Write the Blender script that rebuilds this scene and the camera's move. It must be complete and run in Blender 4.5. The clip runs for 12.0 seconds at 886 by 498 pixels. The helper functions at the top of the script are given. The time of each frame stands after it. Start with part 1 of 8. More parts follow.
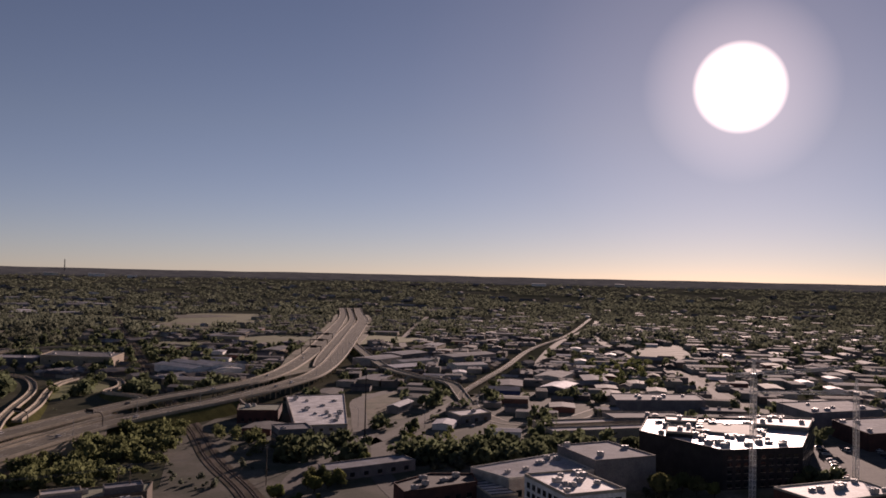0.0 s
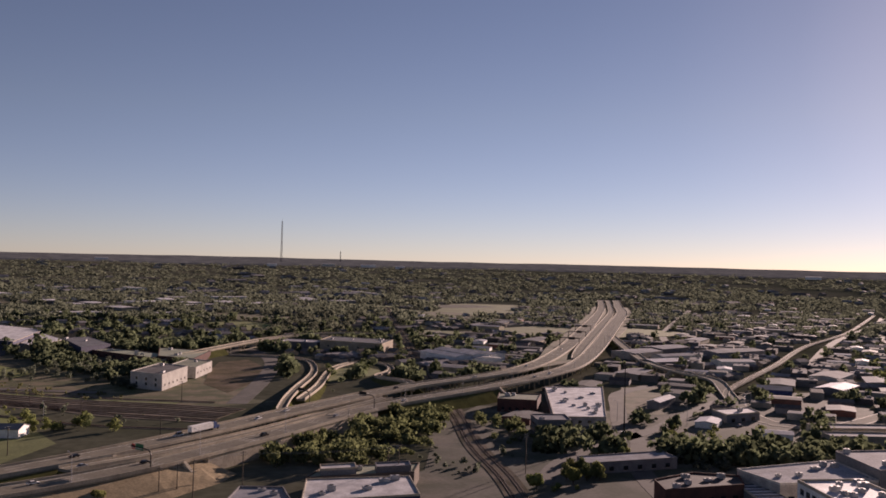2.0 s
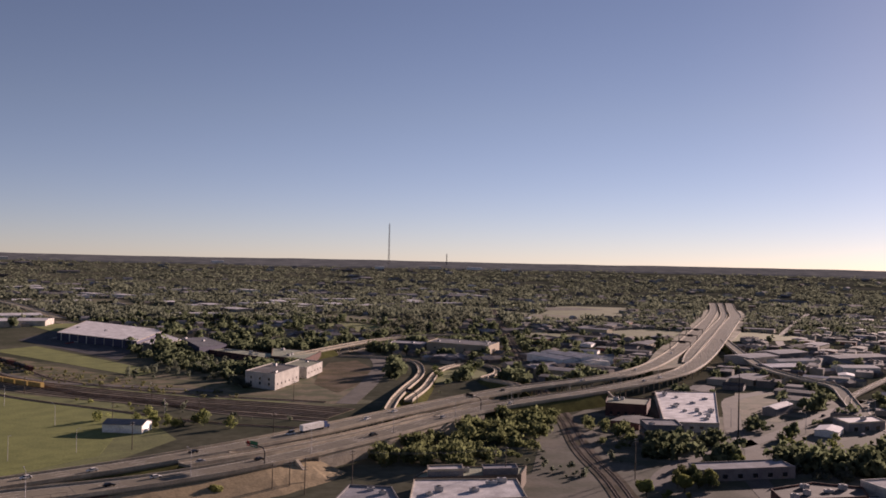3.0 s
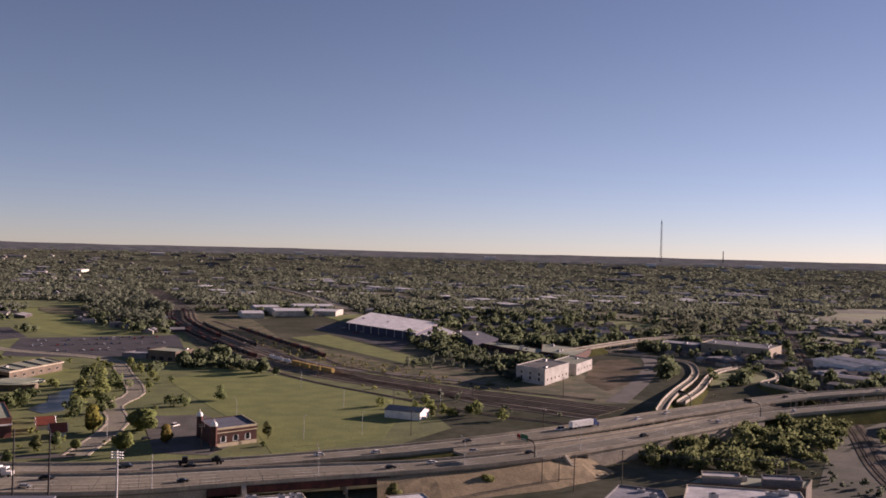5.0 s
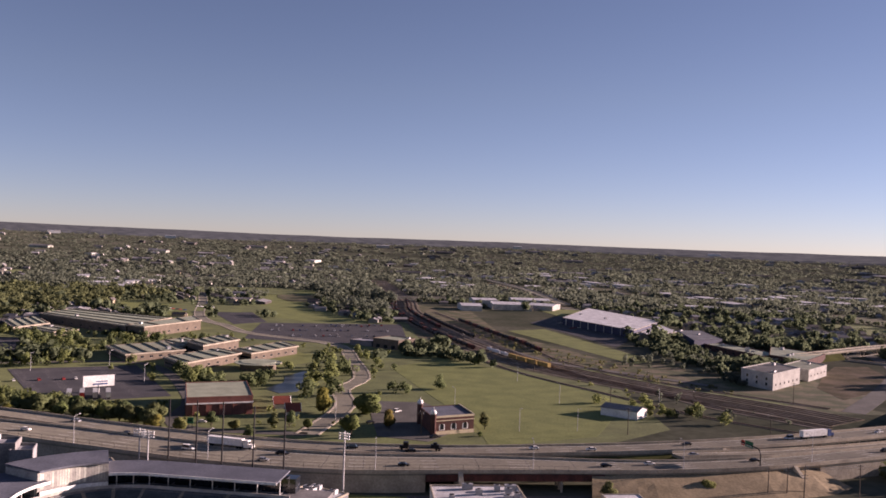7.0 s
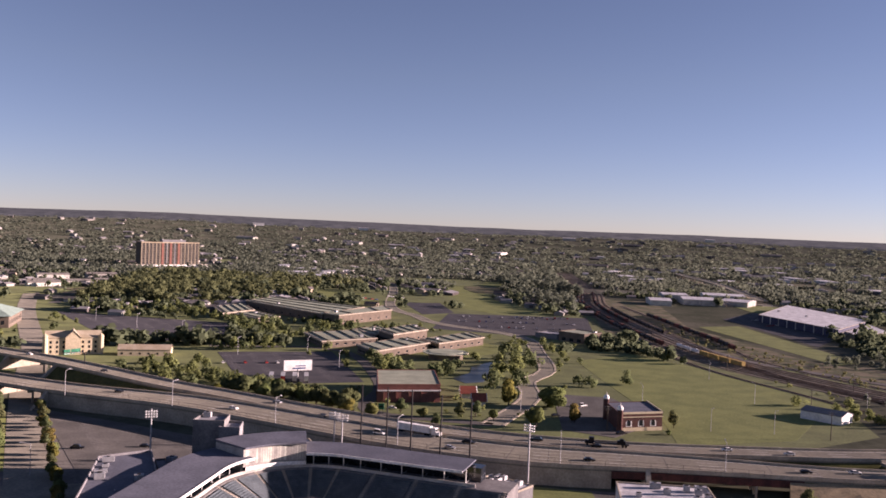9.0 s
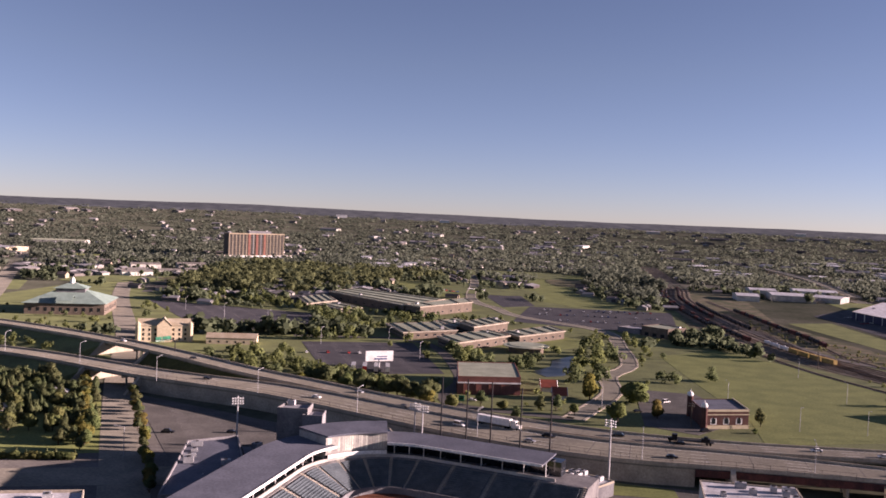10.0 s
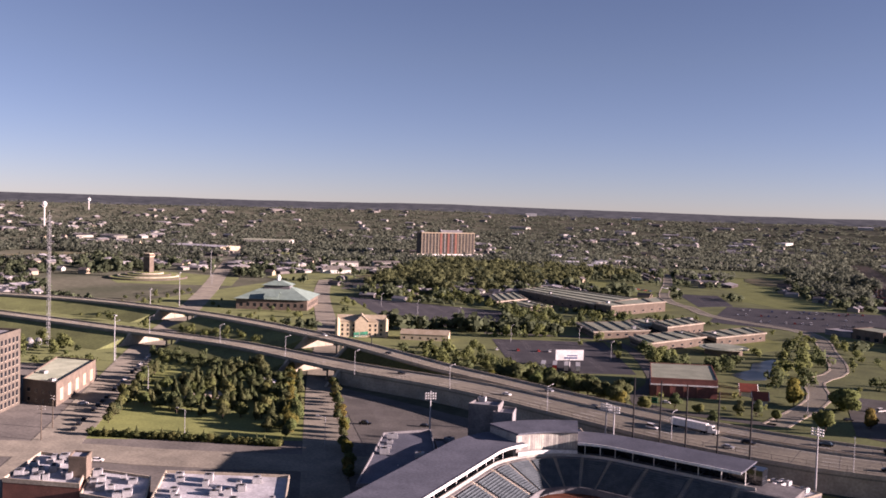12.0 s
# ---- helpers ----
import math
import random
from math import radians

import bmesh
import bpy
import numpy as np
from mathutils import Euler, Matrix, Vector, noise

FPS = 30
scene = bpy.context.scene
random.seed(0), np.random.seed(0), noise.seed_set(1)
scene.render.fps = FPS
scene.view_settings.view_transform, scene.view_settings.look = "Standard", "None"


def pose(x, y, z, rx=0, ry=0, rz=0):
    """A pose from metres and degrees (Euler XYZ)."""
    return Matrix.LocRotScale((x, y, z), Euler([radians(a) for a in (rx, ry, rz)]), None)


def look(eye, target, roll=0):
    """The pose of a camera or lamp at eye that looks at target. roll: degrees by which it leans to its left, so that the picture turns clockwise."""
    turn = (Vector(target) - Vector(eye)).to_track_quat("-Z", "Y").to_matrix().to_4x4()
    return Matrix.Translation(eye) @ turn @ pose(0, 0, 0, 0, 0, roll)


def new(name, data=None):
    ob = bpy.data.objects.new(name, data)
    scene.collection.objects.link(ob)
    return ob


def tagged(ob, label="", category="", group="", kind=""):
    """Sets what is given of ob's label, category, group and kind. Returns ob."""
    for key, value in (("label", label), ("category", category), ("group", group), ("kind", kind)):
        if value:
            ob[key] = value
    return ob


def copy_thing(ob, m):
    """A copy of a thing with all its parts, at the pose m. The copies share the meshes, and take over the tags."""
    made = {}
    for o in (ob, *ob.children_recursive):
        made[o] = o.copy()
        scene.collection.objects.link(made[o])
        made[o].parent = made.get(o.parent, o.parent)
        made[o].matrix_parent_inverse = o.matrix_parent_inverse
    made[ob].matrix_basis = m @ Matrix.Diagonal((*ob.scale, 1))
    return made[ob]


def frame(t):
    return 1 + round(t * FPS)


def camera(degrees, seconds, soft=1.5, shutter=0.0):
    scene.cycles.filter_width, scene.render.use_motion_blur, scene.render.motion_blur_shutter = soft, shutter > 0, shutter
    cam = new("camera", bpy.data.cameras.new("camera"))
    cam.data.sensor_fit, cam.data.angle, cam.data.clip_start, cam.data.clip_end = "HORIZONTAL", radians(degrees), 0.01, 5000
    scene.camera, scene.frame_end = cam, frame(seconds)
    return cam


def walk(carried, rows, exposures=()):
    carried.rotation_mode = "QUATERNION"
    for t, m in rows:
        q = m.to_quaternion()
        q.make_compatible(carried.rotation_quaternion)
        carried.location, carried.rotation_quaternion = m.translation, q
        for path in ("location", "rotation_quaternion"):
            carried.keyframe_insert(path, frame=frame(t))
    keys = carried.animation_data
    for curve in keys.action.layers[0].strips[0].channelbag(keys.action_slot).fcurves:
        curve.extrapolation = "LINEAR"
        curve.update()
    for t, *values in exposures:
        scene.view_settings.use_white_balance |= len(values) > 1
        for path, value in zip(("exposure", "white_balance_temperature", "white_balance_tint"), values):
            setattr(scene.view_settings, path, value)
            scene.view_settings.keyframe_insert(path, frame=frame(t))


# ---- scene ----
# ---------------------------------------------------------------- camera
EYE = Vector((0.0, 0.0, 98.0))
cam = camera(52.21, 12.0, 1.7)


def aim(yaw, pitch, roll):
    a, b = radians(yaw), radians(pitch)
    return look(EYE, EYE + Vector((-math.sin(a) * math.cos(b), math.cos(a) * math.cos(b), math.sin(b))), roll)


TURNS = [
    (0.0, -45.91, 1.66, 1.24), (0.5, -41.55, 1.70, 1.24), (1.0, -37.09, 1.24, 1.25), (1.5, -32.93, 1.08, 1.34),
    (2.0, -29.69, 0.78, 1.36), (2.5, -26.14, 0.74, 1.22), (4.5, -11.93, 0.48, 1.47), (5.0, -6.01, 0.18, 1.50),
    (5.5, -0.77, -0.15, 1.87), (6.0, 1.65, -0.43, 2.10), (6.5, 4.38, -0.59, 2.15), (7.0, 7.70, -0.59, 2.18),
    (9.0, 19.42, -1.51, 2.25), (9.5, 21.98, -1.82, 2.48), (10.0, 24.53, -2.19, 2.45), (10.5, 28.61, -2.57, 2.24),
    (11.0, 32.51, -2.36, 1.88), (11.5, 35.05, -2.50, 1.75), (12.0, 36.50, -2.73, 1.75)]
walk(cam, [(t, aim(a, b, c)) for t, a, b, c in TURNS],
     [(0.0, 0.68, 7900, 38), (1.0, 0.90, 7900, 38), (2.0, 1.17, 7850, 38), (2.7, 1.32, 7800, 38), (4.3, 1.46, 7600, 39), (7.2, 1.66, 7250, 41), (9.0, 1.72, 7150, 42), (12.0, 1.66, 7000, 42)])

# ---------------------------------------------------------------- world and sun
SUN_AZ, SUN_EL = radians(64.0), radians(11.6)      # clockwise from +y, above the horizon
SUN_DIR = Vector((math.sin(SUN_AZ) * math.cos(SUN_EL), math.cos(SUN_AZ) * math.cos(SUN_EL), math.sin(SUN_EL)))
world = bpy.data.worlds.new("world")
scene.world = world
world.use_nodes = True
wn, wl = world.node_tree.nodes, world.node_tree.links
wn.clear()
sky = wn.new("ShaderNodeTexSky")
sky.sky_type, sky.sun_disc = "NISHITA", False
sky.sun_elevation, sky.sun_rotation = SUN_EL, SUN_AZ
sky.altitude, sky.air_density, sky.dust_density, sky.ozone_density = 200, 0.62, 0.04, 2.1
coord = wn.new("ShaderNodeTexCoord")
dot = wn.new("ShaderNodeVectorMath")
dot.operation, dot.inputs[1].default_value = "DOT_PRODUCT", SUN_DIR
wl.new(coord.outputs["Generated"], dot.inputs[0])
near_sun = wn.new("ShaderNodeMapRange")
near_sun.inputs["From Min"].default_value, near_sun.inputs["From Max"].default_value = 0.9, 1.0
wl.new(dot.outputs["Value"], near_sun.inputs["Value"])
glow = wn.new("ShaderNodeValToRGB")                # the sun's own disc and the glare of air round it
for e, (p, v) in zip((glow.color_ramp.elements[0], glow.color_ramp.elements[1], *[glow.color_ramp.elements.new(0.5) for _ in range(5)]),
                     ((0.0, 0.0), (1.0, 1.0), (0.4, 0.0014), (0.75, 0.006), (0.95, 0.016), (0.9885, 0.06), (0.996, 0.6))):
    e.position, e.color = p, (v, v, v, 1)
wl.new(near_sun.outputs["Result"], glow.inputs[0])
mul = wn.new("ShaderNodeVectorMath")
mul.operation, mul.inputs[1].default_value = "MULTIPLY", (60, 57, 55)
wl.new(glow.outputs["Color"], mul.inputs[0])
add = wn.new("ShaderNodeVectorMath")
add.operation = "ADD"
up = wn.new("ShaderNodeSeparateXYZ")
wl.new(coord.outputs["Generated"], up.inputs[0])
air = wn.new("ShaderNodeValToRGB")                 # the greyish air low over the land
for e, (p, v) in zip((air.color_ramp.elements[0], air.color_ramp.elements[1], air.color_ramp.elements.new(0.5)),
                     ((0.0, (0.75, 0.78, 0.885)), (0.45, (0.88, 0.85, 0.77)), (0.16, (0.92, 0.895, 0.845)))):
    e.position, e.color = p, (*v, 1)
wl.new(up.outputs["Z"], air.inputs[0])
dim = wn.new("ShaderNodeVectorMath")
dim.operation = "MULTIPLY"
wl.new(sky.outputs["Color"], dim.inputs[0])
wl.new(air.outputs["Color"], dim.inputs[1])
wl.new(dim.outputs["Vector"], add.inputs[0])
wl.new(mul.outputs["Vector"], add.inputs[1])
back = wn.new("ShaderNodeBackground")
back.inputs["Strength"].default_value = 0.0415
wl.new(add.outputs["Vector"], back.inputs["Color"])
wout = wn.new("ShaderNodeOutputWorld")
wl.new(back.outputs["Background"], wout.inputs["Surface"])
sun = new("sun", bpy.data.lights.new("sun", "SUN"))
sun.data.energy, sun.data.angle, sun.data.color = 5.0, radians(0.53), (1.0, 0.93, 0.85)
sun.matrix_world = look(SUN_DIR * 900, (0, 0, 0))


# ---------------------------------------------------------------- materials
def material(name, colour, rough=0.85, other=None, size=6.0, fine=0.6, bump=0.25, metal=0.0, vary=0.0, amount=0.5, spec=0.08, island=False):
    """A surface with stains of one size and grain of another, in metres of the world, over a base colour; vary: difference from piece to piece (island: within one mesh)."""
    m = bpy.data.materials.new(name)
    m.use_nodes = True
    n, l = m.node_tree.nodes, m.node_tree.links
    b = n["Principled BSDF"]
    b.inputs["Roughness"].default_value, b.inputs["Metallic"].default_value = rough, metal
    b.inputs["Specular IOR Level"].default_value = spec
    b.inputs["Diffuse Roughness"].default_value = 0.5 if rough > 0.7 else 0.2
    geo = n.new("ShaderNodeNewGeometry")
    big, small = n.new("ShaderNodeTexNoise"), n.new("ShaderNodeTexNoise")
    for t, s, d in ((big, size, 4.0), (small, fine, 3.0)):
        t.inputs["Scale"].default_value, t.inputs["Detail"].default_value = 1.0 / s, d
        l.new(geo.outputs["Position"], t.inputs["Vector"])
    other = other or [c * 0.62 for c in colour]
    ramp = n.new("ShaderNodeValToRGB")
    ramp.color_ramp.elements[0].position, ramp.color_ramp.elements[1].position = 0.5 - 0.25 * amount, 0.5 + 0.35 * amount
    ramp.color_ramp.elements[0].color, ramp.color_ramp.elements[1].color = (*other, 1), (*colour, 1)
    l.new(big.outputs["Fac"], ramp.inputs["Fac"])
    grain = n.new("ShaderNodeMapRange")
    grain.inputs["From Min"].default_value, grain.inputs["From Max"].default_value = 0.25, 0.75
    grain.inputs["To Min"].default_value, grain.inputs["To Max"].default_value = 0.74, 1.2
    l.new(small.outputs["Fac"], grain.inputs["Value"])
    mix = n.new("ShaderNodeVectorMath")
    mix.operation = "SCALE"
    l.new(ramp.outputs["Color"], mix.inputs[0])
    l.new(grain.outputs["Result"], mix.inputs["Scale"])
    last = mix.outputs["Vector"]
    if vary:
        info, hue = n.new("ShaderNodeObjectInfo"), n.new("ShaderNodeHueSaturation")
        for key, span in (("Value", vary), ("Hue", vary * 0.09)):
            r = n.new("ShaderNodeMapRange")
            mid = 1.0 if key == "Value" else 0.5
            r.inputs["To Min"].default_value, r.inputs["To Max"].default_value = mid - span, mid + span
            l.new(geo.outputs["Random Per Island"] if island else info.outputs["Random"], r.inputs["Value"])
            l.new(r.outputs["Result"], hue.inputs[key])
        l.new(last, hue.inputs["Color"])
        last = hue.outputs["Color"]
    l.new(last, b.inputs["Base Color"])
    if bump:
        bn = n.new("ShaderNodeBump")
        bn.inputs["Strength"].default_value, bn.inputs["Distance"].default_value = bump, 0.1
        l.new(small.outputs["Fac"], bn.inputs["Height"])
        l.new(bn.outputs["Normal"], b.inputs["Normal"])
    return m


def leaves(name, light, dark, island=False):
    """Foliage: light and dark clumps, and trees that differ one from another."""
    m = bpy.data.materials.new(name)
    m.use_nodes = True
    n, l = m.node_tree.nodes, m.node_tree.links
    b = n["Principled BSDF"]
    b.inputs["Roughness"].default_value, b.inputs["Specular IOR Level"].default_value = 0.85, 0.0
    geo, info = n.new("ShaderNodeNewGeometry"), n.new("ShaderNodeObjectInfo")
    tone, hue = n.new("ShaderNodeTexNoise"), n.new("ShaderNodeHueSaturation")
    tone.inputs["Scale"].default_value, tone.inputs["Detail"].default_value = 0.09 if island else 0.3, 3.0
    l.new(geo.outputs["Position"], tone.inputs["Vector"])
    ramp = n.new("ShaderNodeValToRGB")
    ramp.color_ramp.elements[0].position, ramp.color_ramp.elements[1].position = 0.36, 0.66
    ramp.color_ramp.elements[0].color, ramp.color_ramp.elements[1].color = (*dark, 1), (*light, 1)
    l.new(tone.outputs["Fac"], ramp.inputs["Fac"])
    r = n.new("ShaderNodeMapRange")
    r.inputs["To Min"].default_value, r.inputs["To Max"].default_value = 0.88, 1.12
    l.new(geo.outputs["Random Per Island"], r.inputs["Value"])
    h = n.new("ShaderNodeMapRange")
    h.inputs["To Min"].default_value, h.inputs["To Max"].default_value = 0.465, 0.52
    l.new(info.outputs["Random"], h.inputs["Value"])
    l.new(h.outputs["Result"], hue.inputs["Hue"])
    l.new(r.outputs["Result"], hue.inputs["Value"])
    l.new(ramp.outputs["Color"], hue.inputs["Color"])
    l.new(hue.outputs["Color"], b.inputs["Base Color"])
    thin, mix, out = n.new("ShaderNodeBsdfTranslucent"), n.new("ShaderNodeMixShader"), n["Material Output"]
    l.new(hue.outputs["Color"], thin.inputs["Color"])
    mix.inputs[0].default_value = 0.46
    l.new(b.outputs["BSDF"], mix.inputs[1])
    l.new(thin.outputs["BSDF"], mix.inputs[2])
    l.new(mix.outputs["Shader"], out.inputs["Surface"])
    return m


GRASS = material("grass", (0.165, 0.186, 0.078), 0.95, (0.115, 0.128, 0.058), 22, 1.5, 0.3)
LAWN = material("lawn", (0.192, 0.212, 0.076), 0.95, (0.145, 0.165, 0.06), 14, 1.2, 0.3)
DRY = material("dry_grass", (0.165, 0.138, 0.088), 0.95, (0.078, 0.085, 0.042), 17, 1.8, 0.3, 0, 0, 0.28)
EARTH = material("earth", (0.34, 0.265, 0.165), 0.95, (0.25, 0.195, 0.12), 9, 1.0, 0.5)
GROUND = material("ground", (0.125, 0.122, 0.092), 0.95, (0.068, 0.074, 0.052), 110, 6, 0.3, 0, 0, 0.5, 0.0)
ASPHALT = material("asphalt", (0.078, 0.075, 0.078), 0.85, (0.058, 0.056, 0.06), 14, 1.0, 0.2)
OLDASPHALT = material("worn_asphalt", (0.13, 0.121, 0.108), 0.95, (0.085, 0.08, 0.073), 12, 1.0, 0.2, 0, 0, 0.6, 0.1)
ROUGHYARD = material("rough_yard", (0.142, 0.13, 0.106), 0.95, (0.07, 0.075, 0.053), 26, 2.2, 0.4, 0, 0, 0.35, 0.05)
BROWNYARD = material("brown_yard", (0.205, 0.165, 0.125), 0.95, (0.125, 0.11, 0.078), 18, 1.6, 0.4, 0, 0, 0.4, 0.0)
DULLROOF = material("dull_roof", (0.24, 0.23, 0.22), 0.85, (0.15, 0.145, 0.14), 9, 0.9, 0.12, 0, 0.5, 0.5, 0.05)
HOUSEWALL = material("house_walls", (0.28, 0.26, 0.235), 0.9, (0.17, 0.155, 0.135), 30, 0.8, 0.1, 0, 0.6, 0.5, 0.02, True)
HOUSEROOF = material("house_roofs", (0.23, 0.222, 0.225), 0.95, (0.13, 0.125, 0.125), 25, 0.9, 0.1, 0, 0.7, 0.5, 0.02, True)
PAVING = material("city_paving", (0.165, 0.152, 0.135), 0.95, (0.115, 0.107, 0.097), 15, 1.4, 0.2, 0, 0, 0.5, 0.05)
OLDWHITE = material("weathered_whitewash", (0.50, 0.48, 0.44), 0.85, (0.36, 0.34, 0.31), 5, 0.6, 0.2)
BANKGRASS = material("bank_grass", (0.105, 0.108, 0.045), 0.95, (0.07, 0.072, 0.032), 8, 1.2, 0.3, 0, 0, 0.5, 0.0)
DARKWALL = material("dark_cladding", (0.05, 0.045, 0.046), 0.8, (0.034, 0.031, 0.032), 5, 0.5, 0.1)
NAVY = material("navy_cladding", (0.06, 0.062, 0.10), 0.7, (0.045, 0.046, 0.075), 5, 0.5, 0.1)
STONE = material("weathered_stone", (0.15, 0.125, 0.10), 0.9, (0.11, 0.095, 0.078), 5, 0.5, 0.2)
ROAD = material("concrete_road", (0.275, 0.252, 0.195), 0.95, (0.20, 0.185, 0.148), 16, 1.2, 0.15, 0, 0, 0.5, 0.02)
WORNROAD = material("worn_road", (0.235, 0.21, 0.165), 0.95, (0.165, 0.15, 0.122), 30, 2.0, 0.1, 0, 0, 0.5, 0.02)
CONCRETE = material("concrete", (0.46, 0.40, 0.31), 0.85, (0.34, 0.295, 0.23), 8, 0.8, 0.2)
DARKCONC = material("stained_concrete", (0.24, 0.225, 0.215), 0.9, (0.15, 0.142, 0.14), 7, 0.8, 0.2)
BALLAST = material("rail_ballast", (0.245, 0.205, 0.165), 0.95, (0.125, 0.112, 0.085), 18, 0.9, 0.5, 0, 0, 0.5, 0.0)
STEEL = material("rusty_rail", (0.20, 0.16, 0.13), 0.6, (0.12, 0.085, 0.065), 4, 0.5, 0.1, 0.3)
RUST = material("rusty_girder", (0.15, 0.058, 0.048), 0.75, (0.085, 0.04, 0.036), 4, 0.6, 0.2)
PAINT = material("white_line", (0.72, 0.71, 0.66), 0.7, (0.5, 0.49, 0.45), 5, 0.5, 0.0)
WHITE = material("white_paint", (0.76, 0.75, 0.72), 0.6, (0.60, 0.59, 0.56), 6, 0.8, 0.1)
ROOFWHITE = material("white_membrane_roof", (0.56, 0.555, 0.56), 0.7, (0.36, 0.355, 0.36), 7, 0.9, 0.15, 0, 0.15, 0.5, 0.06)
ROOFGREY = material("grey_membrane_roof", (0.30, 0.30, 0.315), 0.9, (0.205, 0.205, 0.215), 9, 0.9, 0.12, 0, 0.3, 0.5, 0.03)
ROOFSHEEN = material("bright_sealed_roof", (0.42, 0.42, 0.45), 0.55, (0.28, 0.28, 0.30), 7, 0.9, 0.12, 0, 0.2, 0.5, 0.2)
STREET = material("city_street", (0.265, 0.24, 0.19), 0.9, (0.185, 0.17, 0.138), 12, 1.1, 0.15, 0, 0, 0.5, 0.02)
ROOFBLUE = material("slate_blue_roof", (0.125, 0.13, 0.155), 0.7, (0.095, 0.10, 0.12), 9, 0.9, 0.08)
ROOFTAN = material("gravel_roof", (0.32, 0.335, 0.25), 0.9, (0.235, 0.25, 0.185), 8, 0.7, 0.3, 0, 0.15)
ROOFDARK = material("tar_roof", (0.085, 0.08, 0.08), 0.8, (0.05, 0.05, 0.05), 8, 0.7, 0.2, 0, 0.2)
ROOFGREEN = material("copper_green_roof", (0.225, 0.30, 0.26), 0.75, (0.165, 0.225, 0.195), 6, 0.7, 0.1)
SHINGLE = material("shingle", (0.15, 0.13, 0.12), 0.9, (0.10, 0.09, 0.085), 3, 0.4, 0.3, 0, 0.45)
METAL = material("sheet_metal", (0.42, 0.43, 0.47), 0.75, (0.28, 0.29, 0.32), 6, 0.8, 0.05, 0.1, 0.25)
GALV = material("galvanised_steel", (0.42, 0.42, 0.42), 0.6, (0.32, 0.32, 0.32), 3, 0.4, 0.05, 0.35)
DARKSTEEL = material("dark_steel", (0.035, 0.034, 0.036), 0.6, None, 3, 0.4, 0.05, 0.3)
BRICK = material("red_brick", (0.25, 0.11, 0.085), 0.9, (0.185, 0.085, 0.068), 4, 0.35, 0.3, 0, 0.1)
DARKBRICK = material("dark_brick", (0.125, 0.06, 0.05), 0.9, (0.085, 0.045, 0.04), 4, 0.35, 0.3)
BROWNBRICK = material("brown_brick", (0.185, 0.145, 0.112), 0.9, (0.135, 0.108, 0.085), 4, 0.35, 0.3)
TANWALL = material("tan_wall", (0.42, 0.355, 0.265), 0.85, (0.34, 0.275, 0.19), 6, 0.6, 0.15, 0, 0.1)
CREAM = material("cream_stucco", (0.60, 0.51, 0.35), 0.85, (0.51, 0.43, 0.30), 6, 0.6, 0.15)
GREYWALL = material("grey_wall", (0.21, 0.205, 0.205), 0.85, (0.15, 0.145, 0.15), 6, 0.6, 0.15, 0, 0.25)
SIDING = material("siding", (0.56, 0.54, 0.47), 0.8, (0.38, 0.36, 0.33), 5, 0.5, 0.1, 0, 0.3)
REDROOF = material("red_roof", (0.26, 0.075, 0.05), 0.7, (0.19, 0.06, 0.045), 4, 0.4, 0.15)
WINDOW = material("window_glass", (0.02, 0.024, 0.03), 0.08, (0.012, 0.014, 0.018), 3, 1, 0.0, 0.0, 0, 0.5, 0.6)
SEAT = material("seat_green", (0.095, 0.115, 0.125), 0.7, (0.06, 0.075, 0.085), 3, 0.5, 0.0)
CLAY = material("infield_clay", (0.20, 0.075, 0.045), 0.95, None, 6, 0.6, 0.2)
WATER = material("pond_water", (0.04, 0.048, 0.052), 0.3, (0.028, 0.033, 0.036), 20, 2.0, 0.08, 0, 0, 0.5, 0.16)
BARK = material("bark", (0.10, 0.075, 0.055), 0.95, None, 1, 0.2, 0.4)
LEAF = leaves("leaves_green", (0.16, 0.188, 0.072), (0.12, 0.142, 0.057))
LEAFDARK = leaves("leaves_dark", (0.128, 0.15, 0.07), (0.096, 0.117, 0.055))
LEAFGOLD = leaves("leaves_autumn", (0.21, 0.19, 0.055), (0.15, 0.145, 0.043))
# paler and greyer than the near leaves: haze of distance mixed into the colour
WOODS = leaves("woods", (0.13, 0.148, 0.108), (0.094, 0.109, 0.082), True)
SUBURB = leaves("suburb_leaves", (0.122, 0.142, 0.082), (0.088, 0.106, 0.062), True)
THICKET = leaves("thicket_leaves", (0.148, 0.158, 0.076), (0.112, 0.122, 0.06))
YELLOW = material("yellow_paint", (0.46, 0.32, 0.10), 0.7, (0.30, 0.21, 0.09), 3, 0.5, 0.05)
SIGNGREEN = material("sign_green", (0.015, 0.16, 0.09), 0.4, None, 2, 0.5, 0.0)
RED = material("red_paint", (0.42, 0.05, 0.04), 0.5, None, 3, 0.5, 0.0)
BLUEP = material("blue_paint", (0.05, 0.09, 0.22), 0.4, None, 3, 0.5, 0.0)
BLACKP = material("black_paint", (0.02, 0.02, 0.022), 0.35, None, 3, 0.5, 0.0)
SILVERP = material("silver_paint", (0.42, 0.43, 0.45), 0.35, None, 3, 0.5, 0.0, 0.5)
TYRE = material("rubber", (0.02, 0.02, 0.02), 0.9, None, 1, 0.2, 0.0)
WOODPOLE = material("weathered_pole", (0.16, 0.13, 0.10), 0.9, None, 2, 0.3, 0.2)


# ---------------------------------------------------------------- building blocks
def part(name, bm, mat, parent=None, label=""):
    me = bpy.data.meshes.new(name)
    bm.to_mesh(me)
    bm.free()
    me.materials.append(mat)
    ob = new(name, me)
    if parent:
        ob.parent = parent
    return tagged(ob, label)


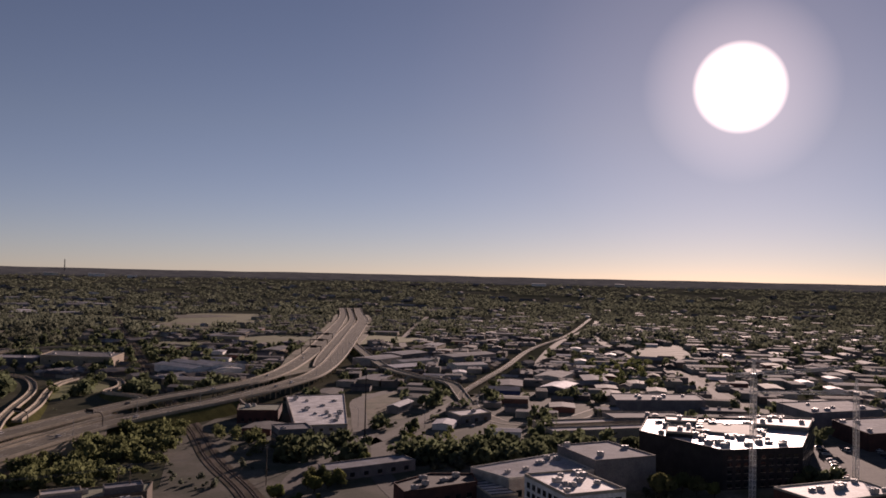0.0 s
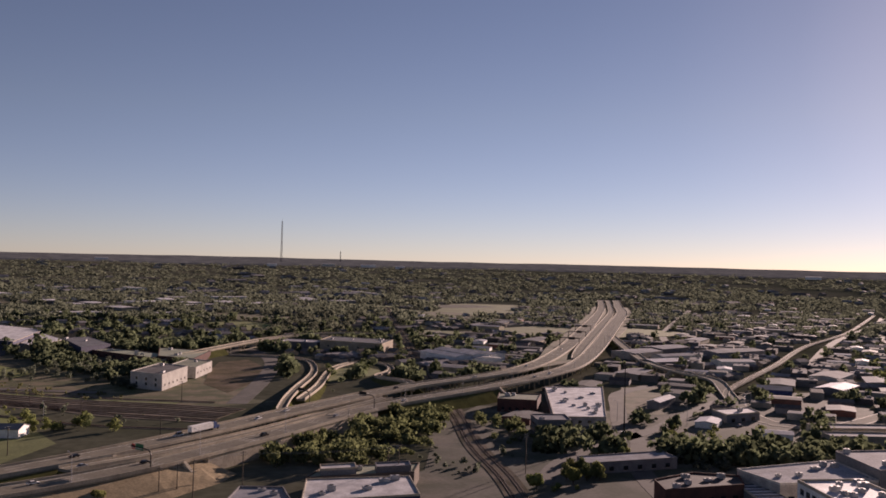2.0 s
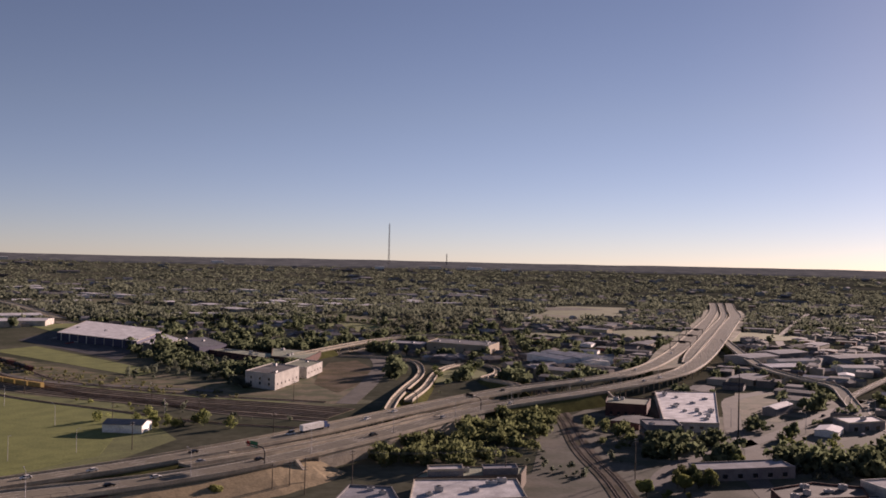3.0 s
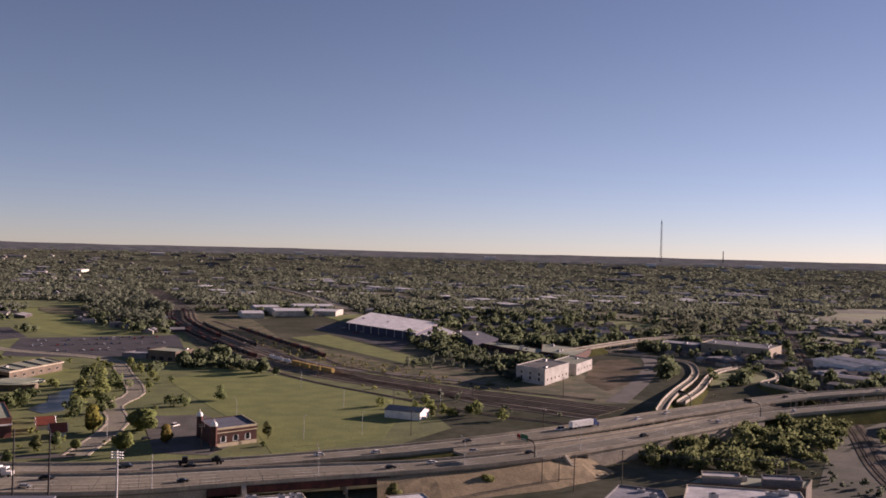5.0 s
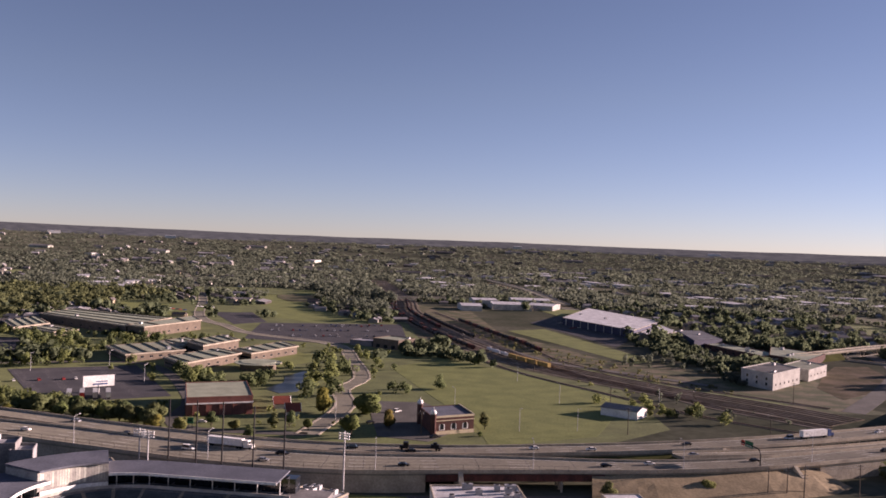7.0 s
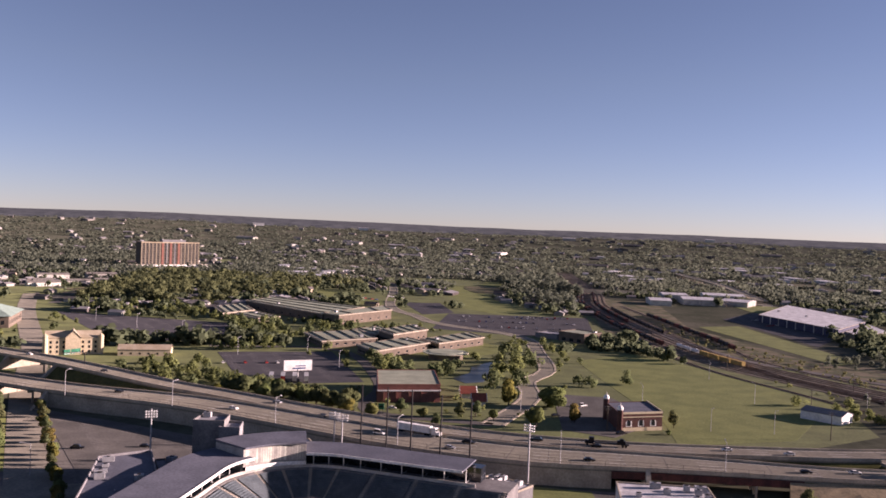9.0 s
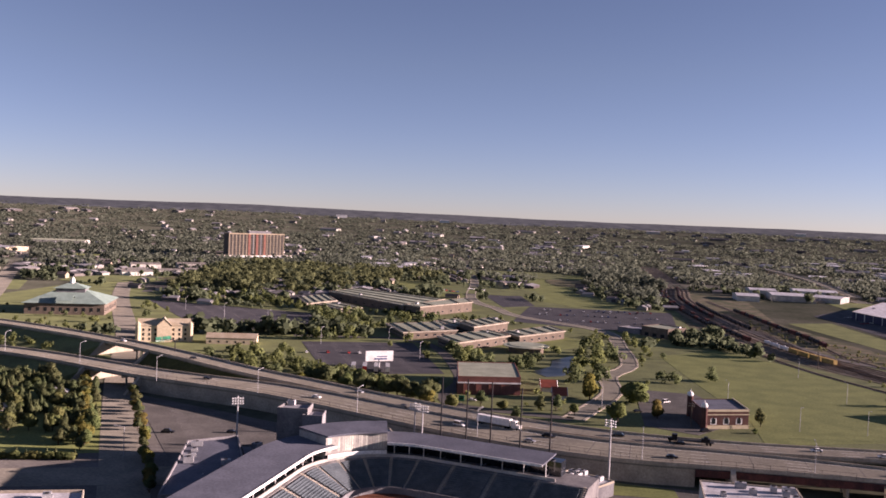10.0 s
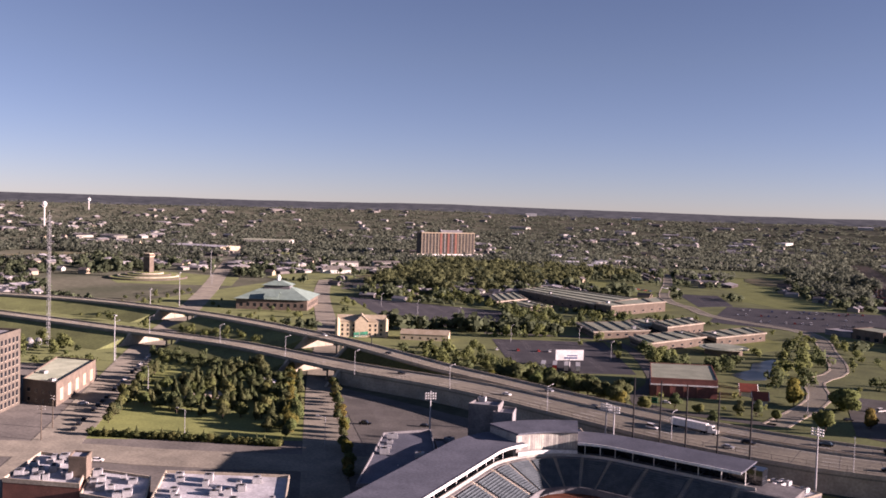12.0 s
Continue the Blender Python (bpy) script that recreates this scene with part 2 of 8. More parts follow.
def again(name, ob, parent, x=0, y=0, z=0, rz=0, mat=None):
    """One more object on ob's mesh."""
    c = new(name, ob.data)
    c.parent = parent
    c.matrix_basis = pose(x, y, z, 0, 0, rz)
    return c


def thing(name, x, y, z=0, rz=0, label="", category="", group="", kind=""):
    ob = new(name)
    ob.matrix_basis = pose(x, y, z, 0, 0, rz)
    return tagged(ob, label, category, group, kind)


def box(bm, x0, x1, y0, y1, z0, z1, m=None):
    vs = [bm.verts.new((x, y, z)) for z in (z0, z1) for x, y in ((x0, y0), (x1, y0), (x1, y1), (x0, y1))]
    for f in ((3, 2, 1, 0), (4, 5, 6, 7), (0, 1, 5, 4), (1, 2, 6, 5), (2, 3, 7, 6), (3, 0, 4, 7)):
        bm.faces.new([vs[i] for i in f])
    if m:
        bmesh.ops.transform(bm, matrix=m, verts=vs)
    return vs


def boxes(*rows):
    bm = bmesh.new()
    for r in rows:
        box(bm, *r)
    return bm


def rod(bm, a, b, r0, r1=None, sides=6):
    """A tapered round bar from a to b."""
    a, b = Vector(a), Vector(b)
    r1 = r0 if r1 is None else r1
    q = (b - a).to_track_quat("Z", "Y")
    rings = [[bm.verts.new(p + q @ Vector((r * math.cos(k * math.tau / sides), r * math.sin(k * math.tau / sides), 0))) for k in range(sides)]
             for p, r in ((a, r0), (b, r1))]
    for k in range(sides):
        bm.faces.new((rings[0][k], rings[0][(k + 1) % sides], rings[1][(k + 1) % sides], rings[1][k]))
    bm.faces.new(rings[0][::-1])
    bm.faces.new(rings[1])
    return bm


def prism(bm, outline, z0, z1):
    """A plate with that outline (anticlockwise)."""
    low, high = ([bm.verts.new((x, y, z)) for x, y in outline] for z in (z0, z1))
    n = len(outline)
    for k in range(n):
        bm.faces.new((low[k], low[(k + 1) % n], high[(k + 1) % n], high[k]))
    bm.faces.new(low[::-1])
    bm.faces.new(high)
    return bm


def gable(bm, x0, x1, y0, y1, z0, z1, over=0.4, thick=0.25):
    """Two roof slopes with the ridge along x."""
    ym = (y0 + y1) / 2
    slope = (z1 - z0) / (ym - y0)
    for s, ye in ((1, y0), (-1, y1)):
        pts = [(ye - s * over, z0 - slope * over), (ym, z1), (ym, z1 + thick), (ye - s * over, z0 - slope * over + thick)]
        a, b = ([bm.verts.new((x, y, z)) for y, z in pts] for x in (x0 - over, x1 + over))
        for k in range(4):
            bm.faces.new((a[k], a[(k + 1) % 4], b[(k + 1) % 4], b[k]))
        bm.faces.new(a[::-1])
        bm.faces.new(b)
    return bm


def gable_walls(bm, x0, x1, y0, y1, z0, z1):
    """A house body with two pointed ends."""
    ym = (y0 + y1) / 2
    pts = [(y0, 0), (y1, 0), (y1, z0), (ym, z1), (y0, z0)]
    a, b = ([bm.verts.new((x, y, z)) for y, z in pts] for x in (x0, x1))
    for k in range(5):
        bm.faces.new((a[k], a[(k + 1) % 5], b[(k + 1) % 5], b[k]))
    bm.faces.new(a[::-1])
    bm.faces.new(b)
    return bm


def hip(bm, x0, x1, y0, y1, z0, z1, ridge=0.0):
    """A hipped roof, with a ridge of that length along x."""
    xm, ym = (x0 + x1) / 2, (y0 + y1) / 2
    v = [bm.verts.new(p) for p in ((x0, y0, z0), (x1, y0, z0), (x1, y1, z0), (x0, y1, z0), (xm - ridge / 2 - 0.01, ym, z1), (xm + ridge / 2 + 0.01, ym, z1))]
    for f in ((3, 2, 1, 0), (0, 1, 5, 4), (1, 2, 5), (2, 3, 4, 5), (3, 0, 4)):
        bm.faces.new([v[k] for k in f])
    return bm


def curve(points, step=12.0):
    """A smooth line through the points (Catmull-Rom), in even steps."""
    p = [Vector(q) for q in points]
    p = [2 * p[0] - p[1], *p, 2 * p[-1] - p[-2]]
    out = []
    for a, b, c, d in zip(p, p[1:], p[2:], p[3:]):
        n = max(2, int((c - b).length / step))
        for k in range(n):
            t = k / n
            out.append(0.5 * (2 * b + (c - a) * t + (2 * a - 5 * b + 4 * c - d) * t * t + (3 * b - a - 3 * c + d) * t ** 3))
    return [*out, p[-2]]


def across(line):
    """Unit vectors to the left of a line, at each of its points."""
    out = []
    for k in range(len(line)):
        d = line[min(k + 1, len(line) - 1)] - line[max(k - 1, 0)]
        out.append(Vector((-d.y, d.x, 0)).normalized())
    return out


def band(bm, line, profile):
    """Sweeps a closed section of (offset to the left, height) along a line."""
    side = across(line)
    rings = [[bm.verts.new(p + s * o + Vector((0, 0, h))) for o, h in profile] for p, s in zip(line, side)]
    n = len(profile)
    for a, b in zip(rings, rings[1:]):
        for k in range(n):
            bm.faces.new((a[k], b[k], b[(k + 1) % n], a[(k + 1) % n]))
    bm.faces.new(rings[0])
    bm.faces.new(rings[-1][::-1])
    return bm


KEEPOUT = []         # (x, y, half length, half width, cos, sin): ground that bears no wild trees or houses
KEEPPOLY = []        # outlines of lots and lawns that bear none either
ROADS = []           # (line as array, half width)


def keep(x, y, a, b, rz=0):
    KEEPOUT.append((x, y, a, b, math.cos(radians(rz)), math.sin(radians(rz))))


def free(x, y, margin=0.0):
    """Which of the places (arrays) lie clear of roads, buildings and open ground."""
    ok = np.ones(len(x), bool)
    for cx, cy, a, b, c, s in KEEPOUT:
        dx, dy = x - cx, y - cy
        ok &= ~((abs(dx * c + dy * s) < a + margin) & (abs(dy * c - dx * s) < b + margin))
    for q in KEEPPOLY:
        near = ok & (x > q[:, 0].min() - 1) & (x < q[:, 0].max() + 1) & (y > q[:, 1].min() - 1) & (y < q[:, 1].max() + 1)
        if near.any():
            hit = np.zeros(len(x), bool)
            for (ax, ay), (bx, by) in zip(q, np.roll(q, -1, 0)):
                hit ^= ((ay > y) != (by > y)) & (x < (bx - ax) * (y - ay) / (by - ay + 1e-9) + ax)
            ok &= ~hit
    for line, half in ROADS:
        for (ax, ay), (bx, by) in zip(line, line[1:]):
            ux, uy = bx - ax, by - ay
            t = np.clip(((x - ax) * ux + (y - ay) * uy) / (ux * ux + uy * uy + 1e-9), 0, 1)
            ok &= np.hypot(x - ax - t * ux, y - ay - t * uy) > half + margin
    return ok


def height(x, y):
    """The lie of the land: flat, with hills far off."""
    r = np.hypot(x, y)
    t = np.clip((r - 2100) / 2750, 0, 1)
    az = np.arctan2(-x, y)
    ridge = 84 + 9 * np.exp(-((az - 0.62) / 0.13) ** 2) + 3 * np.sin(az * 9 + 1) + 1.6 * np.sin(az * 31) - 3 * np.exp(-((az + 0.6) / 0.5) ** 2)
    return t * t * (3 - 2 * t) * ridge


# ---------------------------------------------------------------- ground
def ground_sheet():
    rings = [0, 60, 130, 200, 280, 380, 500, 650, 820, 1000, 1250, 1500, 1800, 2100, 2350, 2600, 2850, 3100, 3350, 3600, 3850, 4100, 4350, 4600, 4850, 4960]
    n = 240
    bm = bmesh.new()
    rows = []
    for r in rings[1:]:
        row = []
        for k in range(n):
            a = k * math.tau / n
            x, y = -r * math.sin(a), r * math.cos(a)
            z = float(height(np.array([x]), np.array([y]))[0])
            row.append(bm.verts.new((x, y, z if r < 4900 else z - 45)))
        rows.append(row)
    mid = bm.verts.new((0, 0, 0))
    for k in range(n):
        bm.faces.new((mid, rows[0][k], rows[0][(k + 1) % n]))
        for a, b in zip(rows, rows[1:]):
            bm.faces.new((a[k], b[k], b[(k + 1) % n], a[(k + 1) % n]))
    bmesh.ops.recalc_face_normals(bm, faces=bm.faces)
    ob = part("ground", bm, GROUND)
    if ob.data.polygons[0].normal.z < 0:
        ob.data.flip_normals()
    ob.data.shade_smooth()
    return tagged(ob, "wide plain of dark grass and woodland floor with far low hills", "ground", kind="structure")


ground_sheet()


def far_ridge():
    """The last ridge of the land, a plain backdrop at the edge of sight; the blue-grey haze of distance is put into its
    colour and a faint glow.
    """
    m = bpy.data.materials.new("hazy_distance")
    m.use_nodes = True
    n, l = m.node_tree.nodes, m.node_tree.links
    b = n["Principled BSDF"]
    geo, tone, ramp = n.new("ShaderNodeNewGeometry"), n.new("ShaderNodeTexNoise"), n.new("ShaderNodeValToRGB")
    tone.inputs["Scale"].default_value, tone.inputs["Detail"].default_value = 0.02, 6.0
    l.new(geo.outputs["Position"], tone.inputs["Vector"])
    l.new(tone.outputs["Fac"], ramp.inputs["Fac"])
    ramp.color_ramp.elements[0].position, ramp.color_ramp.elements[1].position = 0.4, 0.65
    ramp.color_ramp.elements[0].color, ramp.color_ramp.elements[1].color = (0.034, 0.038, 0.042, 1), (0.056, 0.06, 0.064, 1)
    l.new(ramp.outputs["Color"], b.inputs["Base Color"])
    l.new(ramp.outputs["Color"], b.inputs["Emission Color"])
    # weak emission lifts the land as haze would; nothing here is a lamp
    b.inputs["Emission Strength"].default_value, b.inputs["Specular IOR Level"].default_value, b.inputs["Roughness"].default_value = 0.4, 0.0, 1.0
    bm = bmesh.new()
    k0 = None
    for k in range(641):
        a = radians(-84 + 160 * k / 640)
        top = 95 + 9 * math.exp(-((a - 0.62) / 0.13) ** 2) + 5 * noise.noise((a * 5, 0, 0.3)) + 2.0 * noise.noise((a * 23, 0, 4.1)) + 6 * math.exp(-((a - 0.95) / 0.3) ** 2)
        lie = [(4000, -2), *[(r, 5.0 + 3.5 * noise.noise((a * 90, r / 90, 1.7))) for r in (4030, 4130, 4230, 4330, 4430, 4530, 4640)]]
        c = [bm.verts.new((-r * math.sin(a), r * math.cos(a), float(height(np.array([-r * math.sin(a)]), np.array([r * math.cos(a)]))[0]) + up_)) for r, up_ in lie]
        c += [bm.verts.new((-r * math.sin(a), r * math.cos(a), z)) for r, z in ((4760, top - 9), (4890, top), (4900, 20))]
        if k0:
            for i in range(len(c) - 1):
                bm.faces.new((k0[i], c[i], c[i + 1], k0[i + 1]))
        k0 = c
    bmesh.ops.recalc_face_normals(bm, faces=bm.faces)
    return tagged(part("backdrop", bm, m), "far wooded ridge along the horizon in painted blue-grey haze", "hills", kind="structure")


far_ridge()
LOTS = []


def patch(name, outline, mat, z, label, category, clear=True):
    """A flat piece of ground: a lawn, a yard, a car park."""
    a = sum(p[0] * q[1] - q[0] * p[1] for p, q in zip(outline, [*outline[1:], outline[0]]))
    ob = part(name, prism(bmesh.new(), outline if a > 0 else outline[::-1], -0.3, z), mat)
    if clear:
        KEEPPOLY.append(np.array(outline, float))
    if name == "parking_lot":
        LOTS.append((ob, outline, z))
    return tagged(ob, label, category, kind="structure")


def street(name, points, half, mat, label, z=0.14, clear=None):
    line = curve([(*p, 0) for p in points], 16)
    ROADS.append((np.array([(p.x, p.y) for p in line]), (half if clear is None else clear)))
    ob = part(name, band(bmesh.new(), line, [(half, -0.3), (-half, -0.3), (-half, z), (half, z)][::-1]), mat)
    if half > 4.6 and mat is ROAD:
        for k in (1, -1):                            # pale kerbs
            o = k * (half + 0.5)
            part("kerb", band(bmesh.new(), line, [(o - 0.7, -0.3), (o - 0.7, z + 0.14), (o + 0.7, z + 0.14), (o + 0.7, -0.3)]), CONCRETE, ob)
    return tagged(ob, label, "road", kind="structure")


# lawns, yards and car parks
patch("pavement", [(-520, 90), (150, 90), (150, 322), (60, 342), (-60, 330), (-190, 338), (-330, 350), (-350, 330), (-262, 262), (-328, 205), (-420, 270), (-470, 300), (-560, 230)], PAVING, 0.05, "worn tan city paving and yards", "pavement", False)
patch("meadow", [(-720, 480), (-420, 470), (-260, 420), (-120, 395), (0, 420), (60, 500), (40, 640), (-60, 800), (-160, 1000), (-260, 1420), (-700, 1300), (-900, 1000)], GRASS, 0.03, "park ground of mixed green grass", "meadow", False)
patch("meadow", [(-820, 345), (-560, 372), (-430, 384), (-300, 390), (-300, 400), (-420, 430), (-560, 448), (-700, 440), (-880, 380)], GRASS, 0.03, "green strip between the two carriageways", "meadow", False)
patch("meadow", [(-820, 300), (-560, 350), (-480, 350), (-410, 262), (-520, 230), (-800, 250)], GRASS, 0.03, "green slope beside the highway", "meadow", False)
patch("yard", [(-250, 1320), (-140, 880), (-50, 715), (30, 640), (110, 575), (210, 590), (160, 650), (110, 720), (30, 800), (-70, 990), (-140, 1310)], DRY, 0.05, "brown railway yard ground", "yard", False)
patch("yard", [(40, 690), (180, 590), (235, 700), (160, 760), (90, 800)], DRY, 0.06, "rough dry grass below the old warehouse", "yard", False)
patch("lawn", [(-128, 673), (-95, 735), (-40, 690), (55, 580), (33, 532), (20, 470), (-32, 430), (-44, 480), (-80, 560)], LAWN, 0.10, "large mown green lawn beside the railway yard", "lawn")
patch("lawn", [(-328, 205), (-262, 262), (-330, 330), (-390, 352), (-470, 340), (-414, 274)], LAWN, 0.10, "park lawn ringed by trees and hedges", "lawn", False)
patch("lawn", [(-541, 1030), (-418, 975), (-480, 1125), (-584, 1146)], LAWN, 0.10, "grass slope behind the long school building", "lawn")
patch("lawn", [(-250, 640), (-205, 640), (-180, 700), (-232, 740)], LAWN, 0.10, "lawn beside the round school wing and pond", "lawn")
patch("lawn", [(-367, 1050), (-285, 985), (-225, 1015), (-300, 1120), (-345, 1180), (-441, 1480), (-475, 1414)], LAWN, 0.10, "open meadow in front of the woods", "lawn")
patch("lawn", [(-60, 1000), (-20, 1040), (80, 800), (60, 770)], LAWN, 0.10, "grass strip beside the railway yard", "lawn")
patch("lawn", [(-900, 600), (-990, 640), (-1010, 740), (-880, 760), (-800, 680)], GRASS, 0.10, "grassy mound lawn round the brick tower", "lawn")
patch("lawn", [(762, 1402), (1050, 1800), (1300, 1880), (960, 1400)], GRASS, 0.10, "broad field of mown grass", "field")
patch("lawn", [(267, 662), (305, 735), (350, 765), (352, 720), (325, 690)], LAWN, 0.10, "grass inside the curling ramp", "lawn")
patch("lawn", [(140, 462), (200, 505), (262, 528), (225, 500), (160, 452)], LAWN, 0.10, "grass wedge between two carriageways", "lawn")
patch("dirt_yard", [(212, 770), (236, 826), (268, 840), (262, 760), (228, 690), (190, 640), (186, 690)], BROWNYARD, 0.12, "bare brown yard beside the old warehouse", "yard")
patch("yard", [(1078, 686), (1245, 702), (1041, 563), (955, 576)], DRY, 0.10, "open dry grass lot among workshops", "yard")
patch("yard", [(487, 560), (530, 548), (425, 446), (400, 462)], DRY, 0.12, "dry fenced yard below the ramps", "yard")
patch("yard", [(370, 423), (520, 520), (640, 470), (560, 380), (440, 330), (350, 378)], ROUGHYARD, 0.08, "rough dirt and asphalt yards and streets below the ramps", "yard", False)
patch("yard", [(560, 380), (700, 500), (1000, 560), (760, 330), (560, 190), (440, 190), (440, 330)], ROUGHYARD, 0.08, "rough dirt and asphalt yards between city blocks", "yard", False)
patch("yard", [(120, 95), (420, 95), (440, 200), (420, 300), (500, 380), (405, 470), (330, 525), (300, 500), (262, 420), (190, 285), (150, 320)], ROUGHYARD, 0.055, "rough tan yards by the railway", "yard", False)
patch("yard", [(120, 330), (215, 300), (262, 420), (292, 480), (270, 495), (235, 420), (205, 372)], ROUGHYARD, 0.06, "gravelly yard beside the railway", "yard", False)
patch("parking_lot", [(-641, 700), (-455, 721), (-385, 600), (-480, 578)], ASPHALT, 0.12, "large empty dark asphalt car park", "parking lot")
patch("parking_lot", [(-368, 562), (-300, 610), (-226, 505), (-282, 459)], ASPHALT, 0.12, "dark asphalt car park with a few trucks", "parking lot")
patch("parking_lot", [(-325, 950), (-181, 1008), (-150, 870), (-200, 800), (-290, 800)], ASPHALT, 0.12, "wide half-full asphalt car park", "parking lot")
patch("parking_lot", [(-440, 1080), (-345, 920), (-322, 960), (-420, 1150)], ASPHALT, 0.12, "asphalt car park beside the school field", "parking lot")
patch("parking_lot", [(-114, 529), (-80, 535), (-45, 480), (-62, 432), (-88, 436)], OLDASPHALT, 0.14, "worn car park beside the brick hall", "parking lot")
patch("parking_lot", [(-40, 1113), (1, 1265), (75, 979), (52, 890)], ASPHALT, 0.12, "dark car park beside the white-roofed warehouse", "parking lot")
patch("parking_lot", [(521, 226), (600, 200), (520, 120), (430, 140), (453, 183)], OLDASPHALT, 0.12, "car park with small trees and many cars", "parking lot")
patch("parking_lot", [(-226, 262), (-270, 300), (-330, 352), (-262, 345), (-195, 335), (-196, 300)], OLDASPHALT, 0.12, "empty worn asphalt lot behind the ballpark", "parking lot")
patch("parking_lot", [(-120, 325), (-30, 345), (60, 372), (60, 330), (-60, 290)], OLDASPHALT, 0.10, "worn strip of ground under the highway wall", "yard", False)
for out in ([(-18, 755), (19, 731), (66, 639), (66, 605), (33, 649), (-11, 710)], [(9, 722), (73, 676), (106, 645), (150, 612), (131, 582), (77, 620), (28, 680)]):
    patch("meadow", out, GRASS, 0.085, "weedy green strip beside the tracks", "meadow", False)
# clearings far off: fields, lots and playgrounds
frng = random.Random(21)
for k in range(34):
    az, r = radians(frng.uniform(-44, 62)), frng.uniform(1150, 2050)
    x0, y0, w, d, ang = -r * math.sin(az), r * math.cos(az), frng.uniform(40, 110), frng.uniform(30, 80), frng.choice((0.35, 1.92, 0.09, 1.66))
    out = [(x0 + u * w * math.cos(ang) - v * d * math.sin(ang), y0 + u * w * math.sin(ang) + v * d * math.cos(ang)) for u, v in ((-1, -0.8), (0.2, -1), (1, -0.7), (0.9, 0.9), (-0.3, 1), (-1, 0.6))]
    patch("field", out, (GRASS, DRY, ROUGHYARD, LAWN)[k % 4], 0.2 + 0.012 * k, ("far grassy clearing among trees", "far dry field among trees", "far bare lot among roofs", "far mown playing field")[k % 4], "field")
pond = patch("pond", [(-184, 548), (-170, 535), (-162, 545), (-163, 585), (-169, 618), (-182, 628), (-187, 600), (-180, 575)], WATER, 0.16, "still blue pond among park trees", "water")

# nothing grows on the railway yard and its approaches
KEEPPOLY.append(np.array([(-262, 1400), (-140, 880), (-50, 715), (30, 640), (110, 575), (235, 600), (150, 650), (120, 740), (95, 820), (70, 900), (60, 1180), (0, 1270), (-60, 1300), (-150, 1330)], float))
KEEPPOLY.append(np.array([(150, 640), (182, 615), (250, 722), (285, 836), (240, 890), (205, 800)], float))

# streets
street("road", [(-150, 160), (-222, 233), (-364, 378), (-440, 462), (-490, 514), (-678, 700), (-860, 900)], 8.5, STREET, "city street passing under the highway")
street("road", [(-270, 130), (-337, 200), (-508, 362), (-616, 471), (-794, 644), (-1053, 884), (-1500, 1300)], 10, STREET, "pale concrete street passing under the highway")
street("road", [(-420, 110), (-330, 182), (-290, 205), (-250, 232), (-190, 275)], 11, STREET, "broad pale street between park and low roofs", 0.17)
street("road", [(-122, 430), (-122, 507), (-138, 562), (-136, 612), (-161, 692), (-203, 792), (-300, 845), (-345, 900), (-412, 990), (-546, 1316), (-868, 1987), (-1300, 2850)], 5, ROAD, "pale park road winding past the pond")
street("road", [(-390, 585), (-300, 620), (-215, 505), (-190, 430), (-122, 430)], 4, OLDASPHALT, "service drive beside the car park")
street("road", [(-1300, 1010), (-1020, 940), (-800, 905), (-700, 760)], 5, OLDASPHALT, "street before the row of white houses")
street("road", [(181, 590), (231, 689), (277, 796), (296, 884), (292, 985), (240, 1100)], 7, OLDASPHALT, "grey slip road curving past the yard")
street("road", [(-205, 1181), (-156, 1049), (-104, 936), (-49, 820), (-5, 748), (40, 716), (110, 668)], 4.5, PAVING, "pale dirt track beside the railway yard", 0.36)
street("road", [(120, 835), (220, 862), (334, 981), (428, 1028), (700, 1090)], 5, ROAD, "cross street by the tan overpass")
street("road", [(240, 328), (278, 362), (327, 386), (374, 405), (440, 440), (557, 503)], 4.5, OLDASPHALT, "dirt road curving up to the junction")
street("road", [(520, 560), (462, 534), (415, 480), (369, 423), (345, 380), (300, 330), (250, 240)], 5.5, OLDASPHALT, "street coming down from the ramps")
street("road", [(557, 503), (500, 450), (468, 390), (500, 370), (620, 400)], 5, ROAD, "pale street bending round the corner lot")
street("road", [(400, 300), (569, 226), (675, 326), (861, 492), (1000, 640), (1300, 900)], 7, OLDASPHALT, "long street between workshops")
street("road", [(590, 700), (760, 790), (950, 1000), (1500, 1500)], 5, OLDASPHALT, "street running beside the freeway")
street("road", [(760, 600), (1100, 820), (1600, 1100), (2200, 1500)], 5, OLDASPHALT, "straight street into the far quarter")
street("road", [(-1448, 1094), (-1800, 1500), (-2500, 1900)], 7, ROAD, "far road climbing a wooded hill")
street("road", [(-185, 2158), (-73, 1752), (3, 1412), (60, 1250)], 9, ROAD, "far divided road")


# ---------------------------------------------------------------- highway
def deck_band(bm, line, left0, left1, z0, z1):
    """A strip along a 4D line (x, y, z, half width): from left0 to left1, each (share of half width, metres)."""
    pts = [Vector((p[0], p[1], p[2])) for p in line]
    side = across(pts)
    rings = []
    for p, s, q in zip(pts, side, line):
        a, b = (s * (k * q[3] + m) for k, m in (left0, left1))
        rings.append([bm.verts.new(p + a + Vector((0, 0, z0))), bm.verts.new(p + b + Vector((0, 0, z0))),
                      bm.verts.new(p + b + Vector((0, 0, z1))), bm.verts.new(p + a + Vector((0, 0, z1)))])
    for a, b in zip(rings, rings[1:]):
        for k in range(4):
            bm.faces.new((a[k], b[k], b[(k + 1) % 4], a[(k + 1) % 4]))
    bm.faces.new(rings[0][::-1])
    bm.faces.new(rings[-1])
    return bm


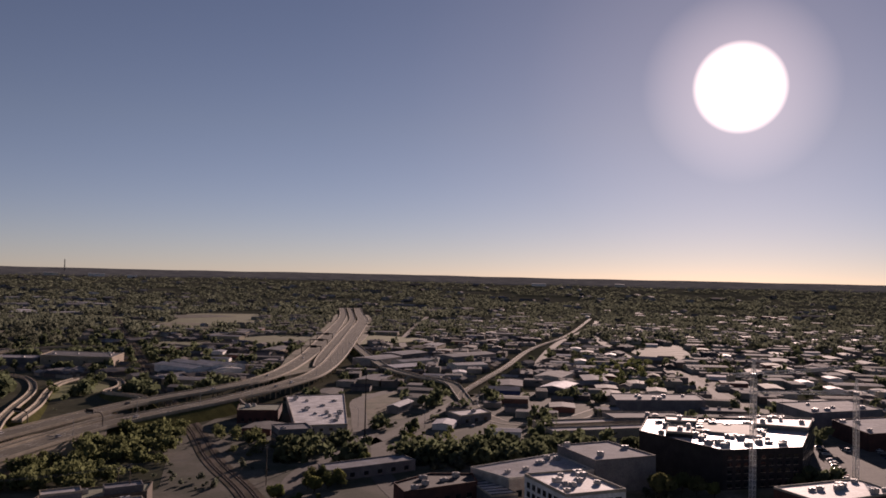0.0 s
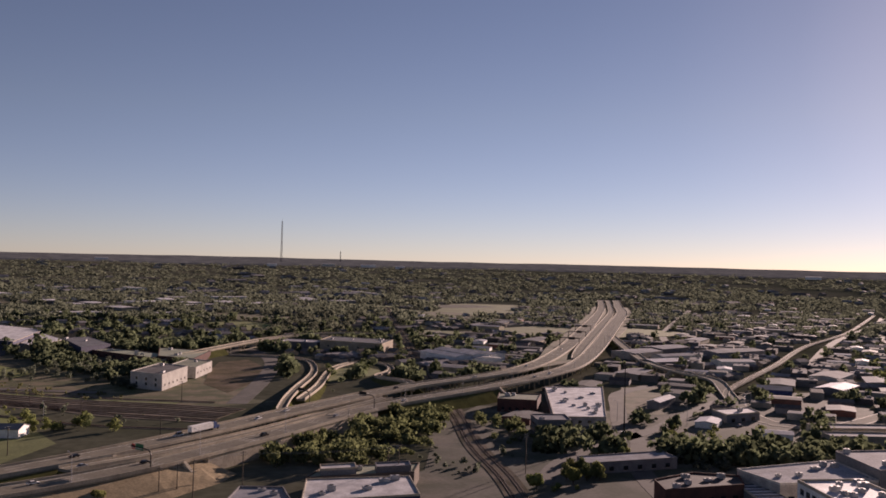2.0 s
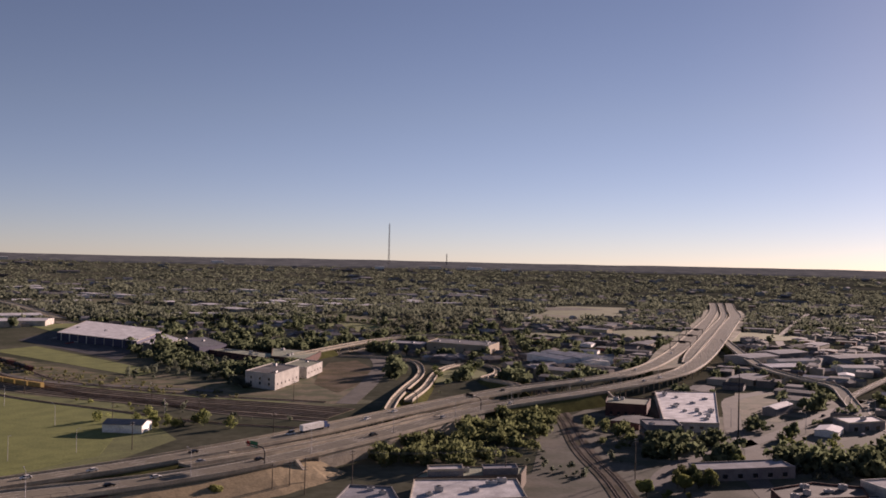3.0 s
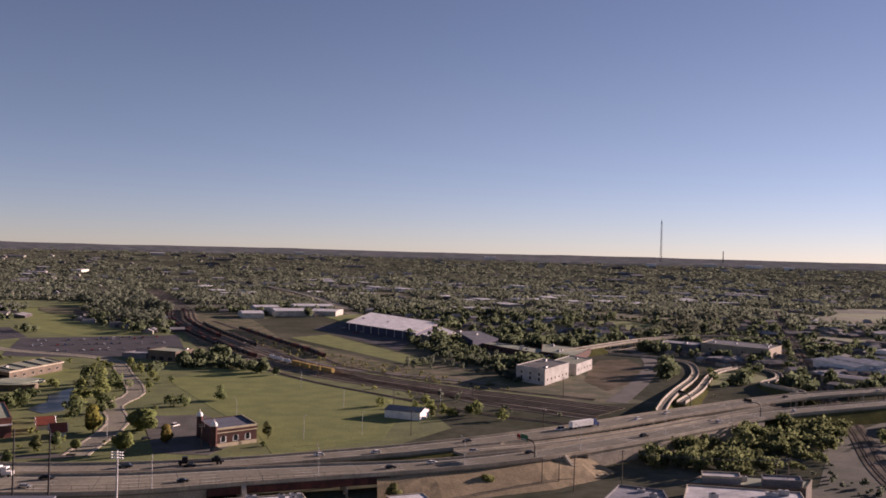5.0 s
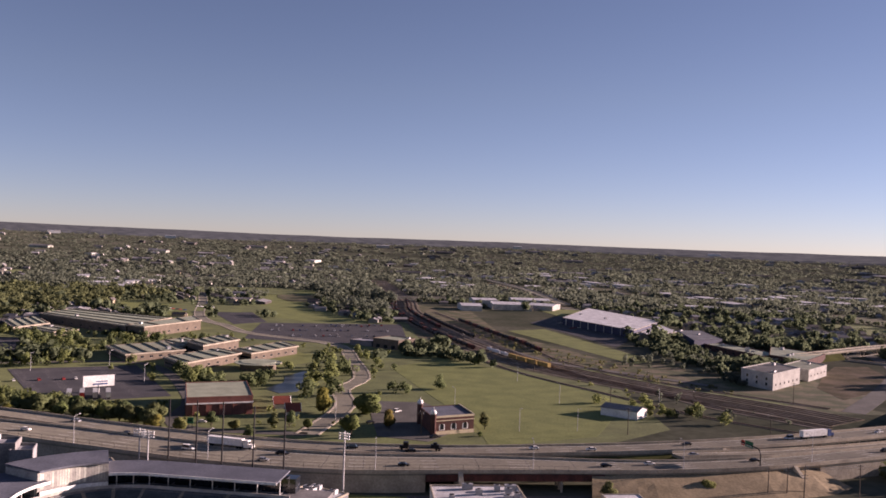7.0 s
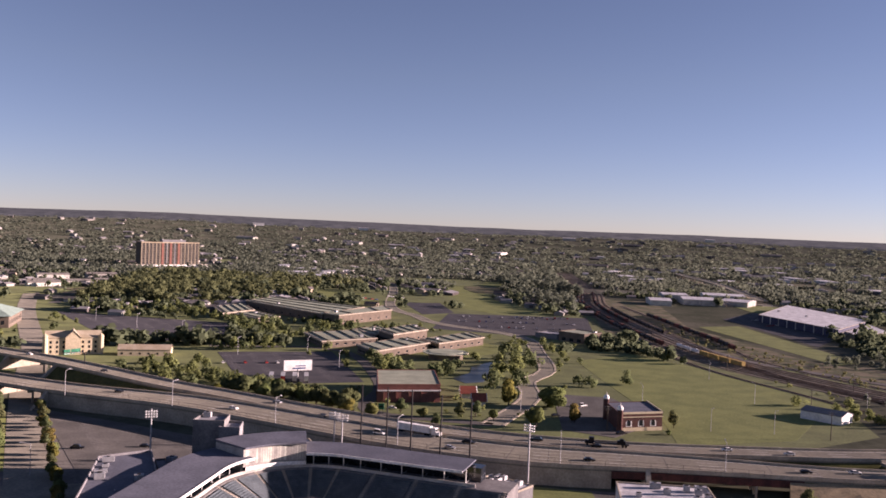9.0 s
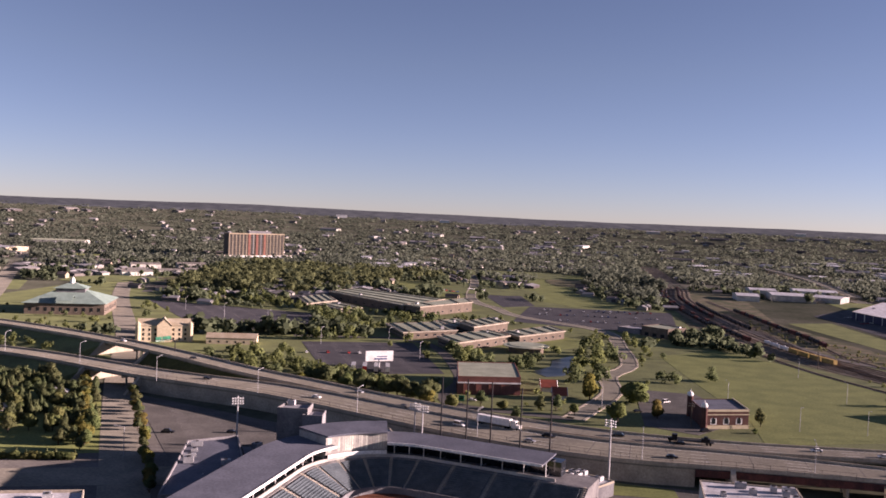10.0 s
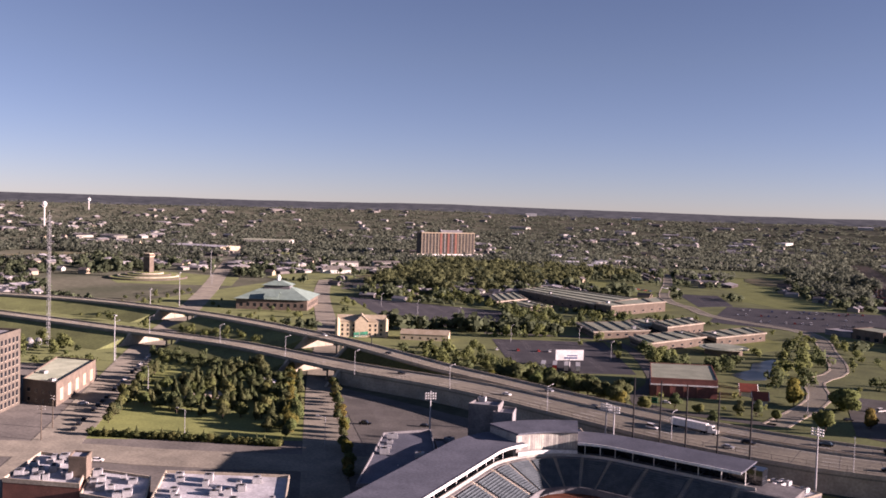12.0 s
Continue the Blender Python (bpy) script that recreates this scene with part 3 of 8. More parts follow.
def highway(points, label, lanes=3, spans=(), bank=None, wall=None):
    """A raised carriageway: deck, parapets, lane lines; piers on the spans, an earth bank or a wall elsewhere (shares of the length)."""
    line = curve([Vector(p) for p in points], 14)
    ROADS.append((np.array([(p[0], p[1]) for p in line]), max(p[3] for p in points) * 0.8 + 9))
    top = thing("highway", 0, 0, 0, 0, label, "highway", kind="structure")
    part("deck", deck_band(bmesh.new(), line, (1, 0), (-1, 0), -1.3, 0), ROAD, top)
    for k in (1, -1):
        part("parapet", deck_band(bmesh.new(), line, (k, 0.25 if k > 0 else 0.15), (k, -0.15 if k > 0 else -0.25), -0.6, 0.95), CONCRETE, top)
    for k in range(lanes + 1):
        s = 0.8 - 1.6 * k / lanes
        bm = bmesh.new()
        if k in (0, lanes):
            deck_band(bm, line, (s, 0.12), (s, -0.12), 0.0, 0.02)
        else:
            for a in range(0, len(line) - 1, 2):
                deck_band(bm, [line[a], line[a].lerp(line[a + 1], 0.45)], (s, 0.12), (s, -0.12), 0.0, 0.02)
        part("lane_line", bm, PAINT, top)
    n = len(line) - 1
    bm = bmesh.new()                                 # darker wheel tracks in the lanes
    for k in range(lanes):
        s = 0.8 - 1.6 * (k + 0.5) / lanes
        for m in (-0.95, 0.95):
            deck_band(bm, line, (s, m + 0.42), (s, m - 0.42), 0.0, 0.008)
    part("wheel_tracks", bm, WORNROAD, top)
    bm = bmesh.new()                                 # dark joints across the slab
    for k in range(n):
        if math.hypot(line[k][0], line[k][1]) < 800:
            for t in (0.4,):
                d = (line[k + 1] - line[k]).length
                deck_band(bm, [line[k].lerp(line[k + 1], t), line[k].lerp(line[k + 1], t + 0.2 / d)], (1, -0.3), (-1, 0.3), 0.0, 0.012)
    part("joints", bm, ASPHALT, top)
    pier = None
    for a, b in spans:
        for k in range(int(a * n), int(b * n) + 1, 2):
            p, hw = line[k], line[k][3]
            d = line[min(k + 1, n)] - line[max(k - 1, 0)]
            ang = math.degrees(math.atan2(d[1], d[0]))
            bm = boxes((-0.7, 0.7, -hw * 0.9, hw * 0.9, p[2] - 2.6, p[2] - 1.3))
            for y in (-hw * 0.6, 0, hw * 0.6):
                rod(bm, (0, y, -0.3), (0, y, p[2] - 2.5), 0.55, 0.55, 8)
            ob = part("pier", bm, CONCRETE, top)
            ob.matrix_basis = pose(p[0], p[1], 0, 0, 0, ang)
    for k in {int(s * n) for r in spans for s in r if 0.02 < s < 0.98 and bank}:
        p, hw = line[k], line[k][3]                  # abutments with splayed wing walls
        d = line[min(k + 1, n)] - line[max(k - 1, 0)]
        if p[2] < 4 or math.hypot(p[0], p[1]) > 900:
            continue
        h = p[2] - 1.3
        bm = boxes((-0.7, 0.7, -hw, hw, -0.3, h))
        for s in (-1, 1):
            tri = [(hw + 0.1, -0.3), (hw + 11, -0.3), (hw + 0.1, h + 1.6)]
            f, g = ([bm.verts.new((x, s * y, z)) for y, z in tri] for x in (-0.9, 0.9))
            bm.faces.new(f)
            bm.faces.new(g)
            for i in range(3):
                bm.faces.new((f[i], f[(i + 1) % 3], g[(i + 1) % 3], g[i]))
        bmesh.ops.recalc_face_normals(bm, faces=bm.faces)
        ob = part("abutment", bm, CONCRETE, top)
        ob.matrix_basis = pose(p[0], p[1], 0, 0, 0, math.degrees(math.atan2(d[1], d[0])))
    for (a, b), mat, slope, name in ([(r, GRASS if r[1] < 0.2 else BANKGRASS, 30.0 if r[1] < 0.2 else 9.0, "bank") for r in bank or ()] + [(r, CONCRETE if r[0] < 0.3 else DARKCONC, 0.0, "retaining_wall") for r in wall or ()]):
        seg = line[int(a * n): int(b * n) + 1]
        bm = bmesh.new()
        pts = [Vector((p[0], p[1], p[2])) for p in seg]
        side = across(pts)
        rings = []
        for p, s, q in zip(pts, side, seg):
            g = Vector((p.x, p.y, 0))
            w, f = q[3] - 0.3, slope * p.z / 8
            rings.append([bm.verts.new(g + s * (w + f) + Vector((0, 0, -0.3))), bm.verts.new(g + s * w + Vector((0, 0, p.z - 1.25))),
                          bm.verts.new(g - s * w + Vector((0, 0, p.z - 1.25))), bm.verts.new(g - s * (w + f) + Vector((0, 0, -0.3)))])
        for u, v in zip(rings, rings[1:]):
            for k in range(3):
                bm.faces.new((u[k], u[k + 1], v[k + 1], v[k]))
        for ring in (rings[0], rings[-1]):
            bm.faces.new(ring)
        bmesh.ops.recalc_face_normals(bm, faces=bm.faces)
        part(name, bm, mat, top)
    return line


def share(length, near):
    """Places along a carriageway, as shares of its stretch inside the city, in shares of its whole length."""
    return lambda k: k * near / length


at_s, at_n = share(204, 190), share(217, 202)
SOUTH = highway([(-800, 326, 8, 7.5), (-652, 346, 8, 7.5), (-534, 361, 8, 7.5), (-435, 374, 8, 8), (-331, 367, 8, 10), (-256, 369, 8, 12),
                 (-186, 358, 8, 13), (-131, 349, 8, 13.5), (-82, 350, 8, 13.5), (-40, 361, 8, 12), (0, 370, 8, 10), (35, 378, 8, 8),
                 (84, 398, 8, 7.5), (152, 441, 8, 7.5), (247, 505, 8, 7.5), (358, 553, 8, 7.5), (448, 602, 8, 7.5), (524, 660, 8, 8),
                 (672, 812, 6.5, 9), (965, 1130, 3, 11), (1222, 1408, 1.5, 11), (1400, 1625, 1.2, 10), (1585, 1850, 5.0, 9)],
                "pale concrete highway carriageway on walls and piers", 4,
                spans=((at_s(0.1005), at_s(0.1163)), (at_s(0.153), at_s(0.1689)), (at_s(0.27), at_s(0.315)), (at_s(0.42), at_s(0.58))),
                bank=((0.0, at_s(0.1005)), (at_s(0.1163), at_s(0.153)), (at_s(0.375), at_s(0.42)), (at_s(0.585), at_s(1.05))), wall=((at_s(0.1689), at_s(0.265)), (at_s(0.318), at_s(0.372))))
NORTH = highway([(-960, 335, 8, 7.5), (-800, 407, 8, 7.5), (-686, 445, 8, 7.5), (-550, 454, 8, 7.5), (-416, 437, 8, 7.5), (-298, 404, 8, 7.5), (-256, 395, 8, 7.5),
                 (-198, 382, 8, 7.5), (-141, 373, 8, 7.5), (-92, 373, 8, 7.5), (-45, 382, 8, 7.5), (0, 398, 8, 7.5), (48, 418, 8, 7.5),
                 (111, 453, 8, 7.5), (193, 508, 8, 7.5), (299, 572, 8, 7.5), (437, 633, 8, 7.5), (585, 768, 7, 8), (832, 1040, 3, 10),
                 (1150, 1395, 1.2, 8), (1362, 1640, 1.2, 8), (1550, 1872, 4.9, 8)],
                "pale concrete highway carriageway with dark joints", 3,
                spans=((at_n(0.1243), at_n(0.1391)), (at_n(0.1837), at_n(0.1985)), (at_n(0.354), at_n(0.60))), bank=((0.0, at_n(0.1243)), (at_n(0.1391), at_n(0.1837)), (at_n(0.1985), at_n(0.352)), (at_n(0.61), at_n(1.05))))
highway([(545, 695, 7.5, 3), (628, 788, 7, 5.5), (898, 1085, 3, 6.5), (1190, 1405, 1.0, 6), (1380, 1632, 1.6, 6), (1566, 1862, 4.8, 6)], "middle carriageway of the freeway", 2, bank=((0.0, 1.0),))
verge = curve([Vector(p) for p in ((470, 655, 7.0, 8), (545, 715, 6.4, 22), (640, 815, 5.2, 30), (898, 1085, 2.0, 40), (1190, 1405, 0.45, 44), (1380, 1632, 0.45, 40), (1560, 1850, 2.2, 34))], 14)
tagged(part("meadow", deck_band(bmesh.new(), verge, (1, 0), (-1, 0), -6.5, -0.12), DRY), "brown grass verges between the freeway lanes", "meadow", kind="structure")
highway([(52, 404, 7.9, 4.2), (105, 434, 6.0, 4.2), (165, 474, 5.0, 4.2), (225, 516, 5.6, 4.2), (268, 540, 6.6, 4.2)], "narrow concrete ramp between the carriageways", 1,
        spans=((0.25, 0.95),), bank=((0.0, 0.22),))
highway([(790, 930, 4.5, 5), (722, 835, 5.5, 5), (655, 738, 6, 5), (602, 655, 6, 5), (581, 596, 5.5, 5), (577, 548, 4, 5), (545, 505, 1.6, 5), (515, 470, 0.9, 5)],
        "curving concrete ramp coming down to the streets", 1, spans=((0.3, 0.75),), bank=((0.0, 0.28), (0.78, 1.0)))
highway([(520, 480, 0.9, 2.2), (548, 506, 1.2, 2.2), (620, 548, 2.6, 2.2), (735, 616, 3, 2.2), (953, 754, 2.5, 2.2), (1260, 918, 1.4, 2.2), (1820, 1262, 0.8, 2.2)],
        "straight narrow viaduct road over the yards", 2, spans=((0.1, 0.7),), bank=((0.72, 1.0),))
highway([(186, 517, 7.6, 2.8), (208, 566, 6, 2.8), (242, 636, 2.6, 2.8), (277, 700, 1.2, 2.8), (301, 754, 0.7, 2.8), (317, 814, 0.7, 2.8), (304, 850, 0.7, 2.8), (262, 880, 0.7, 2.8)], "looping ramp with white parapets", 1, bank=((0.0, 1.0),))
highway([(214, 558, 6, 2.7), (256, 632, 3, 2.7), (300, 718, 1.2, 2.7), (330, 762, 0.8, 2.7), (363, 786, 0.8, 2.7), (372, 752, 1.0, 2.7), (352, 705, 1.6, 2.7), (322, 668, 3, 2.7), (318, 610, 6.5, 2.7), (310, 586, 7.7, 2.7)], "tight loop ramp with white parapets", 1, bank=((0.0, 1.0),))
highway([(180, 830, 3, 5), (220, 859, 6, 5), (334, 975, 7, 5), (428, 1028, 7, 5), (520, 1060, 2, 5)], "tan concrete overpass across the slip roads", 2, spans=((0.3, 0.8),), bank=((0.0, 0.28), (0.82, 1.0)))
highway([(-185, 2158, 7, 9), (-150, 2020, 8, 9), (-73, 1752, 8, 9), (3, 1412, 5, 9)], "far dark overpass beyond the yard", 2, spans=((0.1, 0.9),))


# ---------------------------------------------------------------- trees
def crown_quads(rng, count, radius, tall, size):
    """Leaf clumps round an uneven crown: corners of count quads."""
    lobes = rng.normal(0, 0.35, (9, 3)) * (radius, radius, tall)
    lobes[0] = 0
    which = rng.integers(0, 9, count)
    d = rng.normal(0, 1, (count, 3))
    d /= np.linalg.norm(d, axis=1)[:, None]
    d[:, 2] = d[:, 2] * 0.85 + 0.12
    centre = lobes[which] + d * (radius * 0.62, radius * 0.62, tall * 0.6) * rng.uniform(0.55, 1.06, (count, 1))
    n = d + rng.normal(0, 0.45, (count, 3))
    n /= np.linalg.norm(n, axis=1)[:, None]
    u = np.cross(n, rng.normal(0, 1, (count, 3)))
    u /= np.linalg.norm(u, axis=1)[:, None]
    v = np.cross(n, u)
    s = size * rng.uniform(0.6, 1.35, (count, 1))
    soft = d * 0.55 + centre / np.maximum(np.linalg.norm(centre, axis=1), 1e-6)[:, None] * 0.55 + rng.normal(0, 0.16, (count, 3))
    return np.stack([centre - u * s, centre - v * s * 0.7, centre + u * s, centre + v * s * 0.8], 1), soft


def quad_mesh(name, quads, soft=None):
    v = quads.reshape(-1, 3)
    me = bpy.data.meshes.new(name)
    n = len(quads)
    me.vertices.add(4 * n)
    me.vertices.foreach_set("co", v.astype(np.float32).ravel())
    me.loops.add(4 * n)
    me.loops.foreach_set("vertex_index", np.arange(4 * n, dtype=np.int32))
    me.polygons.add(n)
    me.polygons.foreach_set("loop_start", np.arange(0, 4 * n, 4, dtype=np.int32))
    me.update(calc_edges=True)
    if soft is not None:                             # the leaves of one lobe are shaded as one round mass
        soft = soft / np.maximum(np.linalg.norm(soft, axis=1), 1e-6)[:, None]
        at = me.attributes.new("custom_normal", "FLOAT_VECTOR", "POINT")
        at.data.foreach_set("vector", np.repeat(soft, 4, 0).astype(np.float32).ravel())
        me.update()
    return me


def make_tree(rng, radius, tall, trunk, mat, kind, label, count=340, slim=False):
    """A tree: tapered trunk with limbs, and a crown of leaf clumps. Built far below ground level as a pattern for copies."""
    ob = thing("shrub" if kind == "bush" else "tree", 0, 0, 0, 0, label, "tree", "trees of the parks and streets")
    bm = bmesh.new()
    h = trunk + tall * 0.6
    rod(bm, (0, 0, -0.3), (0, 0, trunk), 0.05 * radius + 0.12, 0.04 * radius + 0.08, 7)
    rod(bm, (0, 0, trunk), (0.1 * radius, 0, h), 0.04 * radius + 0.08, 0.05, 6)
    for k in range(5):
        a = k * 1.26 + rng.uniform(0, 0.8)
        z = trunk * rng.uniform(0.8, 1.15)
        rod(bm, (0, 0, z), (math.cos(a) * radius * 0.7, math.sin(a) * radius * 0.7, z + tall * rng.uniform(0.3, 0.7)), 0.03 * radius + 0.05, 0.03, 5)
    part("stem" if kind == "bush" else "trunk", bm, BARK, ob)
    if slim:
        q, soft = crown_quads(rng, count, 1.0, 1.0, 0.2)
        f = np.clip(1.05 - (q[..., 2:3] + 1) / 2.3, 0.12, 1)
        q[..., :2] *= f * radius * 1.3
        q[..., 2] *= tall
    else:
        q, soft = crown_quads(rng, count, radius, tall, 0.14 * radius)
    q[..., 2] += trunk + tall * 0.82
    me = quad_mesh("crown", q, soft)
    me.materials.append(mat)
    c = new("crown", me)
    c.parent = ob
    return ob


trng = np.random.default_rng(7)
PATTERNS = {}
for key, r, t, tr, m, lab, slim in (
        ("oak", 5.0, 4.2, 2.4, LEAF, "broad leafy green tree with an uneven crown", False),
        ("oak2", 4.2, 3.8, 2.2, LEAF, "rounded green tree beside a street", False),
        ("dark", 4.6, 4.8, 2.0, LEAFDARK, "dense dark green leafy tree", False),
        ("dark2", 3.4, 3.6, 1.6, LEAFDARK, "small dark green leafy tree", False),
        ("gold", 4.2, 4.0, 2.0, LEAFGOLD, "yellow-green tree in autumn colour", False),
        ("slim", 2.3, 5.2, 1.4, LEAFDARK, "slim pointed dark evergreen tree", True),
        ("bush", 1.8, 1.3, 0.3, LEAF, "low leafy green shrub on the grass", False)):
    PATTERNS[key] = make_tree(trng, r, t, tr, m, key, lab, 2400 if r > 4 else 1700, slim)
USED = set()
MORE = []            # trees past the nearest 300: kept for the joined woods
PLANTED = [0]


def plant(key, x, y, size=1.0, z=0.0):
    """Sets a tree of that pattern; those far off join the woods."""
    if key != "bush" and (math.hypot(x, y) > 520 or PLANTED[0] >= 292):
        MORE.append((x, y, size * {"oak": 4.6, "oak2": 3.9, "dark": 4.3, "dark2": 3.1, "gold": 3.9, "slim": 2.4}[key], key in ("gold", "oak", "oak2")))
        return None
    PLANTED[0] += key != "bush"
    m = pose(x, y, z - 0.02, 0, 0, float(trng.uniform(0, 360)))
    s = size * float(trng.uniform(0.85, 1.15))
    if key not in USED:
        USED.add(key)
        ob = PATTERNS[key]
        ob.matrix_basis = m
    else:
        ob = copy_thing(PATTERNS[key], m)
    ob.scale = (s * float(trng.uniform(0.9, 1.1)), s, s * float(trng.uniform(0.88, 1.15)))
    if key == "bush":
        tagged(ob, category="shrub", group="shrubs")
    return ob


def grove(outline, count, mix, size=1.0, gap=4.0):
    """Trees scattered inside an outline, with a least distance."""
    q = np.array(outline, float)
    p = trng.uniform(q.min(0), q.max(0), (count * 12, 2))
    inside = free(p[:, 0], p[:, 1], 1.5)
    edge = np.zeros(len(p), bool)
    for (ax, ay), (bx, by) in zip(q, np.roll(q, -1, 0)):
        edge ^= ((ay > p[:, 1]) != (by > p[:, 1])) & (p[:, 0] < (bx - ax) * (p[:, 1] - ay) / (by - ay + 1e-9) + ax)
    placed = []
    for x, y in p[inside & edge]:
        if len(placed) < count and all((x - a) ** 2 + (y - b) ** 2 > gap * gap for a, b in placed):
            placed.append((x, y))
            plant(mix[int(trng.integers(len(mix)))], float(x), float(y), size)


def row(a, b, count, mix, size=1.0, jitter=0.8):
    for k in range(count):
        t = (k + 0.5) / count
        plant(mix[k % len(mix)], a[0] + (b[0] - a[0]) * t + float(trng.uniform(-jitter, jitter)), a[1] + (b[1] - a[1]) * t + float(trng.uniform(-jitter, jitter)), size)


# ---------------------------------------------------------------- buildings
def local(outline):
    q = np.array(outline, float)
    if sum(a[0] * b[1] - b[0] * a[1] for a, b in zip(q, np.roll(q, -1, 0))) < 0:
        q = q[::-1]
    c = q.mean(0)
    return [tuple(p) for p in q - c], float(c[0]), float(c[1])


def inset(outline, d):
    """The outline moved inwards by d metres."""
    n = len(outline)
    out = []
    for k in range(n):
        p, a, b = Vector(outline[k]), Vector(outline[k - 1]), Vector(outline[(k + 1) % n])
        u, v = (p - a).normalized(), (b - p).normalized()
        nu, nv = Vector((-u.y, u.x)), Vector((-v.y, v.x))
        s = (nu + nv)
        out.append(tuple(p + s * (d / max(0.3, 1 + nu.dot(nv)))))
    return out


def roof_unit(parent, x, y, z, rng, rz=0):
    """An air conditioner on a roof."""
    w, d, h = rng.uniform(1.8, 4.2), rng.uniform(1.5, 2.8), rng.uniform(1.1, 2.2)
    u = thing("air_conditioner", x, y, z, rz, "grey metal rooftop air conditioner", "air conditioner", "rooftop units")
    part("casing", boxes((-w / 2, w / 2, -d / 2, d / 2, 0.15, h), (-w / 2 + 0.2, w / 2 - 0.2, -d / 2 + 0.2, d / 2 - 0.2, -0.05, 0.15)), GALV, u)
    bm = bmesh.new()
    rod(bm, (0, 0, h), (0, 0, h + 0.2), d * 0.32, d * 0.32, 10)
    part("fan_cowl", bm, DARKSTEEL, u)
    return u


def glaze(b, o, edge, h, floors, bays, w, wh, base=1.1, mat=None, margin=1.5, trim=None):
    """Rows of windows on one side of a building; each one is a part."""
    p, q = Vector(o[edge]), Vector(o[(edge + 1) % len(o)])
    d = (q - p)
    length = d.length
    ang = math.degrees(math.atan2(d.y, d.x))
    first = None
    for f in range(floors):
        for k in range(bays):
            s = margin + (length - 2 * margin) * (k + 0.5) / bays
            at = p + d.normalized() * s
            z = base + f * (h - base - 0.6) / max(floors, 1)
            if first is None:
                bm = boxes((-w / 2, w / 2, -0.06, 0.3, 0, wh))
                first = part("window", bm, mat or WINDOW, b)
                first.matrix_basis = pose(at.x, at.y, z, 0, 0, ang)
                frame_bm = boxes((-w / 2 - 0.12, w / 2 + 0.12, -0.14, 0.2, -0.16, -0.0))
                fr = part("sill", frame_bm, trim or CONCRETE, first)
            else:
                c = again("window", first, b, at.x, at.y, z, ang)
                again("sill", fr, c)


UNITS = []


def block(outline, h, wall, roof, label, category="building", windows=(), units=0, parapet=0.7, name="building", base=0, group="", seed=0, joints=0):
    """A flat-roofed building on any outline: walls, roof, parapet, windows on chosen sides, machines on the roof."""
    o, cx, cy = local(outline)
    b = thing(name, cx, cy, base, 0, label, category, group)
    part("wall", prism(bmesh.new(), o, -0.4, h), wall, b)
    i = inset(o, 0.35)
    part("roof", prism(bmesh.new(), i, h - 0.2, h + 0.12), roof, b)
    if parapet:
        bm = bmesh.new()
        n = len(o)
        out = inset(o, -0.08)
        ring = [[bm.verts.new((*p, z)) for p in pts] for pts, z in ((out, h - 0.25), (out, h + parapet), (inset(o, 0.32), h + parapet), (inset(o, 0.32), h - 0.25))]
        for a, c in zip(ring, ring[1:] + ring[:1]):
            for k in range(n):
                bm.faces.new((a[k], a[(k + 1) % n], c[(k + 1) % n], c[k]))
        bmesh.ops.recalc_face_normals(bm, faces=bm.faces)
        part("parapet", bm, CONCRETE if roof is ROOFWHITE else wall, b)
    for w in windows:
        glaze(b, o, *w)
    rng = random.Random(seed + int(cx * 7 + cy))
    q = np.array(o)
    e = q[1] - q[0]
    ang = math.degrees(math.atan2(e[1], e[0]))
    for k in range(units):
        w = np.array([rng.expovariate(1.0) ** 1.7 for _ in o])
        p = (q * 0.86 * w[:, None]).sum(0) / w.sum()
        roof_unit(None, cx + p[0], cy + p[1], base + h + 0.12, rng, ang)
    x, y = np.array(outline).T
    keep((x.min() + x.max()) / 2, (y.min() + y.max()) / 2, (x.max() - x.min()) / 2 * 0.8 + 3, (y.max() - y.min()) / 2 * 0.8 + 3)
    return b, o


def shed(ax, ay, bx, by, depth, h, ridge, wall, roof, label, category="building", name="building", windows=0, along=True, group=""):
    """A building with a pitched roof; a to b is the side towards the city, depth leads away from it."""
    w = math.hypot(bx - ax, by - ay)
    ang = math.degrees(math.atan2(by - ay, bx - ax))
    b = thing(name, ax, ay, 0, ang, label, category, group)
    if along:
        part("wall", gable_walls(bmesh.new(), 0, w, 0, depth, h, ridge - 0.1), wall, b)
        part("roof", gable(bmesh.new(), 0, w, 0, depth, h, ridge), roof, b)
    else:
        turn = Matrix.Translation((w, 0, 0)) @ Matrix.Rotation(math.pi / 2, 4, "Z")
        for nm, bm, m in (("wall", gable_walls(bmesh.new(), 0, depth, 0, w, h, ridge - 0.1), wall), ("roof", gable(bmesh.new(), 0, depth, 0, w, h, ridge), roof)):
            bm.transform(turn)
            part(nm, bm, m, b)
    first = None
    for k in range(windows):
        x = w * (k + 0.5) / windows
        if first is None:
            first = part("window", boxes((-0.6, 0.6, -0.06, 0.2, 0, 1.4)), WINDOW, b)
            first.matrix_basis = pose(x, 0, 1.0)
        else:
            again("window", first, b, x, 0, 1.0)
    mx, my = (ax + bx) / 2 - (by - ay) / w * depth / 2, (ay + by) / 2 + (bx - ax) / w * depth / 2
    keep(mx, my, w / 2 + 3, depth / 2 + 3, ang)
    return b


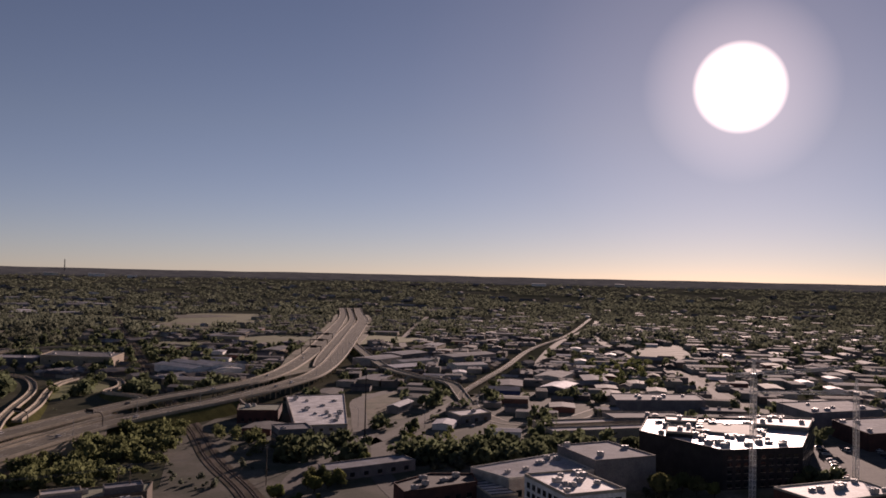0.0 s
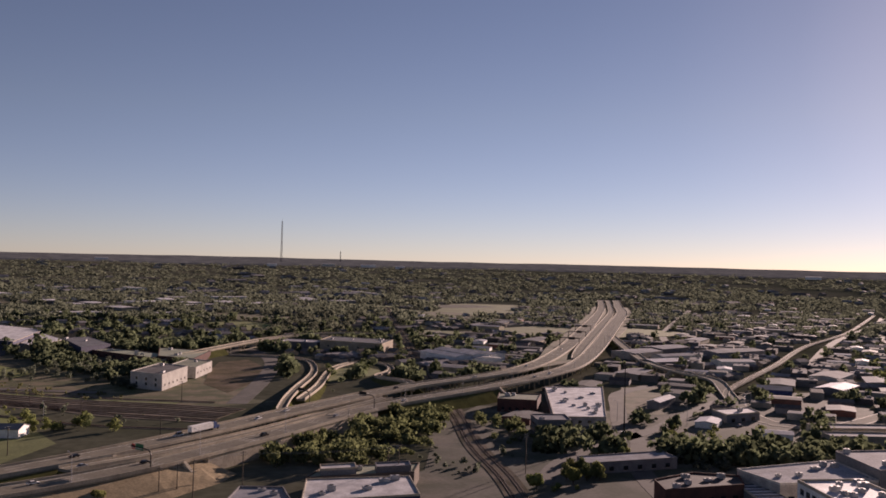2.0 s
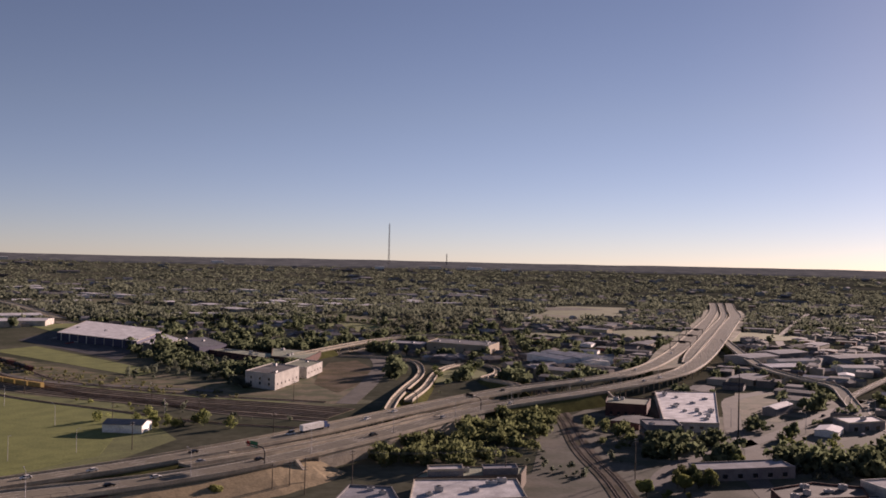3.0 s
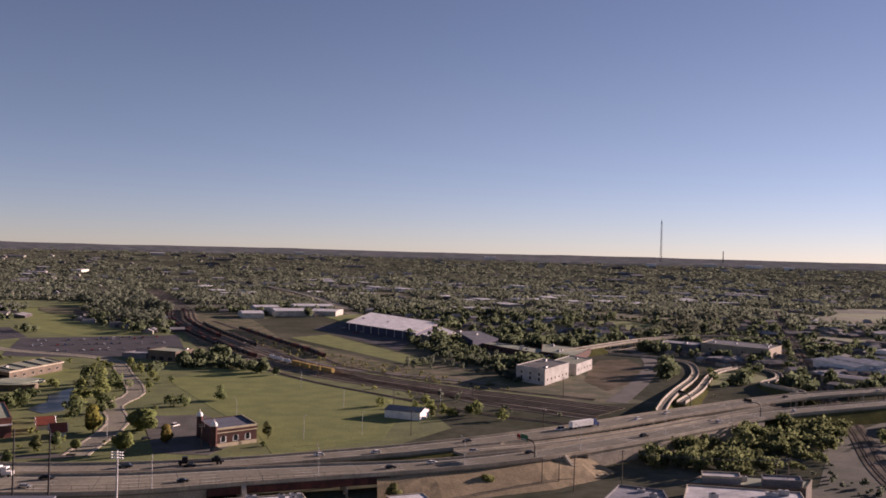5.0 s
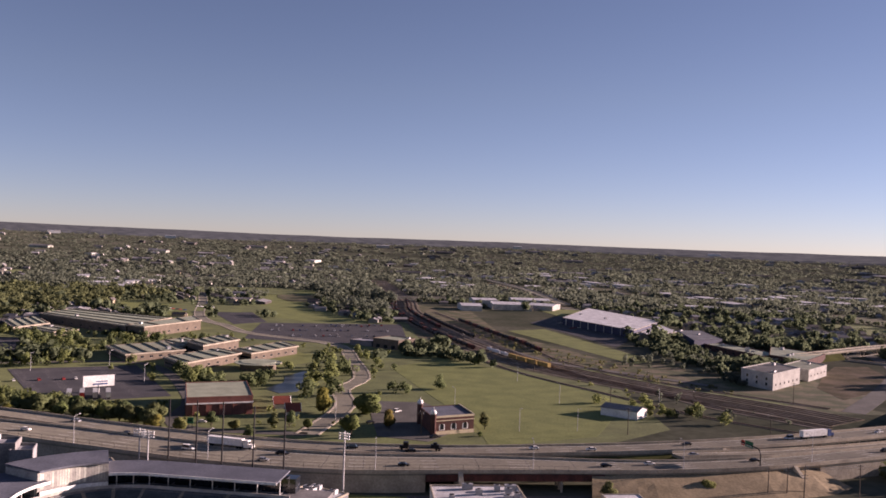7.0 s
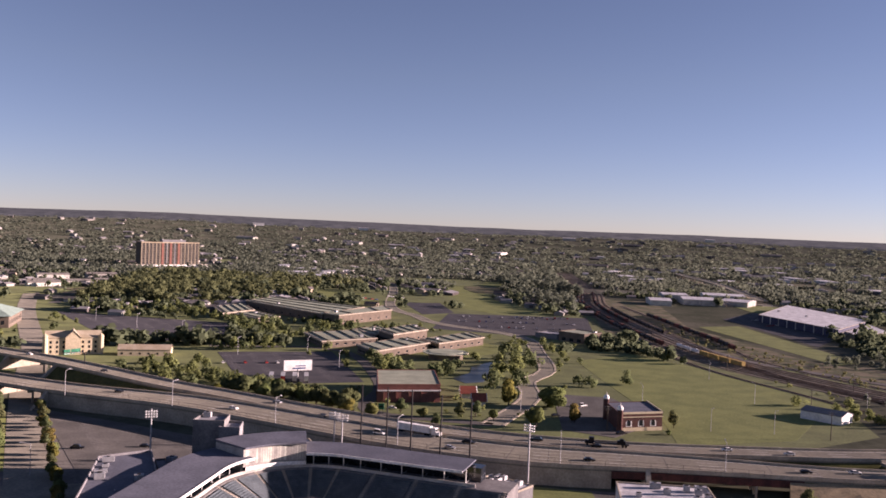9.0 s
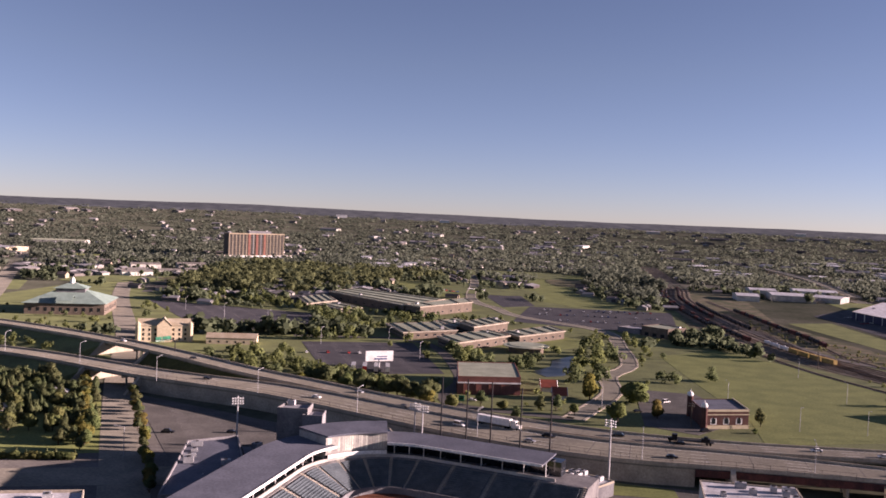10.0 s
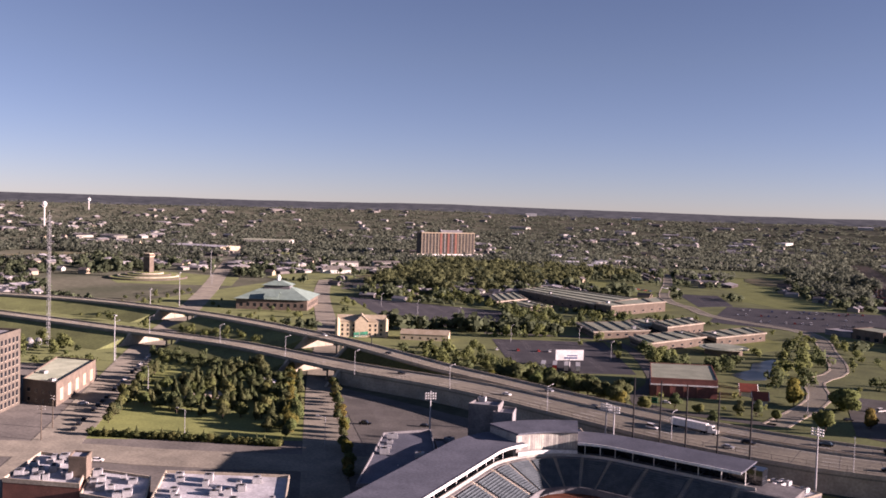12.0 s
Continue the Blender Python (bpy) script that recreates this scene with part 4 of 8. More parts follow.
# --- below the ramps and along the railway
block([(332, 442), (361, 428), (448, 536), (405, 551)], 5.2, SIDING, ROOFWHITE, "white flat-roofed warehouse with many roof vents", "warehouse", [(0, 5.2, 1, 5, 2.2, 1.5, 2)], 14)
block([(304, 420), (322, 412), (331, 430), (312, 438)], 8.6, GREYWALL, ROOFGREY, "grey two-storey office with window bands", "office", [(0, 8.6, 2, 5, 2.4, 1.5), (3, 8.6, 2, 4, 2.4, 1.5)], 2)
block([(329, 500), (349, 483), (368, 505), (345, 522)], 8, DARKBRICK, ROOFTAN, "low dark brick workshop beside the railway", "workshop", [(0, 8, 1, 5, 1.6, 2)], 2)
shed(437, 463, 466, 478, 9, 5, 6.4, GREYWALL, METAL, "long metal shed with a pale roof", "shed")
block([(270, 333), (319, 325), (323, 340), (275, 347)], 5.0, GREYWALL, ROOFGREY, "low grey shed with a long flat roof", "shed", [(0, 6, 1, 6, 2.5, 2)], 0)
block([(92, 318), (118, 312), (123, 337), (108, 345)], 8, GREYWALL, ROOFGREY, "low grey workshop with a white-edged roof", "workshop", [], 2, 0.8)
block([(122, 315), (167, 306), (177, 334), (136, 346)], 8, NAVY, ROOFWHITE, "low navy warehouse with a white roof", "warehouse", [], 5, 0.6)
block([(138, 352), (184, 343), (194, 357), (153, 368)], 7, BROWNBRICK, ROOFTAN, "low brick warehouse with roof sheds", "warehouse", [(0, 7, 1, 4, 1.8, 1.8)], 2)
block([(145, 353), (160, 350), (163, 358), (148, 361)], 9.6, GREYWALL, ROOFWHITE, "grey rooftop shed with a white lid", "shed")
block([(168, 347), (183, 344), (186, 352), (171, 355)], 9.6, GREYWALL, ROOFGREY, "grey rooftop shed beside steel tanks", "shed")
block([(258, 269), (295, 262), (305, 274), (291, 287), (266, 284)], 8.5, DARKBRICK, ROOFDARK, "dark brick workshop with a tarred flat roof", "workshop", [(0, 8.5, 1, 6, 2.4, 1.8, 3)], 5, 0.8)
strip, o = block([(286, 246), (297, 241), (310, 266), (299, 270)], 7.0, GREYWALL, ROOFWHITE, "low store with a pale ribbed roof", "store", [], 0, 0.5)
for k in range(6):
    p, q = Vector(o[0]).lerp(Vector(o[3]), (k + 0.5) / 6), Vector(o[1]).lerp(Vector(o[2]), (k + 0.5) / 6)
    part("roof_rib", rod(bmesh.new(), (p.x, p.y, 7.25), (q.x, q.y, 7.25), 0.28, 0.28, 4), ROOFDARK, strip)
shed(560, 487, 577, 468, 22, 5, 7, BLUEP, ROOFGREY, "blue workshop with a grey roof", "workshop")
block([(441, 407), (470, 406), (478, 422), (448, 426)], 5, GREYWALL, ROOFWHITE, "small flat-roofed garage by the street", "garage", [(0, 5, 1, 3, 3, 2.5, 0.2)], 1)
for n, (x0, y0, x1, y1, d, h) in enumerate(((609, 652, 652, 650, 26, 6), (640, 715, 690, 728, 30, 7), (697, 735, 748, 746, 30, 8), (678, 633, 713, 622, 22, 6),
                                            (735, 692, 812, 696, 30, 7), (655, 690, 700, 690, 18, 6), (620, 455, 660, 470, 22, 5), (676, 500, 722, 520, 26, 6))):
    shed(x0, y0, x1, y1, d, h, h + 1.6, SIDING if n % 2 else GREYWALL, ROOFGREY if n % 3 else METAL, "low industrial shed with a pale metal roof", "shed", windows=3, group="industrial sheds")

# --- the old warehouse, big roofs and yards beyond the railway
wh, o = block([(149, 664), (178, 708), (163, 736), (132, 690)], 11.5, OLDWHITE, DULLROOF, "old whitewashed brick warehouse with a patched roof", "warehouse", [(0, 11, 1, 6, 1.8, 1.6, 3), (3, 11, 2, 3, 1.8, 2.0, 3)], 2)
block([(188, 722), (212, 762), (198, 786), (174, 747)], 8.5, OLDWHITE, ROOFTAN, "lower wing of the old white warehouse", "warehouse", [(0, 8.5, 1, 5, 1.8, 1.4, 3.5)], 1)
wh2, o = block([(0, 1112), (76, 987), (119, 1128), (36, 1300)], 8.5, NAVY, ROOFWHITE, "very large navy warehouse with a bright white roof", "warehouse", [], 2, 0.25)
for k in range(9):                                   # pale columns along the loading side
    p = Vector(o[0]).lerp(Vector(o[1]), (k + 0.5) / 9)
    part("column", boxes((p.x - 0.5, p.x + 0.5, p.y - 0.9, p.y + 0.3, -0.3, 8.2)), SIDING, wh2)
block([(78, 984), (96, 975), (128, 1030), (117, 1110)], 5.5, GREYWALL, ROOFWHITE, "low white-roofed porch at the warehouse end", "annex", [], 1, 0.3)
block([(128, 905), (159, 934), (151, 1020), (124, 1010)], 9, NAVY, ROOFGREY, "grey-roofed wing of the large warehouse", "warehouse", [], 2, 0.3)
block([(135, 925), (178, 832), (198, 858), (160, 930)], 5, DARKBRICK, ROOFTAN, "low dark workshops with parked machines on the roof", "workshop", [(0, 5, 1, 8, 2.5, 2)], 6)
block([(184, 838), (208, 806), (240, 868), (202, 915)], 6, DARKBRICK, ROOFTAN, "low long brick workshops", "workshop", [(0, 6, 1, 8, 2.5, 2)], 4)
block([(365, 900), (410, 841), (442, 880), (396, 942)], 11, TANWALL, ROOFGREY, "big tan cinder-block hall with a few windows", "hall", [(0, 11, 1, 4, 1.6, 1.8, 5)], 5)
block([(330, 930), (362, 900), (380, 925), (350, 955)], 8, GREYWALL, ROOFGREY, "grey annex of the tan hall", "building", [], 2)
for n, (x0, y0, x1, y1, d, h) in enumerate(((441, 744, 460, 746, 60, 7), (462, 746, 482, 748, 66, 8), (484, 748, 503, 752, 52, 7), (455, 741, 488, 735, 8, 5))):
    shed(x0, y0, x1, y1, d, h, h + 1.6, WHITE, ROOFWHITE, "white church hall with pale gabled roofs", "church hall", along=False)
for n, (x0, y0, x1, y1, d, h) in enumerate(((-140, 1255, -112, 1262, 50, 7), (-100, 1300, -55, 1310, 60, 8), (-52, 1330, -15, 1322, 50, 7), (-136, 1375, -100, 1385, 40, 8), (-80, 1420, -20, 1430, 50, 8))):
    shed(x0, y0, x1, y1, d, h, h + 2, SIDING, ROOFWHITE, "white-roofed industrial shed by the yard", "shed", group="industrial sheds")
shed(24, 531, 44, 521, 14, 4.6, 6.4, WHITE, ROOFGREY, "small white metal shed with a pitched roof", "shed")

# --- apartment tower on the hill
apt, o = block([(-1051, 1352), (-1002, 1456), (-1022, 1466), (-1071, 1362)], 46, STONE, ROOFGREY, "tall brown apartment slab with a red centre", "apartment block", [], 0)
for k in range(5):
    a = Vector(o[0]).lerp(Vector(o[1]), (0.36 + 0.07 * k))
    ang = math.degrees(math.atan2(o[1][1] - o[0][1], o[1][0] - o[0][0]))
    ob = part("brick_pier", boxes((-2.2 if k % 2 == 0 else -0.9, 2.2 if k % 2 == 0 else 0.9, -0.7, 0.2, 0, 46)), BRICK if k % 2 == 0 else GREYWALL, apt)
    ob.matrix_basis = pose(a.x, a.y, 0, 0, 0, ang)
glaze(apt, o, 0, 46, 13, 16, 3.6, 1.9, 2.5, WINDOW, 1.0, STONE)
for k in range(17):
    a = Vector(o[0]).lerp(Vector(o[1]), k / 16)
    ob = part("pier", boxes((-0.4, 0.4, -0.5, 0.2, 0, 46)), TANWALL, apt, "tan vertical pier")
    ob.matrix_basis = pose(a.x, a.y, 0, 0, 0, ang)
ob = part("roof_band", boxes((-0.5, (Vector(o[1]) - Vector(o[0])).length + 0.5, -0.9, 0.3, 45.4, 47)), TANWALL, apt, "tan band at the roof line")
ob.matrix_basis = pose(*o[0], 0, 0, 0, ang)
block([(-1064, 1330), (-1000, 1468), (-985, 1461), (-1048, 1325)], 6, WHITE, ROOFWHITE, "low white podium of the apartment tower", "podium", [])
block([(-1040, 1398), (-1020, 1440), (-1030, 1445), (-1050, 1403)], 4, GREYWALL, ROOFGREY, "lift house on the tower roof", "roof house", [], 2, base=46.2)

# --- school, halls and civic buildings
SCHOOL = [([(-522, 849), (-394, 778), (-392, 868), (-523, 912)], 8.5, True), ([(-392, 777), (-372, 769), (-354, 853), (-378, 890)], 9.5, False), ([(-527, 796), (-483, 746), (-478, 792), (-522, 842)], 5.5, True),
          ([(-350, 661), (-314, 622), (-288, 664), (-322, 706)], 5.5, True), ([(-281, 614), (-256, 590), (-240, 656), (-266, 676)], 6.5, True), ([(-253, 674), (-232, 658), (-214, 716), (-234, 740)], 6.5, True),
          ([(-298, 693), (-276, 672), (-266, 722), (-290, 748)], 8.5, True), ([(-330, 712), (-300, 690), (-296, 722), (-322, 744)], 5, False), ([(-482, 760), (-440, 735), (-432, 762), (-474, 790)], 4.5, False)]


def school_wing(out, h, slatted):
    """A low wing: brick walls under a deep pale fascia, long ribs or raised skylight strips on the roof."""
    b, o = block(out, h, BROWNBRICK, ROOFTAN, "low brown brick school wing with pale ribbed flat roof", "school building", [(0, h, 1, 9, 2.6, 1.5, 2.0), (1, h, 1, 6, 2.6, 1.5, 2.0)], 1, 0.5, group="school wings")
    n = len(o)
    bm = bmesh.new()                                 # overhanging pale edge of the roof
    out_, in_ = inset(o, -1.1), inset(o, -0.09)
    rings = [[bm.verts.new((*p, z)) for p in pts] for pts, z in ((out_, h - 0.55), (out_, h + 0.35), (in_, h + 0.35), (in_, h - 0.55))]
    for a, c in zip(rings, rings[1:] + rings[:1]):
        for k in range(n):
            bm.faces.new((a[k], a[(k + 1) % n], c[(k + 1) % n], c[k]))
    bmesh.ops.recalc_face_normals(bm, faces=bm.faces)
    part("fascia", bm, CONCRETE, b)
    p, q, r, s = (Vector((*v, h + 0.12)) for v in o)
    strips = 4 if slatted else 2
    for k in range(strips):
        t = (k + 0.5) / strips
        a, c = p.lerp(s, t), q.lerp(r, t)
        d = c - a
        ob = part("skylight_strip", boxes((1.2, d.length - 1.2, -0.8, 0.8, -0.2, 0.55)), DARKBRICK, b, "dark raised skylight strip")
        lid = part("lid", boxes((0.9, d.length - 0.9, -1.1, 1.1, 0.55, 0.72)), ROOFTAN, ob)
        ob.matrix_basis = pose(a.x, a.y, a.z, 0, 0, math.degrees(math.atan2(d.y, d.x)))


for out, h, slatted in SCHOOL:
    school_wing(out, h, slatted)
ring = [(-216 + 16 * math.cos(k * math.tau / 28), 627 + 16 * math.sin(k * math.tau / 28)) for k in range(28)]
disc, o = block([(x * 0.8 - 43, y * 0.8 + 125.4) for x, y in ring], 4.2, BROWNBRICK, ROOFTAN, "round school pavilion with a wide flat pale roof beside the pond", "pavilion", [], 0, 0)
part("roof_disc", rod(rod(bmesh.new(), (0, 0, 4.25), (0, 0, 4.9), 16.5, 16.8, 36), (0, 0, 4.9), (0, 0, 5.3), 13, 12.5, 36), ROOFTAN, disc)
part("roof_rim", rod(bmesh.new(), (0, 0, 4.45), (0, 0, 4.75), 17.0, 17.0, 36), CONCRETE, disc)
block([(-166, 788), (-141, 776), (-130, 800), (-155, 812)], 8, BROWNBRICK, ROOFTAN, "brown modern pavilion by the car park", "pavilion", [(0, 8, 1, 3, 4, 3, 0.5)], 1)
block([(-190, 800), (-168, 792), (-160, 808), (-182, 816)], 4, GREYWALL, ROOFGREY, "low canopy beside the pavilion", "canopy")

# red brick hall with a white band
fs, o = block([(-194, 452), (-164, 470), (-184, 515), (-214, 497)], 9.6, BRICK, ROOFTAN, "red brick hall with a white band and ribbed walls", "hall", [], 0, 0.5)
for e, n in ((0, 5), (3, 4), (1, 5)):
    p, q = Vector(o[e]), Vector(o[(e + 1) % 4])
    ang = math.degrees(math.atan2(q.y - p.y, q.x - p.x))
    ob = part("band", boxes((0, (q - p).length, -0.25, 0.1, 6.2, 6.9)), WHITE, fs)
    ob.matrix_basis = pose(p.x, p.y, 0, 0, 0, ang)
    for k in range(n):
        a = p.lerp(q, (k + 0.5) / n)
        ob = part("pilaster", boxes((-0.3, 0.3, -0.35, 0.1, -0.3, 6.2)), BRICK, fs)
        ob.matrix_basis = pose(a.x, a.y, 0, 0, 0, ang)
for x, y, s in ((-155, 492, 8), (-143, 474, 7)):
    g = thing("gazebo", x, y, 0, 25, "small pavilion with a red gabled roof and white trim", "pavilion", "red-roofed pavilions")
    part("wall", gable_walls(bmesh.new(), -s / 2, s / 2, -s / 2.4, s / 2.4, 3.2, 6.0), SIDING, g)
    part("roof", gable(bmesh.new(), -s / 2, s / 2, -s / 2.4, s / 2.4, 3.3, 6.4, 0.8, 0.3), REDROOF, g)
    bm = bmesh.new()
    for sx in (-s / 2 - 0.8, s / 2 + 0.8):
        for sy in (-1, 1):
            rod(bm, (sx, sy * (s / 2.4 + 0.8), 2.6), (sx, 0, 6.5), 0.22, 0.22, 4)
    part("trim", bm, WHITE, g)
    keep(x, y, s, s)


def arch_window(parent, x, z, w, h, ang, p):
    """An arched window with a pale surround."""
    bm = bmesh.new()
    pts = [(-w / 2, 0), (w / 2, 0), (w / 2, h)] + [(w / 2 * math.cos(a), h + w / 2 * math.sin(a)) for a in np.linspace(0, math.pi, 9)[1:-1]] + [(-w / 2, h)]
    for sc, y0, mat, nm in ((1.0, -0.10, WINDOW, "window"), (1.55, -0.05, WHITE, "surround")):
        b2 = bmesh.new()
        f = [b2.verts.new((a * sc, y0, c * (1.0 if sc == 1 else 1.08) - (0 if sc == 1 else 0.3))) for a, c in pts]
        g = [b2.verts.new((v.co.x, 0.2, v.co.z)) for v in f]
        b2.faces.new(f)
        for k in range(len(f)):
            b2.faces.new((f[k], g[k], g[(k + 1) % len(f)], f[(k + 1) % len(f)]))
        ob = part(nm, b2, mat, parent)
        ob.matrix_basis = pose(p.x, p.y, z, 0, 0, ang)
    bm.free()


# brick hall with arched windows and two domed turrets
hall, o = block([(-62, 447), (-43, 461), (-54, 487), (-73, 473)], 8.6, DARKBRICK, ROOFBLUE, "old dark brick hall with arched windows and domed turrets", "hall", [], 0, 0.4)
for e, n in ((0, 3), (1, 3)):
    p, q = Vector(o[e]), Vector(o[(e + 1) % 4])
    ang = math.degrees(math.atan2(q.y - p.y, q.x - p.x))
    L = (q - p).length
    for z0, z1, nm in ((-0.3, 1.8, "plinth"), (6.8, 7.2, "band"), (8.5, 9.5, "cornice")):
        ob = part(nm, boxes((-0.3, L + 0.3, -0.3, 0.1, z0, z1)), CREAM, hall)
        ob.matrix_basis = pose(p.x, p.y, 0, 0, 0, ang)
    for k in range(n):
        arch_window(hall, 0, 2.5, 2.1, 2.0, ang, p.lerp(q, (k + 0.75) / (n + 0.5)))
for k, t in ((0, 0.0), (3, 0.0)):
    p = Vector(o[k])
    bm = bmesh.new()
    rod(bm, (p.x, p.y, -0.3), (p.x, p.y, 11.4), 1.5, 1.5, 8)
    part("turret", bm, DARKBRICK, hall)
    bm = bmesh.new()
    bmesh.ops.create_uvsphere(bm, u_segments=12, v_segments=8, radius=1.6, matrix=Matrix.Translation((p.x, p.y, 11.4)))
    rod(bm, (p.x, p.y, 13.2), (p.x, p.y, 14.4), 0.25, 0.05, 6)
    part("dome", bm, WHITE, hall)

# cream gabled hotel, tan shop, green-roofed hall
yh = shed(-452, 484, -426, 508, 14, 11.5, 15.5, CREAM, TANWALL, "three-storey cream building with a tiled roof and front gable", "hotel")
W = math.hypot(26, 24)
bm = gable_walls(bmesh.new(), -1.2, 9, W / 2 - 5, W / 2 + 5, 11.6, 16.2)
bm.transform(Matrix.Rotation(math.pi / 2, 4, "Z") @ Matrix.Identity(4))
bm.transform(Matrix.Translation((W, 0, 0)))
part("front_gable", bm, CREAM, yh)
bm = gable(bmesh.new(), -1.2, 11, W / 2 - 5, W / 2 + 5, 11.7, 16.5)
bm.transform(Matrix.Translation((W, 0, 0)) @ Matrix.Rotation(math.pi / 2, 4, "Z"))
part("gable_roof", bm, TANWALL, yh)
glaze(yh, [(0, 0), (W, 0), (W, 14), (0, 14)], 0, 11.5, 3, 8, 1.4, 1.8, 1.3)
glaze(yh, [(0, 0), (W, 0), (W, 14), (0, 14)], 1, 11.5, 3, 3, 1.4, 1.8, 1.3)
for k in (0, 1):
    ob = part("turret", rod(rod(bmesh.new(), (k * W, 0, -0.3), (k * W, 0, 12.5), 1.7, 1.7, 8), (k * W, 0, 12.5), (k * W, 0, 14.8), 2.0, 0.1, 8), CREAM, yh)
shed(-412, 508, -382, 526, 13, 4.4, 7.0, CREAM, TANWALL, "low cream shop with a brown roof", "shop", windows=6)
gr = thing("civic_hall", -620, 583, 0, 35, "wide brick hall with a green hipped metal roof", "hall")
part("wall", boxes((-32, 32, -29, 29, -0.4, 10)), BROWNBRICK, gr)
part("roof", hip(bmesh.new(), -34, 34, -31, 31, 9.6, 19.5, 20), ROOFGREEN, gr)
part("upper_wall", boxes((-12, 12, -8, 8, 14, 20.5)), GREYWALL, gr)
part("upper_roof", hip(bmesh.new(), -14, 14, -10, 10, 20.4, 25, 4), ROOFGREEN, gr)
part("cupola", rod(rod(bmesh.new(), (0, 0, 23), (0, 0, 27.5), 2.0, 2.0, 8), (0, 0, 27.5), (0, 0, 30), 2.2, 0.1, 8), WHITE, gr)
part("dormer", gable(bmesh.new(), -6, 6, -34, -14, 12, 15.5), ROOFGREEN, gr)
glaze(gr, [(-32, -29), (32, -29), (32, 29), (-32, 29)], 0, 10, 1, 10, 2.6, 3.4, 2.6)
glaze(gr, [(-32, -29), (32, -29), (32, 29), (-32, 29)], 1, 10, 1, 9, 2.6, 3.4, 2.6)
keep(-620, 583, 38, 36, 35)

# brick tower on its terraces
mon = thing("brick_tower", -938, 668, 0, 20, "square red brick tower on round pale terraces", "monument")
for k, (r, z0, z1) in enumerate(((46, -0.3, 2.0), (36, 1.9, 3.6), (27, 3.5, 5.2), (18, 5.1, 6.8))):
    part("terrace", rod(bmesh.new(), (0, 0, z0), (0, 0, z1), r, r - 0.6, 40), CONCRETE if k % 2 else STONE, mon)
    part("grass_ring", rod(bmesh.new(), (0, 0, z1 - 0.1), (0, 0, z1 + 0.04), r - 2.2, r - 2.2, 40), LAWN, mon)
part("shaft", boxes((-4.3, 4.3, -4.3, 4.3, 6, 29)), BROWNBRICK, mon)
part("cap", boxes((-4.8, 4.8, -4.8, 4.8, 25.5, 26.4), (-4.6, 4.6, -4.6, 4.6, 29, 29.8)), CREAM, mon)
part("door", boxes((-1.6, 1.6, -4.5, -4.2, 6.8, 11)), WINDOW, mon)
keep(-938, 668, 64, 64)
keep(-870, 625, 70, 80, 35)

# --- city blocks by the cranes
block([(302, 250), (345, 236), (362, 270), (306, 276)], 11, SIDING, ROOFGREY, "low white building with a grey roof and vents", "building", [(0, 11, 1, 6, 3, 3, 3)], 6)
block([(346, 236), (378, 224), (392, 260), (363, 270)], 15, GREYWALL, ROOFGREY, "taller grey box behind the white building", "building", [], 3)
block([(279, 203), (304, 193), (319, 226), (295, 236)], 16, WHITE, ROOFWHITE, "white four-storey building with dark window bays", "building", [(0, 16, 4, 6, 3.0, 2.2, 1.0), (3, 16, 4, 7, 3.0, 2.2, 1.0)], 9, 1.0)
blk, o = block([(399, 201), (437, 179), (531, 211), (461, 279), (415, 256)], 18, DARKWALL, ROOFSHEEN, "large dark apartment block with a bright roof and many machines", "apartment block", [(0, 18, 5, 9, 2.4, 1.8), (1, 18, 5, 18, 2.4, 1.8)], 46, 1.1)
block([(420, 228), (440, 240), (434, 250), (414, 240)], 2.2, DARKWALL, ROOFWHITE, "raised roof deck on the apartment block", "roof house", [], 2, 0.8, base=18.1)
block([(486, 196), (522, 208), (500, 232), (476, 222)], 2.0, GREYWALL, ROOFWHITE, "raised bright roof storey on the apartment block", "roof house", [], 5, 0.8, base=18.1)
block([(455, 245), (470, 252), (461, 268), (446, 258)], 2.4, GREYWALL, ROOFWHITE, "raised lift house on the apartment block", "roof house", [], 1, 0.8, base=18.1)
# no opening in the roof: a tar-dark slab stands for the well's shade
block([(448, 206), (486, 217), (466, 250), (438, 236)], 0.9, GREYWALL, ROOFDARK, "low dark slab painted as the shade of a light well", "light well", [], 0, 0.4, base=18.1)
block([(560, 365), (614, 323), (640, 345), (590, 390)], 10, GREYWALL, ROOFGREY, "low building with a pale grey roof", "building", [], 6)
block([(380, 168), (425, 150), (412, 128), (368, 142)], 10, DARKBRICK, ROOFWHITE, "dark brick building with a pale roof", "building", [], 8)
block([(557, 189), (600, 170), (637, 206), (595, 225)], 10, DARKBRICK, ROOFGREY, "brick building with a grey roof", "building", [], 5)
block([(600, 240), (660, 215), (690, 250), (632, 278)], 12, GREYWALL, ROOFGREY, "grey building with a pale roof", "building", [], 6)
block([(545, 262), (585, 240), (600, 262), (560, 285)], 9, GREYWALL, ROOFGREY, "low block with a pale roof", "building", [], 4)
block([(505, 330), (545, 300), (560, 318), (520, 350)], 7, GREYWALL, ROOFGREY, "long low shed with a grey roof", "shed", [], 2)
block([(440, 330), (520, 290), (526, 302), (447, 343)], 5, CONCRETE, ROOFGREY, "open parking deck with concrete edges", "parking deck", [], 0, 1.0)
block([(455, 350), (535, 312), (541, 324), (462, 364)], 5, CONCRETE, ROOFGREY, "open parking deck with concrete edges", "parking deck", [], 0, 1.0)

